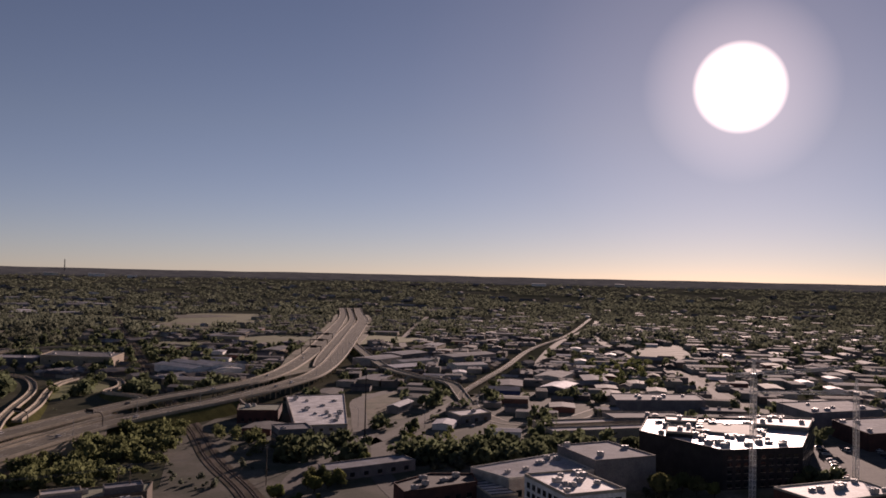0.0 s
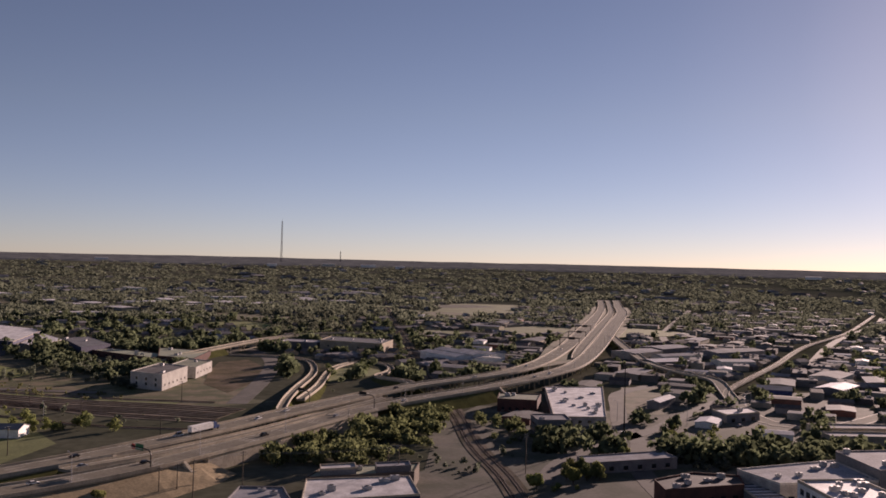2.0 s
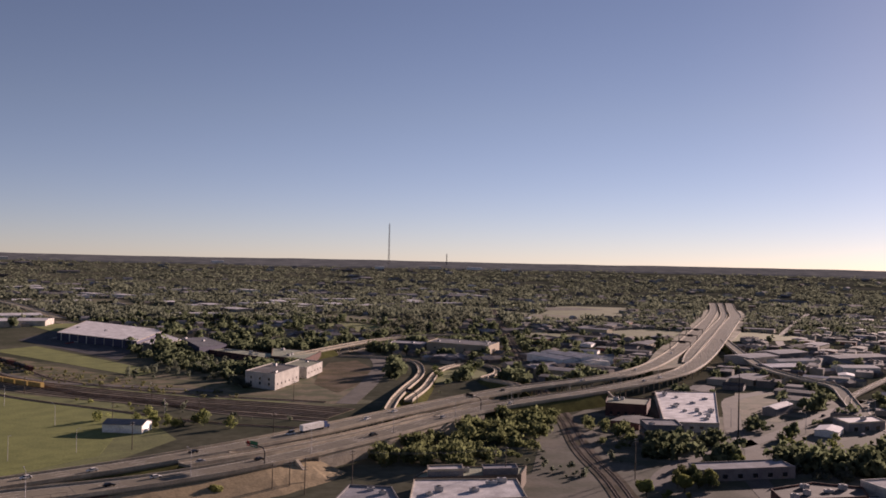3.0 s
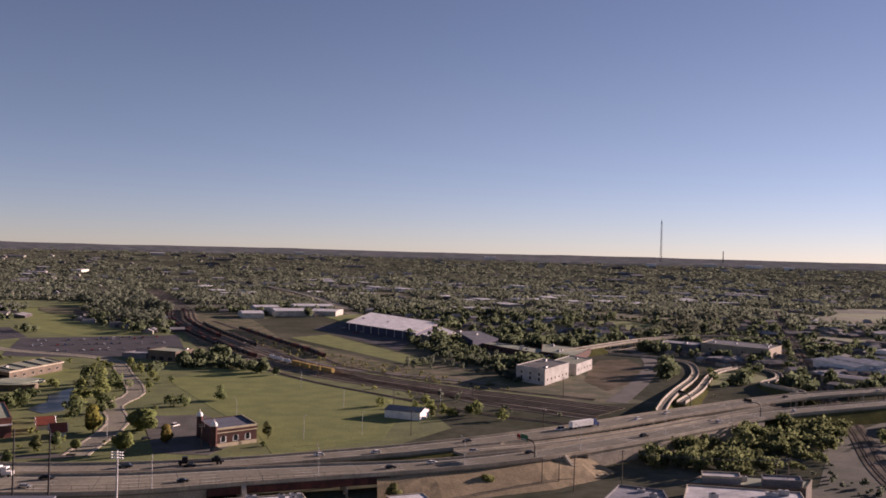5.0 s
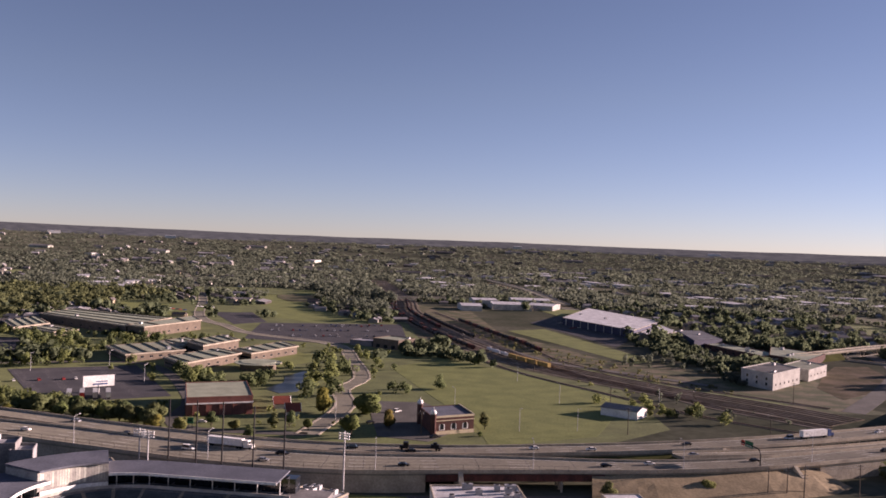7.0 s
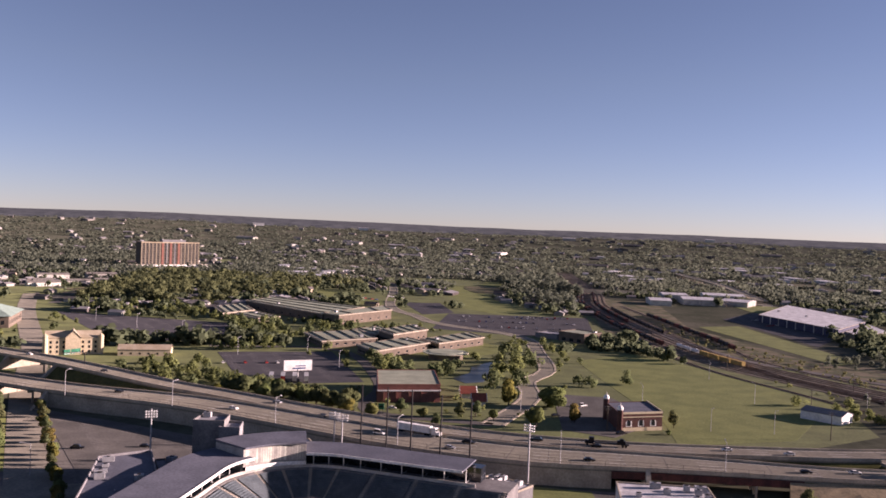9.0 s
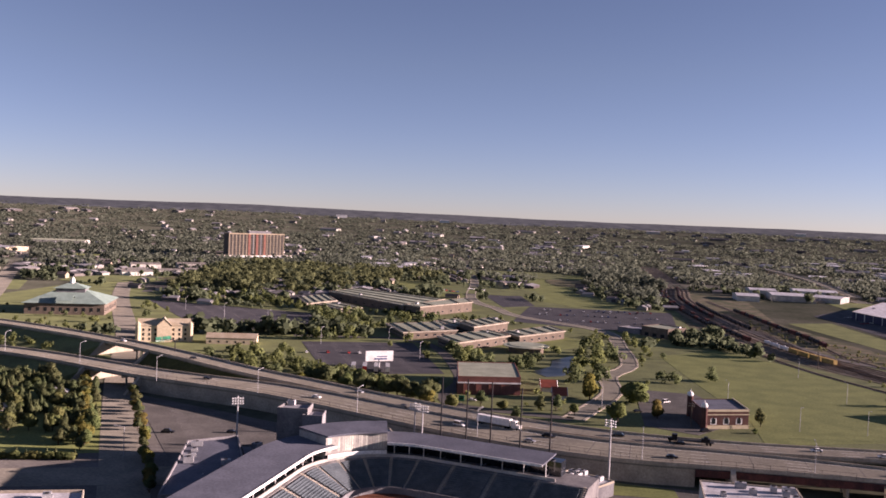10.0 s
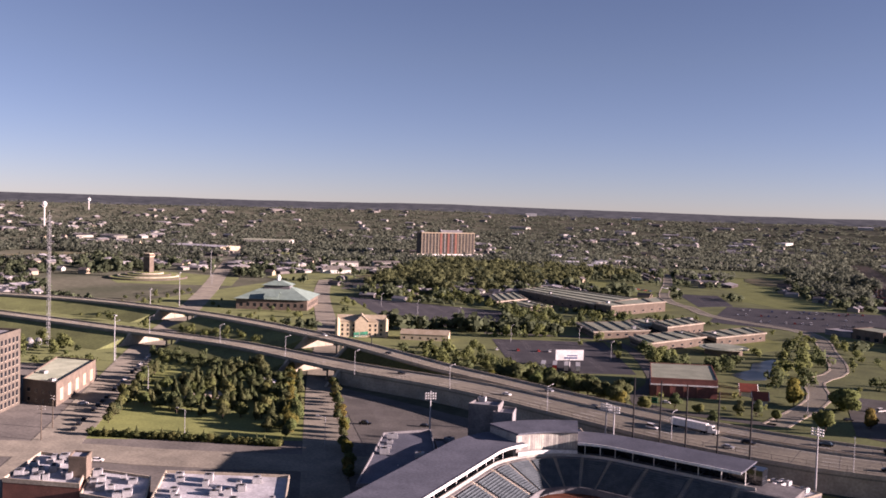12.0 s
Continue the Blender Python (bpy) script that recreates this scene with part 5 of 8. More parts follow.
# --- low roofs and the tall block by the park
block([(-268, 140), (-287, 163), (-268, 170), (-246, 152)], 10, BRICK, ROOFWHITE, "brick building with a pale roof full of machines", "building", [], 22, 1.1)
block([(-262, 160), (-257, 155), (-252, 158), (-257, 163)], 6, BROWNBRICK, ROOFGREY, "brick stair tower on the roof", "stair tower", base=10.1)
block([(-244, 151), (-264, 168), (-243, 175), (-222, 158)], 8, BRICK, ROOFWHITE, "low brick building with a pale roof", "building", [], 9, 0.9)
block([(-220, 158), (-242, 180), (-209, 203), (-185, 178)], 9, GREYWALL, ROOFWHITE, "low building with a broad pale roof and machines", "building", [], 20, 0.9)
block([(-407, 222), (-387, 227), (-428, 273), (-450, 264)], 10.5, BROWNBRICK, ROOFTAN, "two-storey brown brick shop with tall panelled windows", "shop", [(0, 10.5, 2, 4, 1.6, 1.8), (1, 10.5, 1, 5, 4.5, 5.5, 2.0, TANWALL)], 2, 0.8)
tall, o = block([(-431, 163), (-382, 190), (-404, 219), (-454, 192)], 34, STONE, ROOFGREY, "tall tan stone office block with rows of windows", "office tower", [(0, 34, 9, 12, 1.9, 2.4, 1.5), (1, 34, 9, 9, 1.9, 2.4, 1.5)], 0, 1.2)
block([(-438, 170), (-400, 192), (-415, 211), (-451, 190)], 12, STONE, ROOFGREY, "set-back top storeys of the stone office block", "office tower", [(0, 12, 3, 9, 1.9, 2.4, 1.0), (1, 12, 3, 6, 1.9, 2.4, 1.0)], 0, 1.2, base=34.2)
for n, (x0, y0, x1, y1, d, h) in enumerate(((-870, 900, -850, 935, 12, 5), (-862, 960, -845, 985, 12, 5), (-850, 1000, -828, 1040, 12, 5), (-930, 1075, -905, 1110, 14, 6), (-960, 1010, -935, 1045, 12, 6),
                                            (-1030, 1010, -1010, 1040, 14, 7), (-900, 940, -885, 960, 10, 5))):
    shed(x0, y0, x1, y1, d, h, h + 2.2, SIDING, SHINGLE, "long low pale house in a row", "house", windows=6, group="white row houses")
shed(-1460, 1085, -1340, 1110, 60, 8, 10, TANWALL, ROOFGREY, "far shopping hall with a white roof", "hall")
shed(-1590, 1380, -1500, 1440, 50, 8, 10, SIDING, ROOFTAN, "far long low hall", "hall")


def inside_outline(q, p):
    hit = False
    for (ax, ay), (bx, by) in zip(q, np.roll(q, -1, 0)):
        if (ay > p[1]) != (by > p[1]) and p[0] < (bx - ax) * (p[1] - ay) / (by - ay) + ax:
            hit = not hit
    return hit


# ---------------------------------------------------------------- ballpark
HOME = Vector((-137.0, 264.0, 0.0))


def bowl_line():
    """Places and outward directions round the stand: first-base wing, round the plate, third-base wing."""
    out = [(HOME + Vector((d, 0, 0)), Vector((0, 1, 0))) for d in np.linspace(60, 4, 15)]
    for a in np.linspace(90, 191, 22):
        out.append((HOME.copy(), Vector((math.cos(radians(a)), math.sin(radians(a)), 0))))
    n, t = out[-1][1], Vector((math.cos(radians(281)), math.sin(radians(281)), 0))
    out += [(HOME + t * d, n) for d in np.linspace(4, 78, 19)]
    return out


BOWL = bowl_line()


def ring_band(bm, k0, k1, profile):
    """Sweeps a closed section of (distance from the field, height) round part of the bowl."""
    rings = [[bm.verts.new(b + n * r + Vector((0, 0, z))) for r, z in profile] for b, n in BOWL[k0:k1 + 1]]
    m = len(profile)
    for a, c in zip(rings, rings[1:]):
        for k in range(m):
            bm.faces.new((a[k], c[k], c[(k + 1) % m], a[(k + 1) % m]))
    bm.faces.new(rings[0][::-1])
    bm.faces.new(rings[-1])
    bmesh.ops.recalc_face_normals(bm, faces=bm.faces)
    return bm


stand = thing("grandstand", 0, 0, 0, 0, "curved ballpark grandstand with green seats and slate roofs", "grandstand")
last = len(BOWL) - 1
steps = [(15 + k, 1.6 + 0.45 * k) for k in range(16)]
profile = [(15, -0.3)]
for r, z in steps:
    profile += [(r, z), (r + 1, z)]
profile += [(31, -0.3)]
part("terrace", ring_band(bmesh.new(), 0, last, profile), DARKCONC, stand, "stepped concrete seating terrace")
part("field_wall", ring_band(bmesh.new(), 0, last, [(14.6, -0.3), (15, -0.3), (15, 2.4), (14.6, 2.4)]), GREYWALL, stand)
for k0 in range(0, last - 2, 4):
    for r, z in steps[:14]:
        k1 = min(k0 + 4, last)
        bm = bmesh.new()
        rings = []
        for k in range(k0, k1 + 1):
            b, n = BOWL[k]
            if k == k0:
                b2, n2 = BOWL[k + 1]
                b, n = b.lerp(b2, 0.6), n.lerp(n2, 0.6).normalized()
            rings.append([bm.verts.new(b + n * (r + o) + Vector((0, 0, z + h))) for o, h in ((0.3, 0.02), (0.75, 0.02), (0.85, 0.85), (0.72, 0.85), (0.62, 0.45), (0.3, 0.45))])
        for a, c in zip(rings, rings[1:]):
            for k in range(6):
                bm.faces.new((a[k], c[k], c[(k + 1) % 6], a[(k + 1) % 6]))
        bm.faces.new(rings[0][::-1])
        bm.faces.new(rings[-1])
        part("seat_bench", bm, SEAT, stand)
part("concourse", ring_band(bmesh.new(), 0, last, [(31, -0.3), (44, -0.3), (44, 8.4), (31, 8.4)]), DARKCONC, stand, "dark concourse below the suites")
for k0 in range(0, last - 2, 4):                     # pale steps of the aisles
    (b, n), (b2, n2) = BOWL[k0], BOWL[k0 + 1]
    b, n = b.lerp(b2, 0.32), n.lerp(n2, 0.32).normalized()
    bm = boxes(*[(r, r + 1.0, -0.55, 0.55, z - 0.1, z + 0.06) for r, z in steps], *[(r - 0.45, r, -0.55, 0.55, z - 0.4, z - 0.22) for r, z in steps[1:]])
    ob = part("aisle", bm, CONCRETE, stand, "pale concrete aisle steps")
    ob.matrix_basis = Matrix.Translation(b) @ Matrix.Rotation(math.atan2(n.y, n.x), 4, "Z")
part("suite_front", ring_band(bmesh.new(), 3, last - 1, [(31.2, 8.4), (31.6, 8.4), (31.6, 9.5), (31.2, 9.5)]), SIDING, stand, "pale suite balcony front")
part("suite_wall", ring_band(bmesh.new(), 3, last - 1, [(38, 8.3), (43.5, 8.3), (43.5, 13.4), (38, 13.4)]), WINDOW, stand, "dark glazed suite wall")
for k in range(4, last - 1, 2):
    b, n = BOWL[k]
    bm = bmesh.new()
    rod(bm, b + n * 33 + Vector((0, 0, 8.4)), b + n * 33 + Vector((0, 0, 13.8)), 0.18, 0.18, 6)
    part("roof_post", bm, WHITE, stand)
    bm = bmesh.new()
    p, q = b + n * 32 + Vector((0, 0, 8.4)), b + n * 38 + Vector((0, 0, 8.4))
    rod(bm, p + Vector((0, 0, 0.6)), q + Vector((0, 0, 0.6)), 0.16, 0.16, 4)
    part("partition", bm, GREYWALL, stand)
for k0, k1 in ((4, 14), (14, 21)):
    part("canopy", ring_band(bmesh.new(), k0, k1, [(29, 13.6), (44.5, 14.2), (44.5, 14.7), (29, 14.1)]), ROOFBLUE, stand, "slate-blue metal canopy roof")
part("canopy", ring_band(bmesh.new(), 29, last, [(29, 13.6), (48, 14.2), (48, 14.7), (29, 14.1)]), ROOFBLUE, stand, "slate-blue metal canopy roof")
part("canopy_edge", ring_band(bmesh.new(), 4, 21, [(28.7, 13.4), (29.0, 13.4), (29.0, 14.3), (28.7, 14.3)]), WHITE, stand)
part("canopy_edge", ring_band(bmesh.new(), 29, last, [(28.7, 13.4), (29.0, 13.4), (29.0, 14.3), (28.7, 14.3)]), WHITE, stand)
part("press_box", ring_band(bmesh.new(), 21, 30, [(32, 8.4), (47, 8.4), (47, 17.0), (32, 17.0)]), SIDING, stand, "pale press box behind home plate")
part("press_roof", ring_band(bmesh.new(), 21, 30, [(31, 17.0), (47.5, 17.3), (47.5, 17.9), (31, 17.6)]), ROOFBLUE, stand, "slate-blue press box roof")
for k in range(21, 30):
    (b, n), (b2, n2) = BOWL[k], BOWL[k + 1]
    p, q = b + n * 31.93, b2 + n2 * 31.93
    for t0, t1, z0, z1, mat in ((0.04, 0.3, 11.2, 16.4, SIDING), (0.36, 0.63, 11.2, 16.4, SIDING), (0.69, 0.97, 11.2, 16.4, SIDING), (0.02, 0.98, 9.0, 10.6, WINDOW)):
        bm = bmesh.new()
        vs = [bm.verts.new(p.lerp(q, t) + Vector((0, 0, z))) for t, z in ((t0, z0), (t1, z0), (t1, z1), (t0, z1))]
        bm.faces.new(vs)
        ext = bmesh.ops.extrude_face_region(bm, geom=bm.faces[:])
        bmesh.ops.translate(bm, vec=n * 0.3, verts=[v for v in ext["geom"] if isinstance(v, bmesh.types.BMVert)])
        part("panel" if mat is SIDING else "window", bm, mat, stand)
# letters on the press box front: an unreadable sign as plain bars
for k in range(24, 28):
    (b, n), (b2, n2) = BOWL[k], BOWL[k + 1]
    p = b.lerp(b2, 0.5) + n * 31.2 + Vector((0, 0, 10.2))
    bm = boxes((-0.35, 0.35, -0.12, 0.12, -0.5, 0.5))
    ob = part("sign_bar", bm, PAINT, stand)
    ob.matrix_basis = Matrix.Translation(p) @ Matrix.Rotation(math.atan2(n.y, n.x) - math.pi / 2, 4, "Z")
part("railing", ring_band(bmesh.new(), 21, 30, [(30.6, 9.6), (30.8, 9.6), (30.8, 10.9), (30.6, 10.9)]), WHITE, stand)
keep(-150, 262, 75, 60)
patch("infield", [(HOME.x + 14.4 * math.cos(a), HOME.y + 14.4 * math.sin(a)) for a in np.linspace(0, math.tau, 40)[:-1]], CLAY, 0.16, "red clay round home plate", "infield")
patch("outfield", [(-141, 250), (-128, 262), (-80, 262), (-40, 190), (-110, 150)], LAWN, 0.10, "mown ballpark grass", "field")
patch("infield", [(HOME.x + 7.5 * math.cos(a), HOME.y - 1 + 7.5 * math.sin(a)) for a in np.linspace(0, math.tau, 28)[:-1]], LAWN, 0.19, "grass disc by home plate", "infield")
block([(-197, 286), (-186, 290), (-190, 300), (-200, 297)], 21, DARKCONC, ROOFGREY, "dark stair tower of the ballpark", "stair tower", [], 1, 1.0)
block([(-187, 288), (-180, 291), (-184, 300), (-190, 299)], 19, GREYWALL, ROOFGREY, "grey lift shaft beside the stair tower", "lift shaft", [], 0, 1.0)
block([(-184, 292), (-160, 311), (-164, 316), (-188, 299)], 12, GREYWALL, ROOFWHITE, "pale rear wing of the ballpark", "building", [], 0, 0.6)
block([(-216, 258), (-206, 274), (-182, 246), (-178, 208), (-182, 205)], 11.5, GREYWALL, ROOFBLUE, "office wing with a slate-blue roof beside the ballpark", "building", [], 5, 0.9)
block([(-205, 275), (-199, 280), (-180, 260), (-181, 248)], 8, DARKCONC, ROOFGREY, "low link building of the ballpark", "building", [], 1, 0.8)
block([(-96, 312), (-78, 306), (-74, 318), (-92, 324)], 5, GREYWALL, ROOFWHITE, "low service building with clutter on its roof", "building", [], 6, 0.5)
block([(-40, 300), (-8, 306), (-14, 330), (-45, 322)], 9, SIDING, ROOFWHITE, "white-roofed building with machines", "building", [], 9, 0.6)
block([(20, 330), (34, 334), (31, 346), (17, 342)], 5, SIDING, ROOFWHITE, "small white-roofed building by the bank", "building", [], 0, 0.4)


# ---------------------------------------------------------------- railway
def railway(points, tracks, half, name="railway", sleepers=False, mat=None):
    line = curve([(*p, 0) for p in points], 14)
    ROADS.append((np.array([(p.x, p.y) for p in line]), half))
    top = thing(name, 0, 0, 0, 0, "railway tracks on brown ballast", "railway", kind="structure")
    part("ballast", band(bmesh.new(), line, [(half, -0.3), (half - 0.6, 0.3), (-half + 0.6, 0.3), (-half, -0.3)]), BALLAST, top)
    for o in tracks:
        for s in (-0.72, 0.72):
            part("rail", band(bmesh.new(), line, [(o + s + 0.09, 0.3), (o + s + 0.09, 0.55), (o + s - 0.09, 0.55), (o + s - 0.09, 0.3)]), STEEL, top)
        if sleepers:
            bm = bmesh.new()
            side = across(line)
            for k in range(len(line) - 1):
                for t in np.arange(0, 1, 0.7 / max(0.7, (line[k + 1] - line[k]).length)):
                    p = line[k].lerp(line[k + 1], float(t))
                    d = (line[k + 1] - line[k]).normalized()
                    ang = math.atan2(d.y, d.x)
                    box(bm, -0.12, 0.12, o - 1.3, o + 1.3, 0.3, 0.38, Matrix.Translation(p) @ Matrix.Rotation(ang, 4, "Z"))
            tagged(part("sleepers", bm, WOODPOLE, top), kind="stuff")
    return line


TRACK = railway([(205, 285), (232, 345), (257, 412), (298, 500), (345, 615), (398, 740), (492, 944), (712, 1432), (1000, 2050)], (-2.6, 2.6), 6.5, sleepers=True)
YARD = railway([(-420, 2000), (-262, 1440), (-205, 1180), (-110, 910), (-30, 745), (62, 640), (130, 585), (166, 552)], (-16, -11, -6, -1, 6, 12, 18), 22, "railway_yard")
SPUR = railway([(-170, 1200), (-110, 1051), (-69, 946), (-30, 853), (-3, 768), (40, 706), (100, 648), (170, 600)], (0,), 4, "railway_spur")


railway([(-128, 1037), (-42, 795), (8, 690), (58, 630), (96, 577), (150, 530)], (0, 4.6), 5, "railway_siding")
railway([(-97, 798), (-29, 679), (26, 612), (62, 567), (90, 539), (150, 500)], (0,), 3, "railway_siding")


def along(line, s, offset=0.0):
    """The place s metres along a line, and its heading."""
    for a, b in zip(line, line[1:]):
        a3, b3 = Vector((a[0], a[1], a[2])), Vector((b[0], b[1], b[2]))
        d = (b3 - a3)
        if s <= d.length:
            u = d.normalized()
            return a3 + u * s + Vector((-u.y, u.x, 0)) * offset, math.degrees(math.atan2(d.y, d.x))
        s -= d.length
    return None, None


def wagon_pattern(mat, label, tank=False):
    w = thing("freight_wagon", 0, 0, 0, 0, label, "freight wagon", "freight wagons")
    if tank:
        bm = bmesh.new()
        rod(bm, (-6.6, 0, 2.6), (6.6, 0, 2.6), 1.45, 1.45, 14)
        rod(bm, (0, 0, 4.0), (0, 0, 4.6), 0.5, 0.5, 8)
        part("tank", bm, mat, w)
    else:
        bm = bmesh.new()
        prof = [(-1.2, 1.1), (1.2, 1.1), (1.5, 1.9), (1.5, 4.3), (-1.5, 4.3), (-1.5, 1.9)]
        a, b = ([bm.verts.new((x, y, z)) for y, z in prof] for x in (-7.2, 7.2))
        for k in range(6):
            bm.faces.new((a[k], a[(k + 1) % 6], b[(k + 1) % 6], b[k]))
        bm.faces.new(a[::-1])
        bm.faces.new(b)
        part("hopper", bm, mat, w)
        part("ribs", boxes(*[(x - 0.12, x + 0.12, -1.62, 1.62, 1.9, 4.35) for x in np.linspace(-6.6, 6.6, 8)]), mat, w)
    for x in (-5.2, 5.2):
        bm = boxes((x - 1.4, x + 1.4, -1.0, 1.0, 0.75, 1.15))
        for dx in (-0.9, 0.9):
            for y in (-0.75, 0.75):
                rod(bm, (x + dx, y - 0.07, 0.98), (x + dx, y + 0.07, 0.98), 0.44, 0.44, 10)
        part("bogie", bm, DARKSTEEL, w)
    return w


WAGONS = [wagon_pattern(DARKSTEEL, "black tank wagon on the tracks", True), wagon_pattern(YELLOW, "yellow ribbed hopper wagon on the tracks"),
          wagon_pattern(WHITE, "white tank wagon on the tracks", True), wagon_pattern(RUST, "rust-brown open hopper wagon on the tracks")]
first_used = set()


def set_wagon(k, p, ang):
    m = pose(p.x, p.y, 0.0, 0, 0, ang)
    if k in first_used:
        copy_thing(WAGONS[k], m)
    else:
        first_used.add(k)
        WAGONS[k].matrix_basis = m


for off, s0, n, kinds in ((-16, 560, 36, (0, 0, 3, 0, 0)), (-11, 600, 40, (0, 0, 0, 3)), (6, 640, 26, (0, 3, 0)), (18, 900, 16, (0, 0))):
    for k in range(n):
        p, ang = along(YARD, s0 + k * 16.2, off)
        if p:
            set_wagon(kinds[k % len(kinds)], p, ang)
for k in range(18):                                  # a string of dark wagons on the siding
    p, ang = along(SPUR, 130 + k * 16.2, 0)
    set_wagon((0, 0, 3, 0, 3)[k % 5], p, ang)
for k in range(7):
    p, ang = along(YARD, 1255 + k * 15.6, -1)
    set_wagon(2 if k < 3 else 1, p, ang)


# faint bay lines on the car parks
for ob, out, z in LOTS:
    q = np.array(out, float)
    e = max(((q[(k + 1) % len(q)] - q[k]) for k in range(len(q))), key=lambda v: float(np.hypot(*v)))
    e = e / np.hypot(*e)
    n_ = np.array((-e[1], e[0]))
    s_, t_ = q @ e, q @ n_
    bm = bmesh.new()
    for t in np.arange(t_.min() + 8, t_.max() - 4, 17.0):
        for s in np.arange(s_.min() + 3, s_.max() - 3, 2.8):
            p = e * s + n_ * t
            if inside_outline(q, p) and inside_outline(q, p + n_ * 5):
                box(bm, -0.09, 0.09, 0, 5, z, z + 0.015, Matrix.Translation((p[0], p[1], 0)) @ Matrix.Rotation(math.atan2(n_[1], n_[0]) - math.pi / 2, 4, "Z"))
    tagged(part("bay_lines", bm, DARKCONC, ob), kind="stuff")


# ---------------------------------------------------------------- vehicles
def car_pattern(paint, label, name="car", long=4.6, tall=1.45, van=False):
    c = thing(name, 0, 0, 0, 0, label, "car", "cars")
    bm = bmesh.new()
    h = long / 2
    hood = 0.62 if van else 0.52
    prof = [(-h, 0.35), (h, 0.35), (h, 0.72), (h * hood, 0.92), (-h * 0.86, 0.95), (-h, 0.85)]
    a, b = ([bm.verts.new((x, y, z)) for x, z in prof] for y in (-0.9, 0.9))
    for k in range(6):
        bm.faces.new((a[k], a[(k + 1) % 6], b[(k + 1) % 6], b[k]))
    bm.faces.new(a[::-1])
    bm.faces.new(b)
    bmesh.ops.recalc_face_normals(bm, faces=bm.faces)
    part("body", bm, paint, c)
    bm = bmesh.new()
    prof = [(-h * 0.84, 0.93), (h * hood, 0.91), (h * 0.2, tall - 0.06), (-h * (0.84 if van else 0.55), tall - 0.06)]
    a, b = ([bm.verts.new((x, y * (1.0 if z < 1 else 0.84), z)) for x, z in prof] for y in (-0.86, 0.86))
    for k in range(4):
        bm.faces.new((a[k], a[(k + 1) % 4], b[(k + 1) % 4], b[k]))
    bm.faces.new(a[::-1])
    bm.faces.new(b)
    bmesh.ops.recalc_face_normals(bm, faces=bm.faces)
    part("cabin", bm, WINDOW, c, "dark car windows")
    part("roof", boxes((-h * (0.84 if van else 0.54), h * 0.19, -0.72, 0.72, tall - 0.07, tall)), paint, c)
    for x in (-h * 0.62, h * 0.64):
        for y in (-0.82, 0.82):
            bm = bmesh.new()
            rod(bm, (x, y - 0.1, 0.33), (x, y + 0.1, 0.33), 0.33, 0.33, 10)
            part("wheel", bm, TYRE, c)
    return c


CARS = [car_pattern(WHITE, "white car with dark windows on the asphalt"), car_pattern(BLACKP, "black car with dark windows on the asphalt"), car_pattern(SILVERP, "silver car with dark windows on the asphalt"),
        car_pattern(BLUEP, "dark blue car on the asphalt"), car_pattern(RED, "dull red car on the asphalt"), car_pattern(WHITE, "white van with dark windows on the asphalt", "van", 5.4, 2.1, True),
        car_pattern(BLACKP, "dark pickup truck on the asphalt", "pickup", 5.6, 1.85)]
cars_used = set()


def park(k, x, y, ang, z=0.14):
    m = pose(x, y, z, 0, 0, ang)
    if k in cars_used:
        copy_thing(CARS[k], m)
    else:
        cars_used.add(k)
        CARS[k].matrix_basis = m


def lorry(x, y, z, ang, label, trailer=WHITE, cab=WHITE, colour="white"):
    t = thing("lorry", x, y, z, ang, label, "truck")
    part("trailer", boxes((-8.5, 7.6, -1.28, 1.28, 1.15, 4.05)), trailer, t)
    part("cab", boxes((8.3, 10.4, -1.2, 1.2, 0.7, 3.7), (10.4, 12.3, -1.05, 1.05, 0.7, 2.1)), cab, t)
    part("windscreen", boxes((10.38, 10.46, -1.05, 1.05, 2.2, 3.2)), WINDOW, t)
    part("chassis", boxes((-8.2, 12.0, -0.5, 0.5, 0.7, 1.12)), DARKSTEEL, t)
    for wx in (-7.4, -6.1, 5.6, 6.9, 11.2):
        for wy in (-1.05, 1.05):
            bm = bmesh.new()
            rod(bm, (wx, wy - 0.18, 0.5), (wx, wy + 0.18, 0.5), 0.5, 0.5, 12)
            part("wheel", bm, TYRE, t)
    return t


lorry(-137, 362, 8.02, -8, "white semi truck driving on the highway")
lorry(124, 462, 8.02, 33, "white box truck on the far carriageway", WHITE, BLUEP)
for x, y, k, a in ((-186, 372, 1, -14), (-111, 356, 6, 0), (-115, 344, 2, 0), (59, 405, 2, 25), (84, 402, 1, 28), (38, 382, 0, 20), (20, 374, 1, 15), (268, 515, 0, 30),
                   (446, 600, 0, 30), (420, 585, 2, 30), (-230, 366, 0, -6), (-300, 372, 1, -4), (-60, 352, 1, 10), (-150, 353, 5, -8), (150, 440, 6, 32), (205, 478, 2, 33)):
    park(k, x, y, a, 8.02)
for s, k, o in ((560, 0, 2), (640, 1, -2), (770, 2, 2), (905, 6, 1), (930, 1, -2), (985, 0, 2), (1010, 0, -2), (1060, 1, 2), (1120, 5, 2), (1180, 0, -1), (1210, 0, 2), (1330, 1, 1), (1420, 0, -2), (1520, 2, 2), (1700, 0, 1)):
    p, a = along(NORTH, s, o)
    park(k, p.x, p.y, a + 180, p.z + 0.02)
rng = random.Random(4)
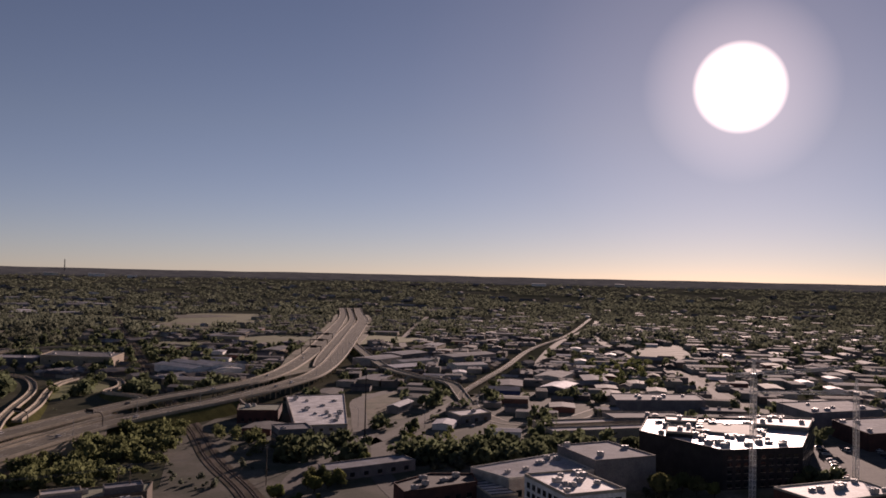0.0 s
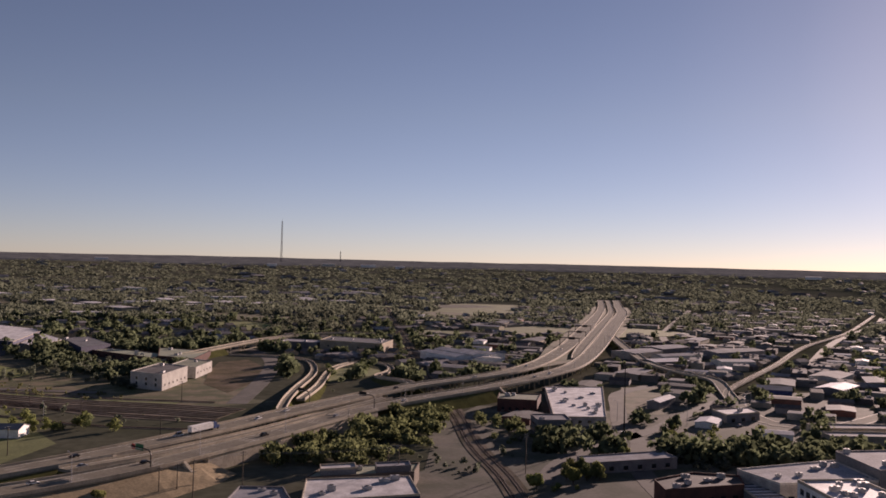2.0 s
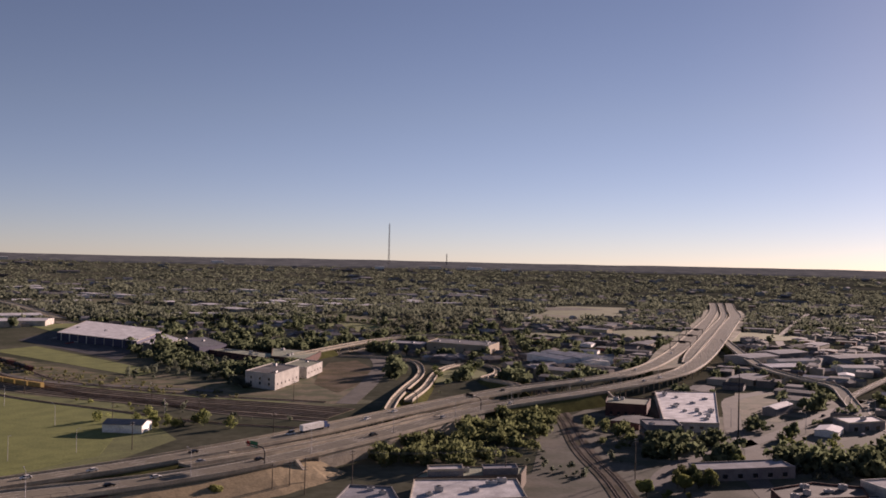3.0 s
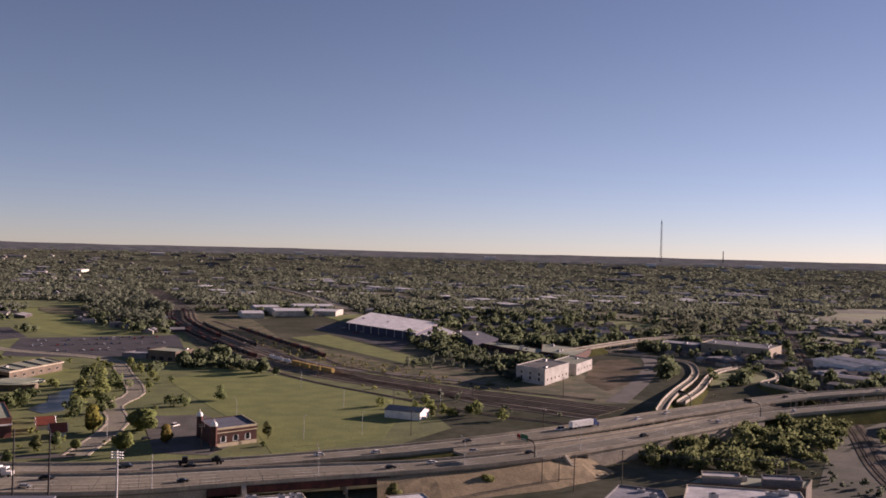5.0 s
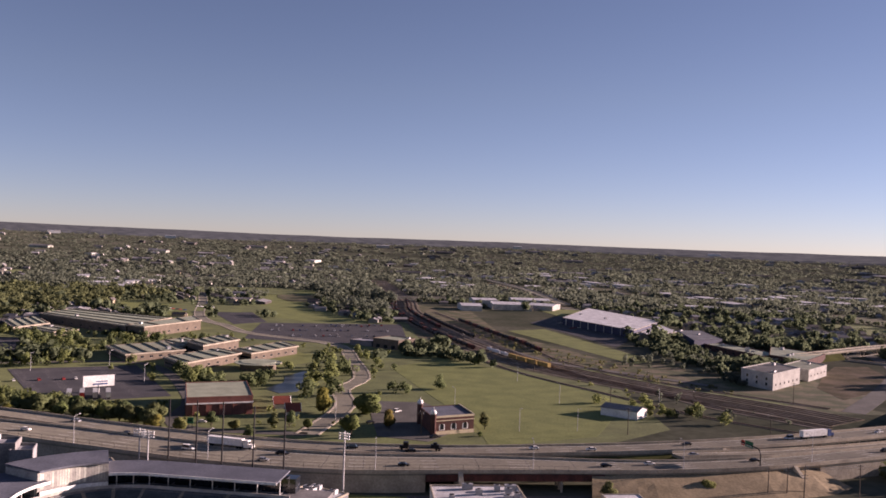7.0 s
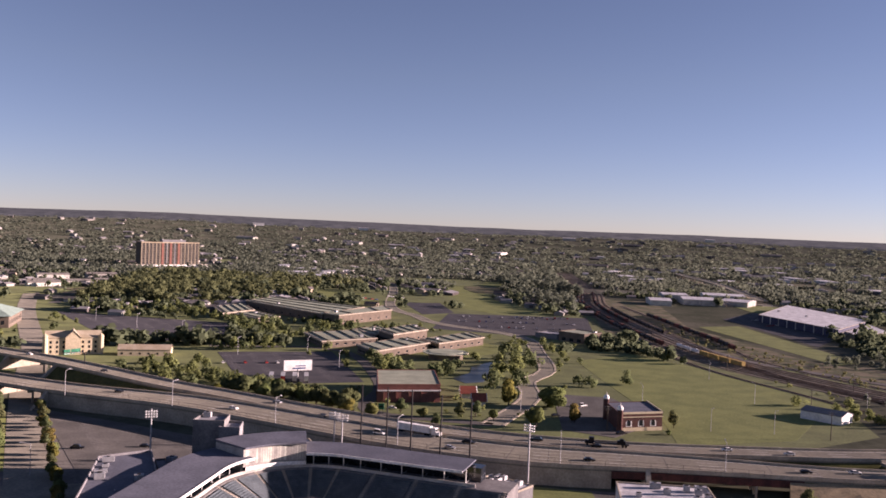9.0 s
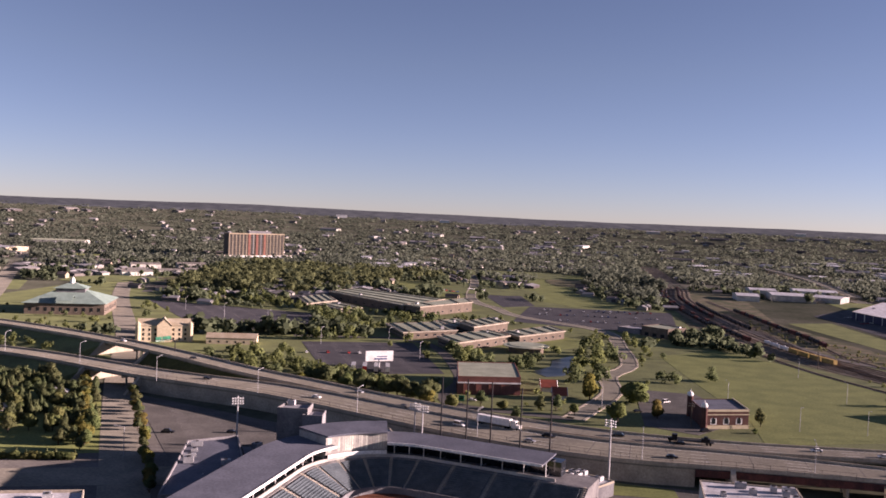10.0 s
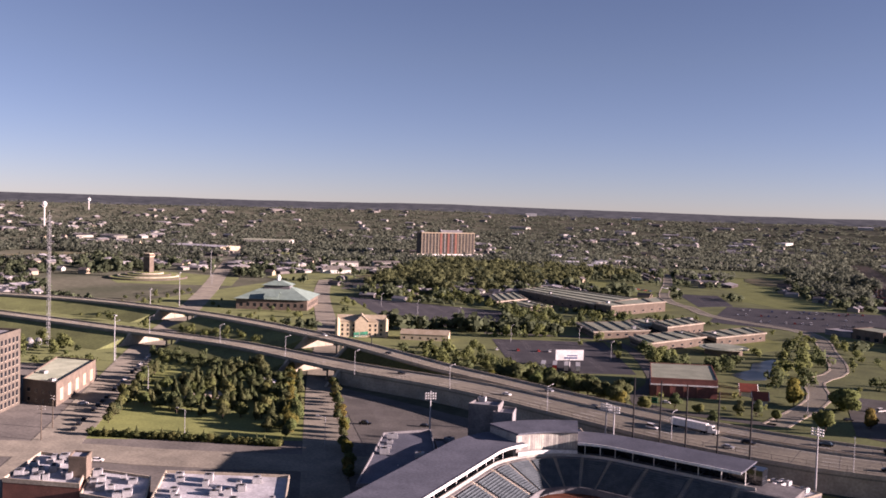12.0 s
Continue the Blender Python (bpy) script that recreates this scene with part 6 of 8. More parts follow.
for x0, y0, dx, dy, n, ang in ((-300, 925, 6.5, 2.6, 16, 110), (-290, 880, 6.5, 2.6, 18, 110), (-250, 960, 6.5, 2.6, 9, 110), (-262, 838, 6.6, 2.6, 13, 110), (-480, 1060, 4, -2, 8, 60), (-465, 1110, 4, -2, 7, 60),
                               (470, 170, 7, 4, 12, 120), (500, 150, 7, 4, 10, 120), (530, 205, 6, -2, 9, 70), (10, 1060, 5, 9, 9, 20), (-5, 1120, 4, 8, 8, 20), (-336, 520, 6, 4, 6, 130)):
    for k in range(n):
        if rng.random() < 0.75:
            park(rng.choice((0, 0, 1, 2, 2, 3, 4, 5)), x0 + dx * k + rng.uniform(-0.4, 0.4), y0 + dy * k, ang + rng.choice((0, 180)))
for k in range(22):                                  # cars along the kerb of the street by the park
    t = k / 21
    if k % 5 != 3:
        park(rng.choice((1, 1, 3, 2, 6, 0)), -343 - 134 * t, 209 + 134 * t, 136)
for x, y, k, a in ((-296, 190, 0, 40), (-383, 238, 0, 46), (-262, 300, 6, 30), (-240, 315, 1, 30), (-98, 466, 1, 40), (-90, 500, 5, 60), (-180, 440, 0, 10), (560, 470, 0, 40), (572, 478, 0, 40), (352, 402, 5, 20), (300, 398, 6, 10),
                   (410, 340, 1, 0), (440, 395, 2, 10), (520, 400, 3, 40), (470, 455, 1, 30), (-60, 441, 6, 40)):
    park(k, x, y, a)
for k in range(4):                                   # parked trailers in a row
    t = thing("trailer", -276 + 6.2 * k, 480 + 3.2 * k, 0.1, 118, "parked box trailer with a dark roof", "trailer", "parked trailers")
    part("box", boxes((-7.5, 7.5, -1.3, 1.3, 1.1, 4.1)), DARKWALL, t)
    part("rear_door", boxes((-7.62, -7.5, -1.28, 1.28, 1.1, 4.1)), RED if k == 1 else SIDING, t, "painted rear door")
    part("lid", boxes((-7.52, 7.52, -1.32, 1.32, 4.1, 4.22)), GALV, t)
    part("undercarriage", boxes((-5.5, -3.2, -1.1, 1.1, 0.0, 1.1), (3.6, 4.0, -0.8, 0.8, 0.0, 1.1)), DARKSTEEL, t)


# ---------------------------------------------------------------- poles, signs, masts, cranes
def lamp_pattern(h=12.0, arm=3.0, label="grey steel street lamp with one arm", name="street_lamp"):
    l = thing(name, 0, 0, 0, 0, label, "street lamp", "highway lamps")
    part("pole", rod(bmesh.new(), (0, 0, -0.2), (0, 0, h), 0.16, 0.09, 8), GALV, l)
    part("arm", rod(bmesh.new(), (0, 0, h - 0.2), (0, arm, h + 0.5), 0.08, 0.06, 6), GALV, l)
    part("lamp_head", boxes((-0.2, 0.2, arm - 0.2, arm + 0.8, h + 0.4, h + 0.62)), GALV, l)
    return l


LAMP = lamp_pattern()
s, made = 300.0, False
while s < 1900:
    p, a = along(SOUTH, s, 0)
    hw = 14.0 if -330 < p.x < -20 else (11.5 if -20 <= p.x < 20 else 8.2)
    q, a = along(SOUTH, s, -hw + 0.9)
    m = pose(q.x, q.y, q.z, 0, 0, a)
    if made:
        copy_thing(LAMP, m)
    else:
        LAMP.matrix_basis, made = m, True
    s += 62
for x, y, a in ((-470, 313, 40), (-670, 479, 20), (-818, 667, 30), (-546, 363, 10), (-300, 232, 120), (-385, 275, 60), (-250, 262, 130), (-60, 520, 30), (0, 560, 30), (-20, 470, 200), (10, 480, 200), (-30, 640, 10), (60, 560, 0), (-118, 470, 80),
                (-350, 560, 0), (-310, 590, 0), (-260, 540, 0), (-560, 660, 0), (-500, 640, 0), (-440, 620, 0), (455, 470, 0), (500, 440, 0), (410, 410, 0), (380, 440, 0)):
    copy_thing(LAMP, pose(x, y, 0, 0, 0, a))


def floodlight(x, y, h, ang, label="tall floodlight mast with a rack of lamps"):
    f = thing("floodlight_mast", x, y, 0, ang, label, "floodlight")
    part("mast", rod(bmesh.new(), (0, 0, -0.3), (0, 0, h), 0.42, 0.24, 10), GALV, f)
    part("rack", boxes(*[(-2.2, 2.2, -0.1, 0.1, h - 3.0 + k, h - 2.85 + k) for k in range(3)]), GALV, f)
    for k in range(3):
        for j in range(5):
            bm = bmesh.new()
            x0 = -1.9 + 0.95 * j
            rod(bm, (x0, -0.15, h - 2.7 + k), (x0, -0.7, h - 2.9 + k), 0.22, 0.38, 10)
            part("lamp", bm, WHITE, f)
    return f


floodlight(-214, 284, 24.5, 40)
floodlight(-186, 230, 12, 60)
floodlight(-79, 330, 25, -10)
floodlight(-160, 330, 21, 10)
floodlight(-157, 331, 20, 200)
for x, y, h in ((-149.5, 333, 32), (-138.5, 333.5, 32), (-128, 333.5, 32), (-115, 332, 31.5), (-102.5, 331, 31.5)):
    n = thing("net_pole", x, y, 0, 0, "tall dark steel pole of the safety net", "pole", "net poles")
    part("pole", rod(bmesh.new(), (0, 0, -0.3), (0, 0, h), 0.38, 0.26, 8), DARKSTEEL, n)
    part("cap", rod(bmesh.new(), (0, 0, h), (0, 0, h + 0.3), 0.25, 0.25, 8), DARKSTEEL, n)


def utility(x, y, h, ang, mat=WOODPOLE, arms=2):
    u = thing("utility_pole", x, y, 0, ang, "weathered utility pole with cross arms", "utility pole", "utility poles")
    part("pole", rod(bmesh.new(), (0, 0, -0.3), (0, 0, h), 0.26, 0.16, 8), mat, u)
    for k in range(arms):
        part("cross_arm", boxes((-1.5, 1.5, -0.08, 0.08, h - 0.6 - 1.1 * k, h - 0.45 - 1.1 * k)), mat, u)
        for j in (-1.3, -0.5, 0.5, 1.3):
            part("insulator", rod(bmesh.new(), (j, 0, h - 0.45 - 1.1 * k), (j, 0, h - 0.15 - 1.1 * k), 0.07, 0.05, 6), WHITE, u)
    return u


for x, y, h, a in ((113, 357, 19.5, 20), (180, 350, 18, 20), (245, 347, 18.7, 20), (186, 372, 12, 30), (84, 375, 12, 20), (92, 378, 12, 20), (100, 383, 12, 20), (96, 368, 12, 20), (-68, 447, 12, 0), (30, 545, 14, 30), (36, 480, 14, 0),
                   (80, 560, 14, 0), (150, 610, 14, 0), (112, 500, 12, 0), (-338, 192, 14, 40), (-352, 205, 14, 0), (620, 480, 14, 0), (680, 420, 14, 0), (500, 520, 14, 0), (-20, 690, 12, 0), (60, 640, 12, 0), (-90, 830, 12, 0)):
    utility(x, y, h, a)


def wire(a, b, sag, r=0.035):
    bm = bmesh.new()
    last = None
    for k in range(9):
        t = k / 8
        p = Vector(a).lerp(Vector(b), t) - Vector((0, 0, sag * 4 * t * (1 - t)))
        if last:
            rod(bm, last, p, r, r, 4)
        last = p
    return tagged(part("power_line", bm, GALV), "thin sagging power line between poles", "power line", "power lines")


for o in (-1.3, 1.3):
    wire((113, 357 + o, 19), (84, 375 + o, 11.6), 0.8, 0.03)
    wire((113, 357 + o, 19), (100, 383 + o, 11.6), 0.8, 0.03)
    wire((113, 357 + o, 19), (180, 350 + o, 17.6), 1.4, 0.025)
    wire((180, 350 + o, 17.6), (245, 347 + o, 18.2), 1.4, 0.025)
mast = thing("lattice_mast", 356, 406, 0, 0, "tall slim dark steel mast at the junction", "mast")
part("shaft", rod(bmesh.new(), (0, 0, -0.3), (0, 0, 40), 0.45, 0.2, 8), DARKSTEEL, mast)
for k in range(3):
    part("cross_arm", boxes((-2.2 + 0.3 * k, 2.2 - 0.3 * k, -0.1, 0.1, 33 + 2.4 * k, 33.25 + 2.4 * k)), DARKSTEEL, mast)


def lattice(bm, a, b, w, bay, r=0.12, top=None):
    """A square lattice beam from a to b."""
    a, b = Vector(a), Vector(b)
    d = b - a
    q = d.to_track_quat("Z", "Y")
    n = max(1, int(d.length / bay))
    top = w if top is None else top
    def corner(k, j):
        s = (w + (top - w) * k / n) / 2
        return a + d * (k / n) + q @ Vector(((-s, s, s, -s)[j], (-s, -s, s, s)[j], 0))
    for k in range(n):
        for j in range(4):
            rod(bm, corner(k, j), corner(k + 1, j), r, r, 4)
            rod(bm, corner(k, j), corner(k + 1, (j + 1) % 4), r * 0.7, r * 0.7, 4)
            rod(bm, corner(k + 1, j), corner(k + 1, (j + 1) % 4), r * 0.7, r * 0.7, 4)
    return bm


def crane(x, y, h, ang, jib, tail, label):
    c = thing("tower_crane", x, y, 0, ang, label, "tower crane", "tower cranes")
    part("mast", lattice(bmesh.new(), (0, 0, -0.3), (0, 0, h), 2.0, 2.2, 0.16), WHITE, c)
    part("jib", lattice(bmesh.new(), (2, 0, h + 1.2), (jib, 0, h + 2.0), 1.6, 2.2, 0.11, 1.1), WHITE, c)
    part("counter_jib", lattice(bmesh.new(), (-2, 0, h + 1.2), (-tail, 0, h + 1.2), 1.5, 2.0, 0.12), WHITE, c)
    part("counterweight", boxes((-tail - 0.5, -tail + 3, -1.0, 1.0, h - 1.6, h + 1.4)), CONCRETE, c)
    part("slewing_ring", rod(bmesh.new(), (0, 0, h), (0, 0, h + 1.6), 1.5, 1.5, 14), GALV, c)
    part("head", lattice(bmesh.new(), (0, 0, h + 1.5), (0, 0, h + 7.5), 1.6, 1.5, 0.13, 0.5), WHITE, c)
    part("cab", boxes((0.8, 2.6, -2.6, -1.0, h - 0.6, h + 1.6)), WINDOW, c)
    for p in ((jib * 0.65, 0, h + 2.6), (-tail + 1, 0, h + 2.0)):
        part("tie", rod(bmesh.new(), (0, 0, h + 7.4), p, 0.08, 0.08, 5), GALV, c)
    part("hoist_rope", rod(bmesh.new(), (jib * 0.7, 0, h + 1), (jib * 0.7, 0, h - 12), 0.05, 0.05, 4), DARKSTEEL, c)
    return c


crane(394, 184, 55, -16, 62, 16, "white lattice tower crane over the building site")
crane(459, 162, 44, 150, 60, 15, "second white lattice tower crane further back")

radio = thing("radio_mast", 1440, 4051, 55, 0, "tall thin red and white radio mast on the horizon", "radio mast")
part("lattice", lattice(bmesh.new(), (0, 0, 0), (0, 0, 212), 8, 12, 0.45, 3.5), GREYWALL, radio)
part("antenna", rod(bmesh.new(), (0, 0, 211), (0, 0, 222), 0.9, 0.5, 6), GREYWALL, radio)
radio2 = thing("radio_mast", 1760, 4100, 60, 0, "short far radio mast on the horizon", "radio mast")
part("lattice", lattice(bmesh.new(), (0, 0, 0), (0, 0, 75), 4, 8, 0.5, 2), GREYWALL, radio2)
for x, y, z, top, r in ((-2260, 1287, 0, 72, 6.5), (-2967, 1858, 20, 62, 6.5)):
    w = thing("water_tower", x, y, z, 0, "white ball-topped water tower on the hills", "water tower", "water towers")
    part("stem", rod(bmesh.new(), (0, 0, -0.5), (0, 0, top), 2.2, 1.6, 10), WHITE, w)
    bm = bmesh.new()
    bmesh.ops.create_uvsphere(bm, u_segments=16, v_segments=10, radius=r, matrix=Matrix.Translation((0, 0, top)))
    part("tank", bm, WHITE, w)


def gantry(x, y, z, ang, width, boards):
    """A sign arm over the road, with plain boards."""
    g = thing("sign_gantry", x, y, z, ang, "dark curved sign gantry over the highway", "road sign")
    bm = bmesh.new()
    pts = [(0, 0, -0.2), (0, 0, 5.5), (0, 0.6, 6.9), (0, 2.0, 7.6), (0, width, 8.0)]
    for a, b in zip(pts, pts[1:]):
        rod(bm, a, b, 0.28, 0.28, 8)
    part("arm", bm, DARKSTEEL, g)
    for y0, w, h, m in boards:
        part("board", boxes((-0.1, 0.1, y0, y0 + w, 6.8, 6.8 + h)), m, g)
        part("legend_bar", boxes((-0.14, 0.14, y0 + 0.4, y0 + w - 0.4, 7.3, 7.5)), PAINT, g)
    return g


gantry(84, 391, 8, 27, 13, ((5, 5, 2.6, SIGNGREEN), (10.5, 2, 2.2, RED)))
gantry(238, 497, 8, 32, 12, ((6, 5, 2.5, DARKSTEEL),))
gantry(208, 527, 8, 32, 10, ((4, 5, 2.5, DARKSTEEL),))
gantry(-372, 430, 8, 165, 14, ((3, 6, 3.0, SIGNGREEN), (9.5, 4, 3.0, SIGNGREEN), (3, 5, 1.0, YELLOW)))
for s in (1780, 1905, 2040):                         # portal gantries over the freeway
    p, a = along(NORTH, s, 0)
    g = thing("sign_portal", p.x, p.y, p.z, a, "dark steel portal gantry across the freeway", "road sign", "freeway portals")
    for y in (-11, 11):
        part("post", rod(bmesh.new(), (0, y, -1.5), (0, y, 7.5), 0.45, 0.4, 8), DARKSTEEL, g)
    part("beam", rod(bmesh.new(), (0, -11, 7.4), (0, 11, 7.4), 0.5, 0.5, 8), DARKSTEEL, g)
    part("board", boxes((-0.2, 0.2, -6, 1, 5.6, 8.6)), DARKSTEEL, g)
bb = thing("billboard", -269, 500, 0, 135, "large white billboard with blurred dark print on a post", "billboard")
part("post", rod(bmesh.new(), (0, 0, -0.3), (0, 0, 5), 0.5, 0.5, 10), GALV, bb)
part("panel", boxes((-0.3, 0.3, -9, 9, 4, 10.5)), WHITE, bb)
part("print_bar", boxes((-0.36, -0.3, -5, 3.5, 5.0, 5.9), (-0.36, -0.3, -5, 1.5, 6.6, 7.2)), BLUEP, bb)
part("catwalk", boxes((-1.3, -0.3, -7, 7, 3.7, 3.9)), DARKSTEEL, bb)
for x, y, a, w, h, m, lab in ((-80, 376, 30, 8, 4.5, WHITE, "white roadside board with blurred print"), (-218, 330, 10, 3, 3, SIGNGREEN, "small green roadside sign"), (-100, 325, 20, 4, 4, WHITE, "white notice board beside the ballpark"),
                              (-180, 425, 10, 3, 3, SIGNGREEN, "small teal roadside sign")):
    s_ = thing("sign_board", x, y, 0, a, lab, "sign")
    part("leg", boxes((-w / 3 - 0.1, -w / 3 + 0.1, -0.1, 0.1, -0.3, 3), (w / 3 - 0.1, w / 3 + 0.1, -0.1, 0.1, -0.3, 3)), DARKSTEEL, s_)
    part("panel", boxes((-w / 2, w / 2, -0.12, 0.12, 2.6, 2.6 + h)), m, s_)
    part("print_bar", boxes((-w / 3, w / 3, -0.16, -0.12, 2.6 + h * 0.4, 2.6 + h * 0.6)), DARKSTEEL, s_)

# tan earth bank, girders and fence below the highway
bank = [(12, 352), (30, 348), (60, 352), (96, 372), (112, 398), (104, 410), (84, 392), (40, 374), (14, 364)]
bm = bmesh.new()
top = [(14, 362, 6.7), (38, 371, 6.7), (84, 390, 6.7), (104, 404, 6.7), (112, 409, 5)]
low = [(14, 348, 0), (40, 352, 0), (88, 370, 0), (112, 386, 0), (124, 400, 0)]
tv, lv = ([bm.verts.new(p) for p in pts] for pts in (top, low))
for k in range(4):
    bm.faces.new((lv[k], lv[k + 1], tv[k + 1], tv[k]))
bmesh.ops.subdivide_edges(bm, edges=bm.edges[:], cuts=6, use_grid_fill=True)
for v in bm.verts:
    v.co += Vector((0, 0, 0.22 * noise.noise(v.co * 0.25)))
tagged(part("earth_bank", bm, EARTH), "bare tan earth bank below the highway", "bank", kind="structure")
gird = thing("girder_bridge", 0, 0, 0, 0, "rust-red steel girder on pale piers below the carriageway", "bridge")
edge = [(Vector((p[0], p[1], 0)), q, p[3]) for p, q in zip(SOUTH, across([Vector((p[0], p[1], 0)) for p in SOUTH])) if -66 < p[0] < 22]
line = [p - q * (w + 0.55) for p, q, w in edge]
part("girder", band(bmesh.new(), line, [(0.28, 4.5), (0.28, 6.9), (-0.28, 6.9), (-0.28, 4.5)]), RUST, gird)
for z in (4.4, 6.9):
    part("flange", band(bmesh.new(), line, [(0.5, z), (0.5, z + 0.16), (-0.5, z + 0.16), (-0.5, z)]), RUST, gird)
for a, b in zip(line, line[1:]):
    for t in np.arange(0, 1, 2.2 / (b - a).length):
        p = a.lerp(b, float(t))
        d = (b - a).normalized()
        ob = part("stiffener", boxes((-0.1, 0.1, -0.42, 0.0, 4.56, 6.9)), RUST, gird)
        ob.matrix_basis = pose(p.x, p.y, 0, 0, 0, math.degrees(math.atan2(d.y, d.x)))
for k in (1, len(line) - 2):
    part("pier", rod(bmesh.new(), line[k] + Vector((0, 0.2, -0.3)), line[k] + Vector((0, 0.2, 4.45)), 0.45, 0.45, 10), CONCRETE, gird, "pale round pier")
fence = thing("fence", 0, 0, 0, 0, "thin chain-link fence on the highway wall", "fence")
for z in (1.7, 2.95):
    bm = bmesh.new()
    for k in range(65):
        rod(bm, along(SOUTH, 420 + k * 6, -13.2)[0] + Vector((0, 0, z)), along(SOUTH, 426 + k * 6, -13.2)[0] + Vector((0, 0, z)), 0.04, 0.04, 4)
    part("rail", bm, DARKSTEEL, fence)
for k in range(66):
    p, a = along(SOUTH, 420 + k * 6, -13.2)
    part("post", rod(bmesh.new(), p + Vector((0, 0, 0.8)), p + Vector((0, 0, 3.0)), 0.06, 0.06, 5), DARKSTEEL, fence)

# ---------------------------------------------------------------- trees of the park, the streets and the campus
row((-331, 209), (-262, 250), 42, ("bush",), 0.95, 0.5)
row((-329, 212), (-262, 252), 22, ("slim", "slim", "bush"), 0.36, 0.6)
row((-476, 341), (-376, 346), 26, ("dark2", "slim", "dark2"), 0.95, 1.2)
row((-458, 334), (-372, 340), 18, ("dark2", "slim"), 0.72, 2.0)
row((-598, 507), (-496, 502), 16, ("oak2", "bush", "dark2", "bush"), 0.62, 2.5)
row((-545, 422), (-460, 424), 15, ("dark2", "oak2", "bush"), 0.7, 3.0)
grove([(-374, 254), (-338, 256), (-304, 264), (-274, 258), (-282, 282), (-355, 358), (-386, 356), (-398, 330), (-392, 306), (-384, 284)], 120, ("slim", "dark2", "dark2", "oak2", "dark2", "slim"), 0.74, 3.4)
grove([(-350, 232), (-368, 252), (-386, 264), (-398, 280), (-424, 318), (-465, 342), (-455, 330), (-400, 272)], 26, ("dark2", "oak2", "slim"), 0.7, 4)
row((-341, 224), (-470, 350), 26, ("oak2", "dark2", "dark2", "slim"), 0.58, 1.6)
row((-274, 266), (-378, 366), 24, ("oak2", "gold", "dark2"), 0.66, 1.3)
row((-268, 258), (-366, 352), 16, ("dark2", "gold", "bush"), 0.5, 1.3)
row((-209, 232), (-334, 356), 24, ("dark2", "gold", "oak2", "bush"), 0.6, 1.0)
pv = thing("park_shelter", -351, 323, 0, 30, "small white park shelter with a grey roof", "shelter")
part("wall", boxes((-4, 4, -2.5, 2.5, -0.3, 3.6)), WHITE, pv)
part("roof", hip(bmesh.new(), -4.8, 4.8, -3.3, 3.3, 3.6, 5.6, 3), ROOFGREY, pv)
patch("park_plaza", [(-362, 279), (-345, 291), (-363, 302), (-371, 289)], CONCRETE, 0.16, "pale paved plaza in the park", "plaza", False)
for x, y, s in ((-541, 298, 3.2), (-543, 305, 2.8)):
    d = thing("satellite_dish", x, y, 0, 200, "white satellite dish on a short mount", "satellite dish", "satellite dishes")
    part("mount", rod(bmesh.new(), (0, 0, -0.3), (0, 0, s), 0.35, 0.3, 8), GALV, d)
    bm = bmesh.new()
    rings = [[bm.verts.new((r * s * math.cos(k * math.tau / 16), -0.55 * r * r * s, s * 1.5 + r * s * math.sin(k * math.tau / 16))) for k in range(16)] for r in (0.08, 0.4, 0.75, 1.0)]
    for a, b in zip(rings, rings[1:]):
        for k in range(16):
            bm.faces.new((a[k], a[(k + 1) % 16], b[(k + 1) % 16], b[k]))
    bm.faces.new(rings[0])
    bmesh.ops.solidify(bm, geom=bm.faces[:], thickness=0.12)
    part("dish", bm, WHITE, d)
for x, y, h in ((-473, 314, 27), (-643, 460, 21), (-678, 516, 30), (-914, 743, 32)):
    q = thing("light_mast", x, y, 0, 0, "tall slim grey light mast", "light mast", "tall light masts")
    part("mast", rod(bmesh.new(), (0, 0, -0.3), (0, 0, h), 0.4, 0.2, 8), GALV, q)
    part("head", boxes((-1.4, 1.4, -0.5, 0.5, h, h + 0.5)), GALV, q)
grove([(-560, 330), (-440, 300), (-430, 285), (-520, 262), (-600, 290)], 34, ("oak2", "dark2", "oak", "bush"), 0.8, 5)
grove([(-680, 415), (-560, 400), (-540, 425), (-650, 440)], 9, ("oak2", "dark2", "gold", "bush"), 0.75, 5)
grove([(-548, 412), (-450, 415), (-440, 430), (-530, 436)], 26, ("oak2", "dark2", "bush"), 0.6, 5)
grove([(-400, 470), (-300, 428), (-150, 398), (-130, 408), (-230, 440), (-290, 470), (-370, 500)], 58, ("oak2", "dark2", "dark", "oak2", "bush", "dark2", "gold"), 0.8, 5)
grove([(-420, 590), (-350, 560), (-330, 640), (-350, 700), (-420, 690), (-455, 735), (-460, 700)], 52, ("oak", "oak2", "dark", "gold"), 0.85, 6)
grove([(-310, 615), (-290, 600), (-250, 560), (-225, 510), (-215, 560), (-245, 610)], 26, ("dark", "oak2", "gold", "dark2"), 0.85, 5)
grove([(-215, 600), (-185, 545), (-150, 540), (-120, 520), (-128, 590), (-150, 660), (-195, 690)], 15, ("dark", "oak", "oak2", "dark"), 1.2, 9)
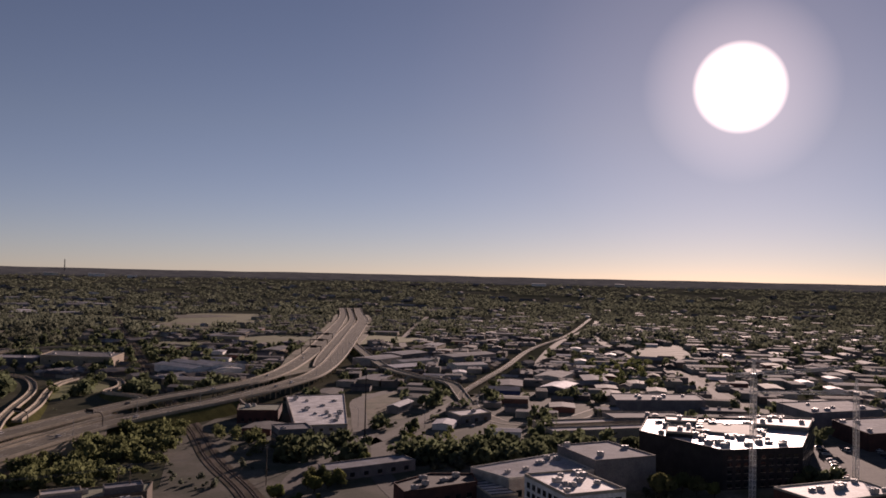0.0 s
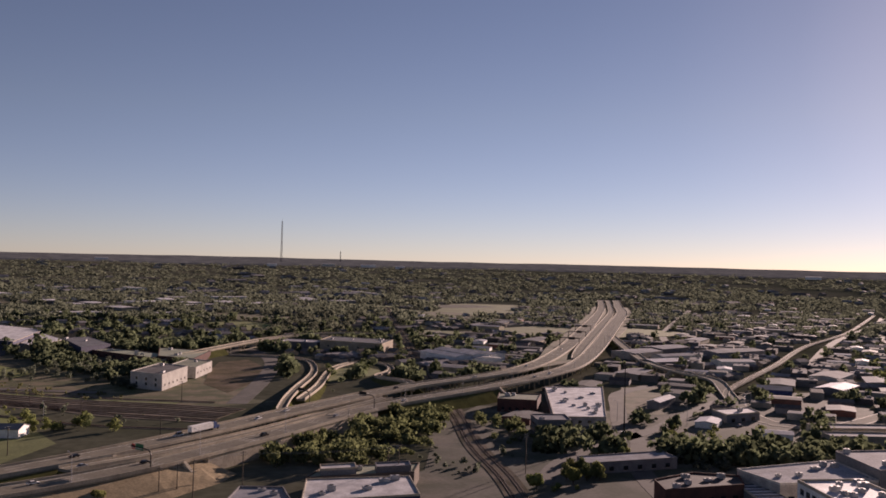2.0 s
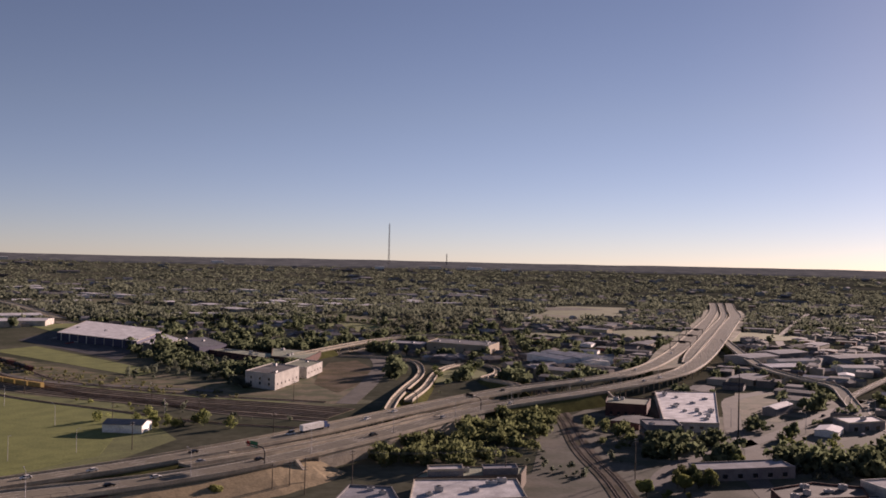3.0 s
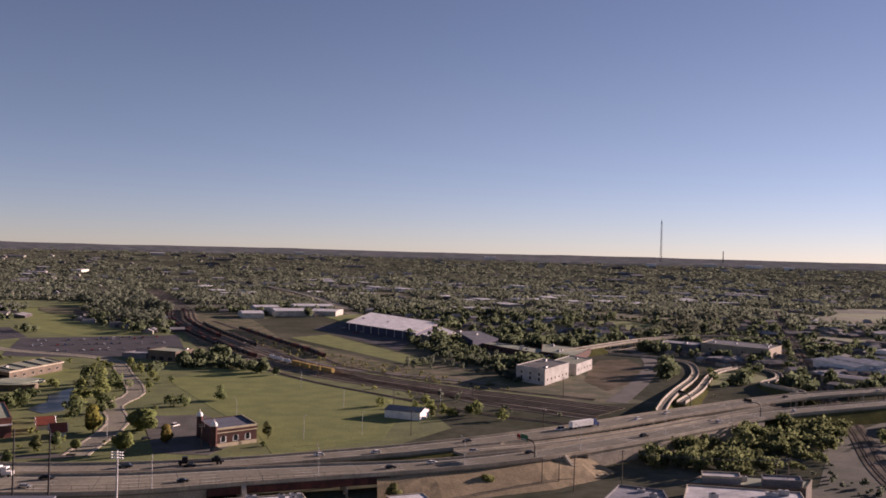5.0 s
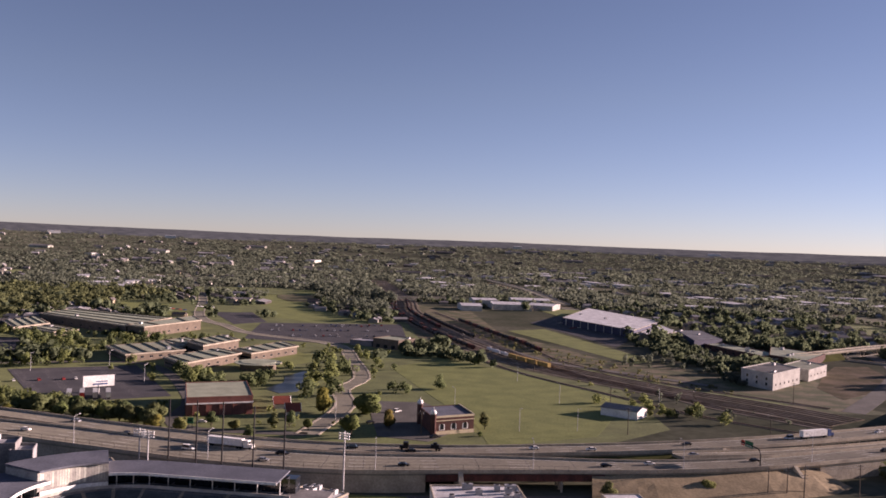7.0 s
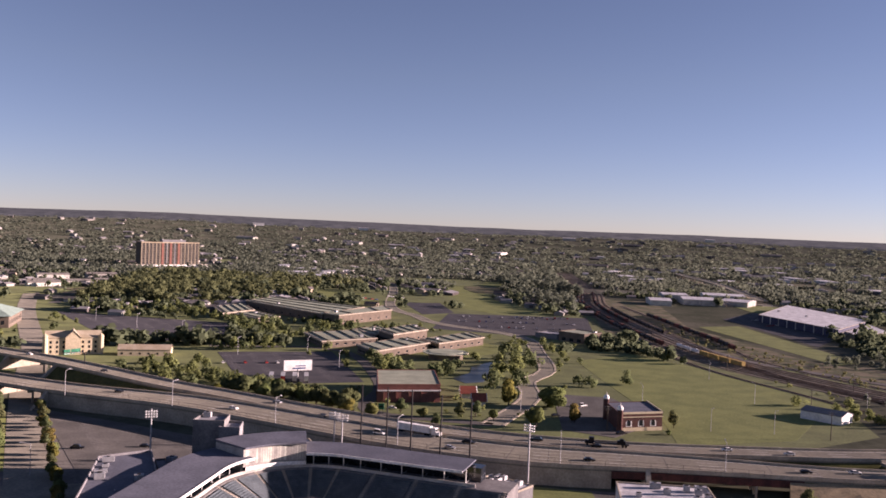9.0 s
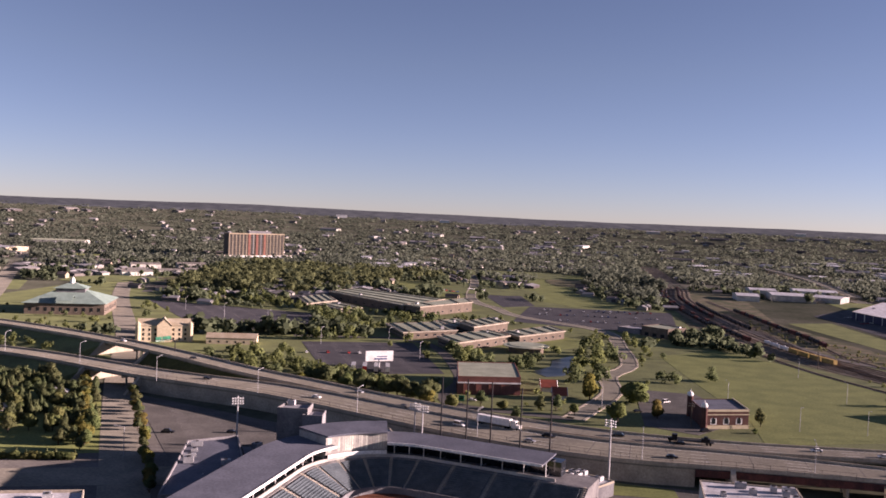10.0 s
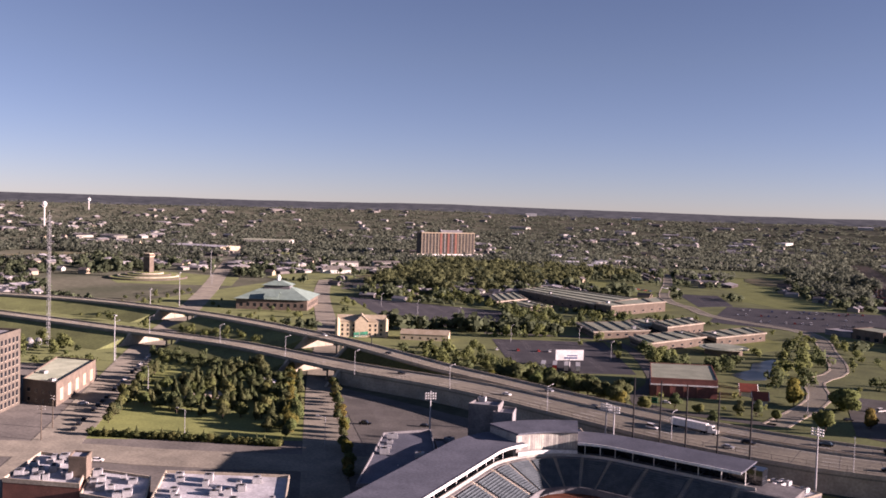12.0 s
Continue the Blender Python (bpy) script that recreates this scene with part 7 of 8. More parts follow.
# single large trees beside the buff buildings, the car parks and the school
for key, x, y, k in (("oak", -363, 474, 1.0), ("oak", -352, 483, 1.1), ("oak2", -373, 492, 1.0), ("oak", -329, 472, 1.0), ("gold", -345, 505, 1.0), ("oak2", -315, 460, 0.9), ("oak", -277, 444, 0.9),
                     ("oak2", -266, 438, 0.9), ("dark2", -258, 440, 0.8), ("oak2", -246, 434, 0.8), ("oak2", -208, 426, 0.9), ("dark2", -202, 424, 0.8), ("oak", -393, 604, 0.9), ("oak", -368, 609, 0.9),
                     ("oak2", -372, 648, 1.0), ("oak2", -344, 600, 0.8), ("oak2", -305, 582, 0.7), ("oak2", -260, 552, 0.8), ("dark", -492, 534, 1.0), ("dark", -545, 593, 1.0), ("oak2", -592, 645, 1.0),
                     ("oak2", -501, 551, 0.8), ("oak2", -549, 538, 0.8), ("oak2", -451, 511, 0.7), ("oak2", -559, 702, 0.9), ("dark", -516, 743, 0.9), ("oak2", -452, 717, 0.9), ("dark", -229, 557, 0.9)):
    plant(key, x, y, k)
grove([(-40, 450), (-15, 452), (0, 470), (-25, 475)], 12, ("dark2", "bush", "oak2"), 0.8, 3.5)
grove([(-230, 760), (-170, 730), (-140, 740), (-160, 790), (-220, 800)], 9, ("oak2", "gold", "bush"), 0.6, 6)
grove([(-700, 560), (-660, 530), (-560, 520), (-520, 560), (-560, 640), (-680, 690)], 20, ("oak2", "dark2", "bush"), 0.7, 7)
grove([(-860, 620), (-800, 560), (-760, 500), (-700, 470), (-690, 500), (-780, 640)], 18, ("dark2", "oak2", "bush"), 0.7, 6)
grove([(-640, 720), (-460, 745), (-470, 780), (-560, 800), (-680, 790)], 60, ("oak", "gold", "oak2", "dark"), 0.85, 6)
grove([(362, 345), (372, 390), (384, 405), (430, 380), (440, 350), (380, 340)], 13, ("oak2", "bush", "gold", "bush"), 0.62, 5)
row((381, 404), (362, 346), 9, ("oak2", "gold"), 0.5, 1.0)
grove([(210, 320), (250, 310), (300, 335), (330, 370), (290, 345), (240, 330)], 22, ("dark2", "oak2", "bush"), 0.75, 4)
grove([(690, 440), (720, 430), (940, 560), (860, 600), (690, 490)], 60, ("dark", "dark2", "oak2"), 1.0, 7)
grove([(372, 225), (395, 200), (388, 190), (360, 212)], 7, ("dark", "oak2"), 0.9, 5)
grove([(450, 185), (520, 225), (590, 195), (520, 130)], 22, ("bush", "dark2"), 0.7, 7)
grove([(24, 560), (60, 530), (100, 520), (90, 545), (50, 575)], 12, ("gold", "oak2", "bush", "dark2"), 0.8, 5)
for x, y, k, s in ((-77, 585, "dark", 0.95), (24, 568, "oak2", 1.0), (79, 540, "gold", 1.1), (-106, 489, "oak", 1.55), (-128, 482, "gold", 1.45), (-101, 435, "oak2", 1.1), (-86, 456, "gold", 0.8), (-148, 519, "dark", 1.3), (-138, 536, "dark", 1.2), (-105, 561, "dark", 0.95), (-98, 564, "dark", 1.1), (-79, 588, "dark", 0.95), (-38, 469, "dark2", 0.9), (-142, 438, "dark2", 0.85), (-135, 443, "dark2", 0.9), (-124, 439, "oak2", 0.6), (-194, 548, "dark", 1.15), (-187, 554, "dark", 1.1), (-214, 546, "dark", 0.9),
                   (-201, 560, "dark", 1.1), (-194, 568, "dark", 1.0), (60, 372, "oak2", 0.7), (20, 352, "dark2", 0.9),
                   (-440, 140, "oak", 1.1), (-330, 150, "dark", 1.0)):
    plant(k, x, y, s)
row((290, 690), (318, 760), 9, ("bush", "dark2"), 0.8, 4)
row((320, 700), (345, 740), 10, ("bush", "dark2"), 0.9, 5)
lm = thing("lattice_mast", -549, 316, 0, 20, "tall slim grey steel lattice mast behind the brick shop", "mast")
part("shaft", lattice(bmesh.new(), (0, 0, -0.3), (0, 0, 84), 1.6, 3.0, 0.09), GALV, lm)
part("antenna", rod(bmesh.new(), (0, 0, 84), (0, 0, 88), 0.12, 0.05, 6), GALV, lm)
for x, y, k, s in ((-350, 467, "oak", 1.15), (-334, 482, "oak2", 1.0), (-336, 500, "gold", 0.8), (-266, 433, "dark", 1.0), (-250, 426, "oak2", 1.0), (-276, 430, "dark2", 1.0), (-238, 423, "dark", 0.9), (-224, 424, "oak2", 0.9),
                   (-212, 426, "dark2", 1.0), (-202, 436, "oak2", 0.8), (-215, 534, "dark", 0.95), (-209, 540, "dark", 1.1), (-198, 540, "dark", 0.9), (-134, 541, "dark", 0.9), (-172, 432, "dark2", 0.9), (-158, 428, "oak2", 0.7)):
    plant(k, x, y, s)
grove([(-360, 705), (-300, 705), (-270, 785), (-330, 775)], 22, ("dark2", "oak2", "dark"), 0.8, 6)
grove([(-430, 765), (-355, 715), (-345, 760), (-400, 800)], 28, ("oak2", "dark", "dark2"), 0.85, 6)
grove([(-218, 705), (-195, 765), (-150, 735), (-172, 690)], 7, ("oak2", "dark2"), 0.65, 6)
grove([(-500, 742), (-390, 615), (-350, 640), (-440, 765)], 46, ("oak2", "dark", "oak", "dark2"), 0.85, 6)
grove([(-300, 452), (-230, 426), (-200, 430), (-215, 446), (-270, 458)], 16, ("dark2", "oak2", "dark"), 0.8, 5)
grove([(-130, 620), (-108, 640), (-150, 720), (-180, 760), (-185, 720)], 9, ("oak2", "dark2"), 0.75, 8)
fb = thing("flatbed_truck", -57, 380.3, 8.02, 190, "dark flatbed truck with a machine on its bed", "truck")
part("cab", boxes((6.0, 8.2, -1.2, 1.2, 0.7, 3.4), (8.2, 9.8, -1.0, 1.0, 0.7, 2.0)), BLACKP, fb)
part("bed", boxes((-8.5, 5.8, -1.25, 1.25, 0.95, 1.3)), DARKSTEEL, fb)
part("machine", boxes((-7.0, -3.5, -1.1, 1.1, 1.3, 2.6), (-6.2, -4.6, -0.8, 0.8, 2.6, 3.4)), BLACKP, fb, "small dark machine tied to the bed")
for wx in (-7.2, -5.9, 4.4, 8.8):
    for wy in (-1.05, 1.05):
        part("wheel", rod(bmesh.new(), (wx, wy - 0.18, 0.5), (wx, wy + 0.18, 0.5), 0.5, 0.5, 12), TYRE, fb)
patch("lawn", [(-76, 318), (-52, 326), (-56, 337), (-78, 334)], LAWN, 0.2, "small lawn between the ballpark and the highway wall", "lawn", False)


# ---------------------------------------------------------------- far quarter: houses, sheds and woods
hrng = np.random.default_rng(11)
KEEPPOLY.append(np.array([(-1010, 560), (-800, 470), (-560, 440), (-440, 560), (-640, 720), (-700, 770), (-1020, 770)], float))
KEEPPOLY.append(np.array([(-960, 335), (-800, 326), (-534, 361), (-435, 374), (-331, 367), (-300, 404), (-416, 437), (-550, 454), (-686, 445), (-800, 407)], float))   # between the carriageways
KEEPPOLY.append(np.array([(-430, 640), (-150, 640), (-128, 800), (-150, 1010), (-330, 1010), (-430, 960), (-530, 940), (-540, 740)], float))   # the campus is planted by hand


def fan(count, near, far, a0, a1, power=1.0):
    """Places spread over the land: by bearing (degrees to the left) and by the inverse of the distance."""
    az = np.radians(hrng.uniform(a0, a1, count))
    u = hrng.uniform(0, 1, count) ** power
    r = 1 / (1 / far + (1 / near - 1 / far) * u)
    return -r * np.sin(az), r * np.cos(az)


def house_pattern(w, d, h, rise, wall, roof, label, category, group, name="house"):
    ob = thing(name, 0, 0, 0, 0, label, category, group)
    part("wall", gable_walls(bmesh.new(), -w / 2, w / 2, -d / 2, d / 2, h, h + rise), wall, ob)
    part("roof", gable(bmesh.new(), -w / 2, w / 2, -d / 2, d / 2, h, h + rise, 0.5, 0.2), roof, ob)
    return ob


HOUSES = [house_pattern(13, 8, 3.2, 2.4, SIDING, SHINGLE, "pale house with a dark shingle roof among trees", "house", "far houses"),
          house_pattern(11, 9, 5.0, 2.8, TANWALL, SHINGLE, "two-storey tan house with a dark roof", "house", "far houses"),
          house_pattern(15, 9, 3.0, 2.2, TANWALL, SHINGLE, "tan bungalow with a dark roof", "house", "far houses"),
          house_pattern(12, 8, 3.2, 2.6, SIDING, ROOFGREY, "pale house with a light grey roof", "house", "far houses")]
SHEDS = [house_pattern(26, 16, 3.8, 1.0, SIDING, DULLROOF, "far workshop with a dull low roof", "shed", "far sheds", "shed"),
         house_pattern(34, 16, 4.2, 0.9, GREYWALL, DULLROOF, "far workshop with a grey low roof", "shed", "far sheds", "shed"),
         house_pattern(20, 13, 3.6, 1.0, WHITE, METAL, "far white shed with a metal roof", "shed", "far sheds", "shed"),
         house_pattern(44, 22, 5, 0.9, TANWALL, ROOFGREY, "far long warehouse with a pale grey roof", "warehouse", "far sheds", "shed"),
         house_pattern(16, 12, 4, 1.6, GREYWALL, SHINGLE, "small far workshop with a dark roof", "shed", "far sheds", "shed"),
         house_pattern(24, 18, 4, 0.7, BRICK, DULLROOF, "far brick workshop with a flat dull roof", "shed", "far sheds", "shed")]


SETTLED = []


def settle(patterns, x, y, angles, limit):
    used = 0
    taken = np.zeros((0, 2))
    for px, py in zip(x, y):
        if used >= limit:
            break
        k = int(hrng.integers(len(patterns)))
        gap = 34 if patterns is HOUSES else 36
        if len(taken) and (np.hypot(taken[:, 0] - px, taken[:, 1] - py) < gap).any():
            continue
        taken = np.vstack([taken, (px, py)])
        z = float(height(np.array([px]), np.array([py]))[0]) - 0.15
        m = pose(px, py, z, 0, 0, angles[int(hrng.integers(len(angles)))] + float(hrng.uniform(-4, 4)))
        if used < len(patterns):
            patterns[used].matrix_basis = m
            k = used
        else:
            copy_thing(patterns[k], m)
        SETTLED.append((px, py))
        keep(px, py, 9 if patterns is HOUSES else 17, 9 if patterns is HOUSES else 17)
        used += 1


x, y = fan(2600, 560, 2700, -72, -28, 0.9)
ok = free(x, y, 16) & (np.hypot(x - 1150, y - 1600) > 420)
settle(SHEDS, x[ok], y[ok], (37, 127, 42, 132, 33), 230)
FLATS = [house_pattern(34, 22, 5, 0.5, SIDING, ROOFWHITE, "far pale shop with a flat white roof", "shop", "far flat roofs", "shop"),
         house_pattern(56, 34, 6, 0.6, GREYWALL, ROOFWHITE, "far wide warehouse with a flat white roof", "warehouse", "far flat roofs", "warehouse"),
         house_pattern(26, 18, 5, 0.5, WHITE, ROOFGREY, "far small white shop with a grey flat roof", "shop", "far flat roofs", "shop"),
         house_pattern(80, 30, 7, 0.6, SIDING, ROOFWHITE, "far long pale hall with a white roof", "hall", "far flat roofs", "warehouse")]
x, y = fan(1500, 1500, 3000, -26, 30, 1.0)
ok = free(x, y, 22) & (np.array([noise.noise(Vector((a / 420, b / 420, 9.3))) for a, b in zip(x, y)]) > 0.02)
settle(FLATS, x[ok], y[ok], (20, 110, 0, 90), 75)
x, y = fan(3000, 900, 2900, -45, 64, 0.8)
ok = free(x, y, 8)
settle(HOUSES, x[ok], y[ok], (20, 110, 5, 95), 230)


CLEARED = set()

def noise_mask(x, y, size=90):
    """Patches of more and fewer trees."""
    return np.array([0.5 + 0.5 * noise.noise(Vector((a / size, b / size, 3.1))) + 0.25 * noise.noise(Vector((a / size * 3, b / size * 3, 7.7))) for a, b in zip(x, y)])



def open_ground(x, y):
    return np.array([(int(a // 13), int(b // 13)) not in CLEARED for a, b in zip(x, y)])


def far_roofs():
    """The houses of the far quarters, too many and too small to tell apart: walls and roofs as one."""
    x, y = fan(6000, 820, 3900, -70, 68, 0.95)
    ok = free(x, y, 4) & (noise_mask(x, y, 260) > 0.5)
    x, y = x[ok][:2600], y[ok][:2600]
    for k in (0, 14, 28):                            # nothing grows on the houses nor just before them
        r = np.hypot(x, y)
        CLEARED.update(zip(((x - x / r * k) // 13).astype(int), ((y - y / r * k) // 13).astype(int)))
    q = np.array(SETTLED)
    r = np.hypot(*q.T)
    for k in (14, 28, 42, 56):
        CLEARED.update(zip(((q[:, 0] - q[:, 0] / r * k) // 13).astype(int), ((q[:, 1] - q[:, 1] / r * k) // 13).astype(int)))
    z = height(x, y)
    for name, mat in (("far_walls", HOUSEWALL), ("far_roofs", HOUSEROOF)):
        rng = np.random.default_rng(3)
        bm_v, bm_f = [], []
        for k in range(len(x)):
            r = math.hypot(x[k], y[k])
            g = 1.0 + (r > 2200) * 0.7
            w, d = rng.uniform(5, 8) * g, rng.uniform(4, 5.5) * g
            if rng.random() < 0.14:
                w, d = w * 2.6, d * 2.2
            a = math.radians((20, 110, 5, 95)[int(rng.integers(4))])
            c, s = math.cos(a), math.sin(a)
            n = len(bm_v)
            if name == "far_walls":
                pts = [(i * w, j * d, h) for h in (-0.3, 3.4 * g) for i, j in ((-1, -1), (1, -1), (1, 1), (-1, 1))]
                bm_f += [(n, n + 1, n + 5, n + 4), (n + 1, n + 2, n + 6, n + 5), (n + 2, n + 3, n + 7, n + 6), (n + 3, n, n + 4, n + 7)]
            else:
                pts = [(-w - .4, -d - .4, 3.3 * g), (w + .4, -d - .4, 3.3 * g), (w + .4, d + .4, 3.3 * g), (-w - .4, d + .4, 3.3 * g), (-w - .4, 0, 5.4 * g), (w + .4, 0, 5.4 * g)]
                bm_f += [(n, n + 1, n + 5, n + 4), (n + 2, n + 3, n + 4, n + 5), (n + 1, n + 2, n + 5), (n + 3, n, n + 4)]
            bm_v += [(x[k] + i * c - j * s, y[k] + i * s + j * c, z[k] + h) for i, j, h in pts]
        me = bpy.data.meshes.new(name)
        me.from_pydata(bm_v, [], bm_f)
        me.materials.append(mat)
        tagged(new(name, me), "brown house walls of the far quarters" if name == "far_walls" else "roofs of the far quarters among trees", "houses", kind="stuff")


far_roofs()


def city_blocks():
    """The low workshops and stores of the city's edge, packed too close to tell apart: walls with parapets, and flat roofs with small sheds on them."""
    rng = np.random.default_rng(17)
    x, y = fan(5200, 600, 2000, -72, -33, 0.8)
    ok = free(x, y, 9)
    x, y = x[ok], y[ok]
    taken, walls, wf, roofs, rf = [], [], [], [], []

    def slab(v, f, c, s, px, py, w, d, z0, z1, dx=0.0, dy=0.0):
        n = len(v)
        v += [(px + (i * w + dx) * c - (j * d + dy) * s, py + (i * w + dx) * s + (j * d + dy) * c, z) for z in (z0, z1) for i, j in ((-1, -1), (1, -1), (1, 1), (-1, 1))]
        f += [(n, n + 1, n + 5, n + 4), (n + 1, n + 2, n + 6, n + 5), (n + 2, n + 3, n + 7, n + 6), (n + 3, n, n + 4, n + 7), (n + 4, n + 5, n + 6, n + 7)]

    for px, py in zip(x, y):
        w, d, h = rng.uniform(5, 17), rng.uniform(4.5, 10), rng.uniform(3.2, 6.5)
        if len(taken) >= 520:
            break
        if any((px - a) ** 2 + (py - b) ** 2 < (w + r + 3) ** 2 for a, b, r in taken):
            continue
        taken.append((px, py, w))
        a = radians((37, 127, 42)[int(rng.integers(3))] + rng.uniform(-3, 3))
        c, s = math.cos(a), math.sin(a)
        slab(walls, wf, c, s, px, py, w, d, -0.3, h)
        slab(roofs, rf, c, s, px, py, w - 0.4, d - 0.4, h - 0.1, h + 0.15)
        for _ in range(int(rng.integers(0, 4))):
            slab(roofs, rf, c, s, px, py, rng.uniform(0.7, 1.8), rng.uniform(0.7, 1.4), h, h + rng.uniform(0.8, 1.8), rng.uniform(-0.7, 0.7) * w, rng.uniform(-0.6, 0.6) * d)
        if rng.random() < 0.35:
            slab(walls, wf, c, s, px, py, w * 0.4, d * 0.5, -0.3, h * 0.6, w * 1.2, 0)
    q = np.array(taken)
    r = np.hypot(q[:, 0], q[:, 1])
    for k in (0, 14, 28, 42):
        CLEARED.update(zip(((q[:, 0] - q[:, 0] / r * k) // 13).astype(int), ((q[:, 1] - q[:, 1] / r * k) // 13).astype(int)))
    for name, v, f, mat, label in (("workshop_walls", walls, wf, HOUSEWALL, "mixed walls of low city workshops"), ("workshop_roofs", roofs, rf, HOUSEROOF, "mixed grey flat roofs of low city workshops")):
        me = bpy.data.meshes.new(name)
        me.from_pydata(v, [], f)
        me.materials.append(mat)
        tagged(new(name, me), label, "workshops", kind="stuff")


city_blocks()


def wood(name, x, y, size, clumps, label, rng, mat=None):
    """Many trees as one: every one a small heap of leaf clumps with its own turn and size."""
    both = [crown_quads(rng, clumps, 1.0, 0.95, 0.5 if clumps < 20 else 2.7 / math.sqrt(clumps)) for _ in range(6)]
    base, softs, normals = [b[0] for b in both], [b[1] for b in both], []
    z = height(x, y)
    flat = np.interp(np.hypot(x, y), (1500, 3000, 4500), (1.0, 0.55, 0.22))
    out = []
    for k in range(6):
        i = np.arange(k, len(x), 6)
        a = rng.uniform(0, math.tau, len(i))
        s = size[i] * rng.uniform(0.75, 1.25, len(i))
        q = np.repeat(base[k][None], len(i), 0)
        c, sn = np.cos(a)[:, None, None], np.sin(a)[:, None, None]
        qx, qy = q[..., 0] * c - q[..., 1] * sn, q[..., 0] * sn + q[..., 1] * c
        n0 = np.repeat(softs[k][None], len(i), 0)
        normals.append(np.stack([n0[..., 0] * c[..., 0] - n0[..., 1] * sn[..., 0], n0[..., 0] * sn[..., 0] + n0[..., 1] * c[..., 0], n0[..., 2]], -1).reshape(-1, 3))
        tall = (s * flat[i] * rng.uniform(0.8, 1.25, len(i)))[:, None, None]
        out.append(np.stack([qx * s[:, None, None] + x[i][:, None, None], qy * s[:, None, None] + y[i][:, None, None],
                             (q[..., 2] + 1.05) * tall + z[i][:, None, None]], -1).reshape(-1, 4, 3))
    me = quad_mesh(name, np.concatenate(out), np.concatenate(normals))
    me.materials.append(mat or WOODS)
    return tagged(new(name, me), label, "woods", kind="stuff")


wrng = np.random.default_rng(5)
# long bright halls near the horizon
for az, r, w, k in ((-19, 3900, 60, 0), (-22.5, 4000, 80, 1), (-25, 4000, 100, 0), (-27, 3900, 60, 0), (11.5, 3700, 80, 1), (24.5, 3900, 60, 0), (31, 3900, 70, 0), (3, 4000, 60, 1), (-9, 4100, 80, 0), (-52, 3900, 90, 0), (-57, 4000, 60, 1)):
    a = radians(az)
    x0, y0 = -r * math.sin(a), r * math.cos(a)
    z0 = float(height(np.array([x0]), np.array([y0]))[0]) + 6
    hb = thing("far_hall", x0, y0, z0, az, "long bright hall near the horizon", "hall", "far halls")
    part("wall", boxes((-w / 3, w / 3, -10, 10, -4, 6)), SIDING if k else WHITE, hb)
    part("roof", gable(bmesh.new(), -w / 3, w / 3, -10, 10, 6, 7.5, 0.5, 0.4), ROOFWHITE, hb)
    keep(x0 + math.sin(a) * 40, y0 - math.cos(a) * 40, w / 3, 45, az)
# dense woods far off, thinner where the workshops stand
x, y = fan(50000, 1400, 4120, -80, 72)
ok = free(x, y, 2) & open_ground(x, y) & (noise_mask(x, y, 330) > 0.31) & (wrng.uniform(0, 1, len(x)) < np.where((np.degrees(np.arctan2(-x, y)) < -40) & (np.hypot(x, y) < 2600), 0.75, 1.0))
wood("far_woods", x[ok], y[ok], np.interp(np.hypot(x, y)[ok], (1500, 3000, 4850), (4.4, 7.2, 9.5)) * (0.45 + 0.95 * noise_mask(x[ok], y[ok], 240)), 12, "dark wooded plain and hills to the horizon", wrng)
x, y = fan(17000, 700, 1500, -40, 72)
ok = free(x, y, 3) & open_ground(x, y) & (noise_mask(x, y) > 0.36)
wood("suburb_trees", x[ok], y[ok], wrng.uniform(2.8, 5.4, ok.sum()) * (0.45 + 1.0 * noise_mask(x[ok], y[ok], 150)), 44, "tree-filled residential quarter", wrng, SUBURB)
x, y = fan(7500, 470, 1500, -76, -36)
ok = free(x, y, 3) & open_ground(x, y) & (noise_mask(x, y) > 0.42)
wood("yard_trees", x[ok], y[ok], wrng.uniform(2.2, 4.6, ok.sum()), 40, "scattered trees between workshops", wrng, SUBURB)


def thicket(name, outline, count, size, label, mat=None):
    q = np.array(outline, float)
    p = wrng.uniform(q.min(0), q.max(0), (count * 4, 2))
    inside = np.zeros(len(p), bool)
    for (ax, ay), (bx, by) in zip(q, np.roll(q, -1, 0)):
        inside ^= ((ay > p[:, 1]) != (by > p[:, 1])) & (p[:, 0] < (bx - ax) * (p[:, 1] - ay) / (by - ay + 1e-9) + ax)
    p = p[inside][:count]
    wood(name, p[:, 0], p[:, 1], wrng.uniform(size * 0.6, size * 1.3, len(p)), 180, label, wrng, mat)


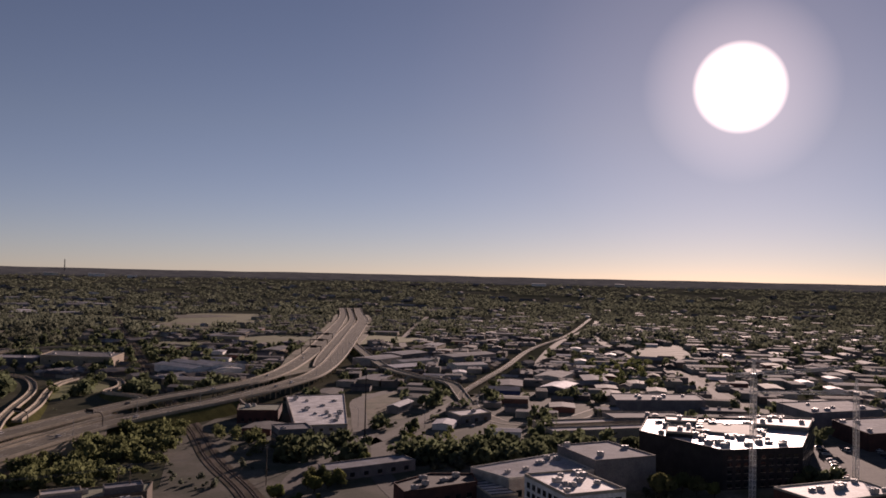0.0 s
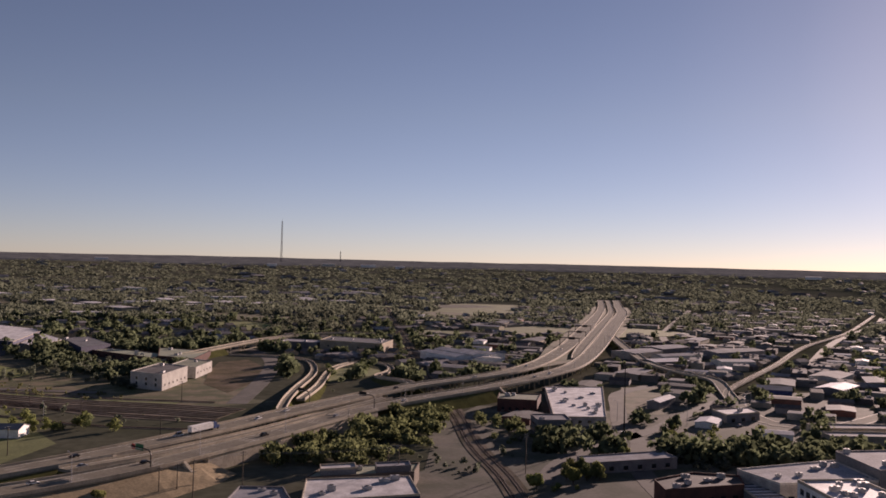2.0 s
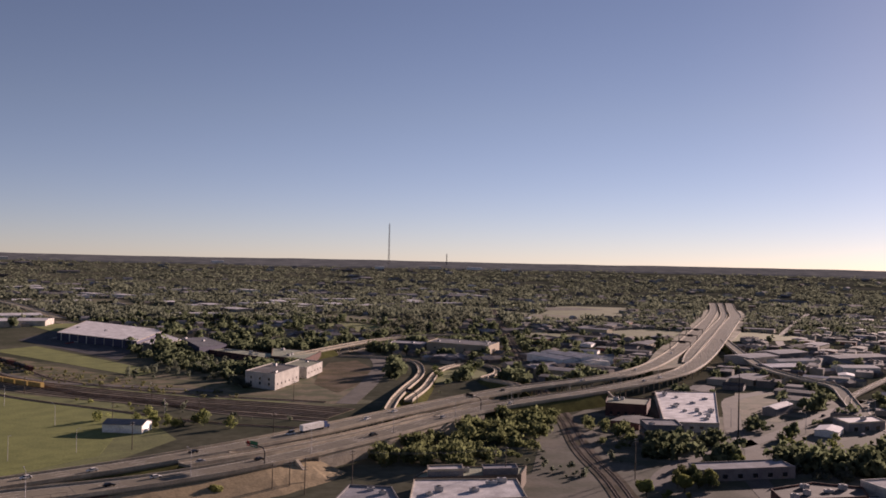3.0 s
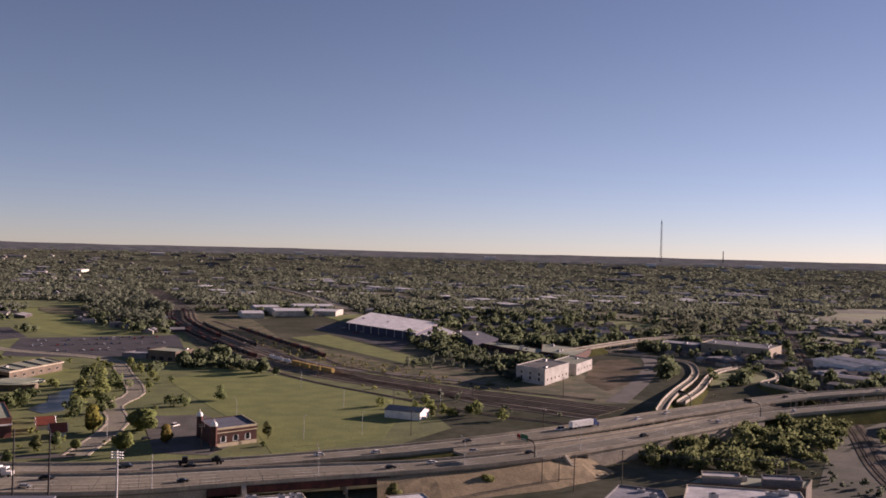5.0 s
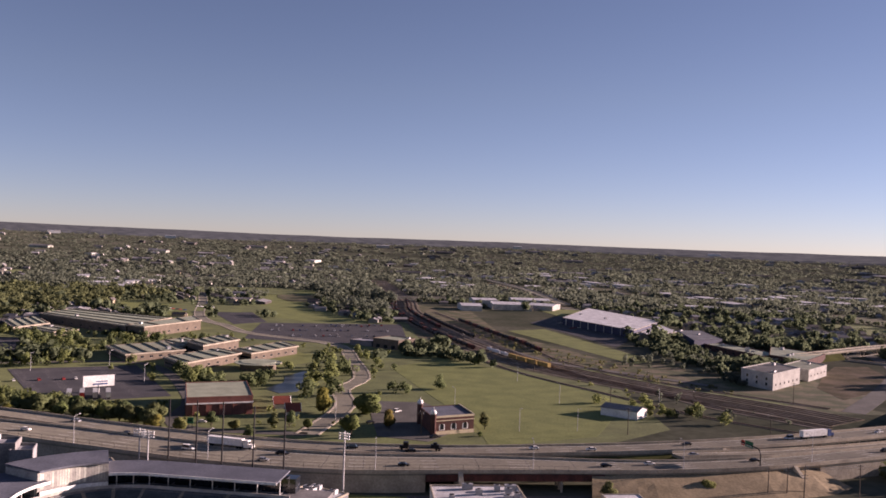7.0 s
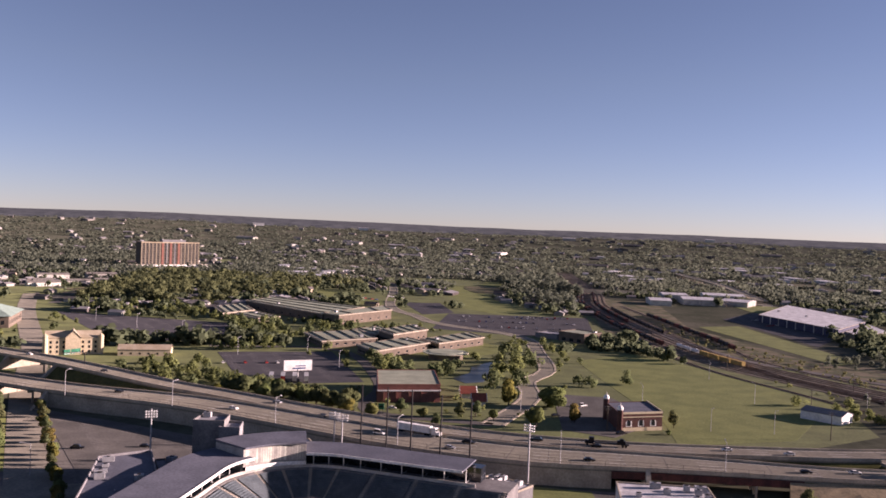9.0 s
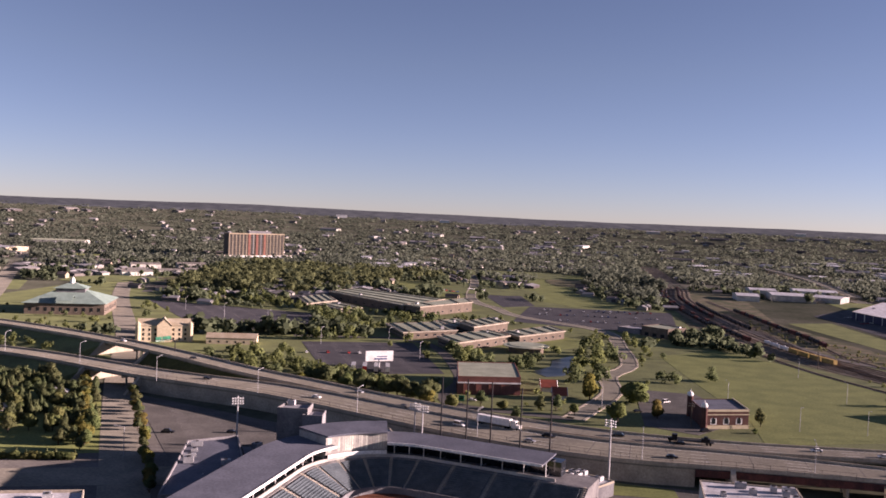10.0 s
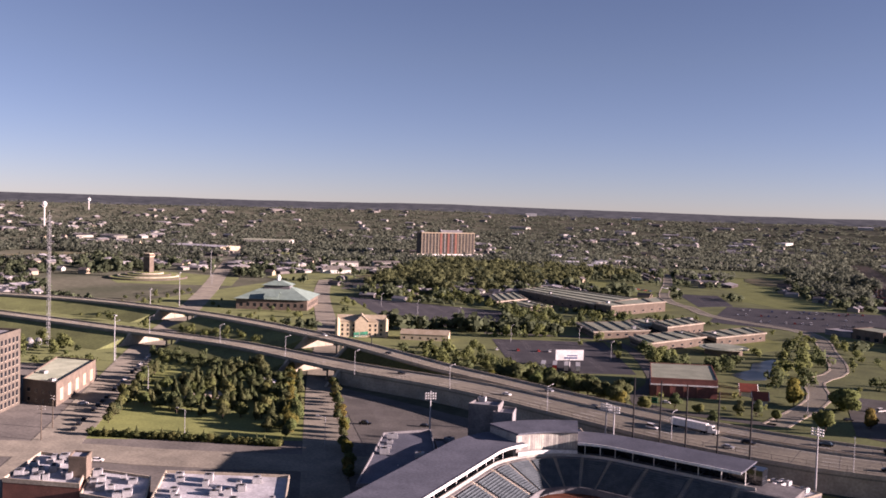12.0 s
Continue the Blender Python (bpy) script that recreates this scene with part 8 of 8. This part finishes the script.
thicket("woods", [(-700, 790), (-960, 1250), (-560, 1330), (-590, 1160), (-560, 1040), (-590, 940), (-560, 860)], 1050, 5.0, "green woods on the slope below the apartment tower", THICKET)
thicket("woods", [(-318, 1160), (-195, 1020), (-268, 1414), (-430, 1720), (-452, 1600)], 190, 5.5, "dark woods beside the railway curve")
thicket("woods", [(128, 408), (190, 380), (245, 425), (290, 500), (250, 498), (190, 455)], 150, 3.7, "overgrown thicket below the highway", THICKET)
thicket("woods", [(262, 398), (296, 392), (318, 470), (300, 480)], 22, 3.0, "bushes beside the railway line", THICKET)
thicket("woods", [(20, 770), (110, 720), (160, 780), (140, 860), (100, 850)], 45, 2.4, "dark scrub behind the railway yard")
thicket("woods", [(350, 1080), (460, 1060), (640, 1380), (560, 1420)], 120, 5.2, "trees along the railway cutting")
thicket("woods", [(120, 700), (132, 668), (140, 700), (130, 740)], 30, 2.2, "low scrub round the old warehouse")
for light in (True, False):
    p = np.array([m[:3] for m in MORE if m[3] == light])
    wood("campus_trees", p[:, 0], p[:, 1], p[:, 2], 180, "leafy green trees of parks and campus" if light else "dark green trees of parks and campus", wrng, LEAF if light else LEAFDARK)
x, y = fan(3000, 300, 760, -74, -6)
ok = free(x, y, 0.5) & (noise_mask(x, y) > 0.62)
wood("scrub", x[ok], y[ok], wrng.uniform(0.7, 2.2, ok.sum()), 26, "low bushes and weeds on rough ground", wrng)
x, y = fan(1500, 430, 900, -6, 66)
ok = free(x, y, 0.5) & (noise_mask(x, y) > 0.68)
wood("scrub", x[ok], y[ok], wrng.uniform(0.6, 1.6, ok.sum()), 30, "low bushes on park ground", wrng, LEAF)
p = np.array([(-120 + 230 * t + wrng.uniform(-22, 22), 960 - 350 * t + wrng.uniform(-30, 30)) for t in wrng.uniform(0, 1, 420)])
ok = np.array([min(np.hypot(line[:, 0] - a, line[:, 1] - b).min() - half for line, half in ROADS) > 0.5 for a, b in p])
wood("weeds", p[ok, 0], p[ok, 1], wrng.uniform(0.4, 1.3, ok.sum()), 24, "weeds and low bushes between the tracks", wrng, THICKET)
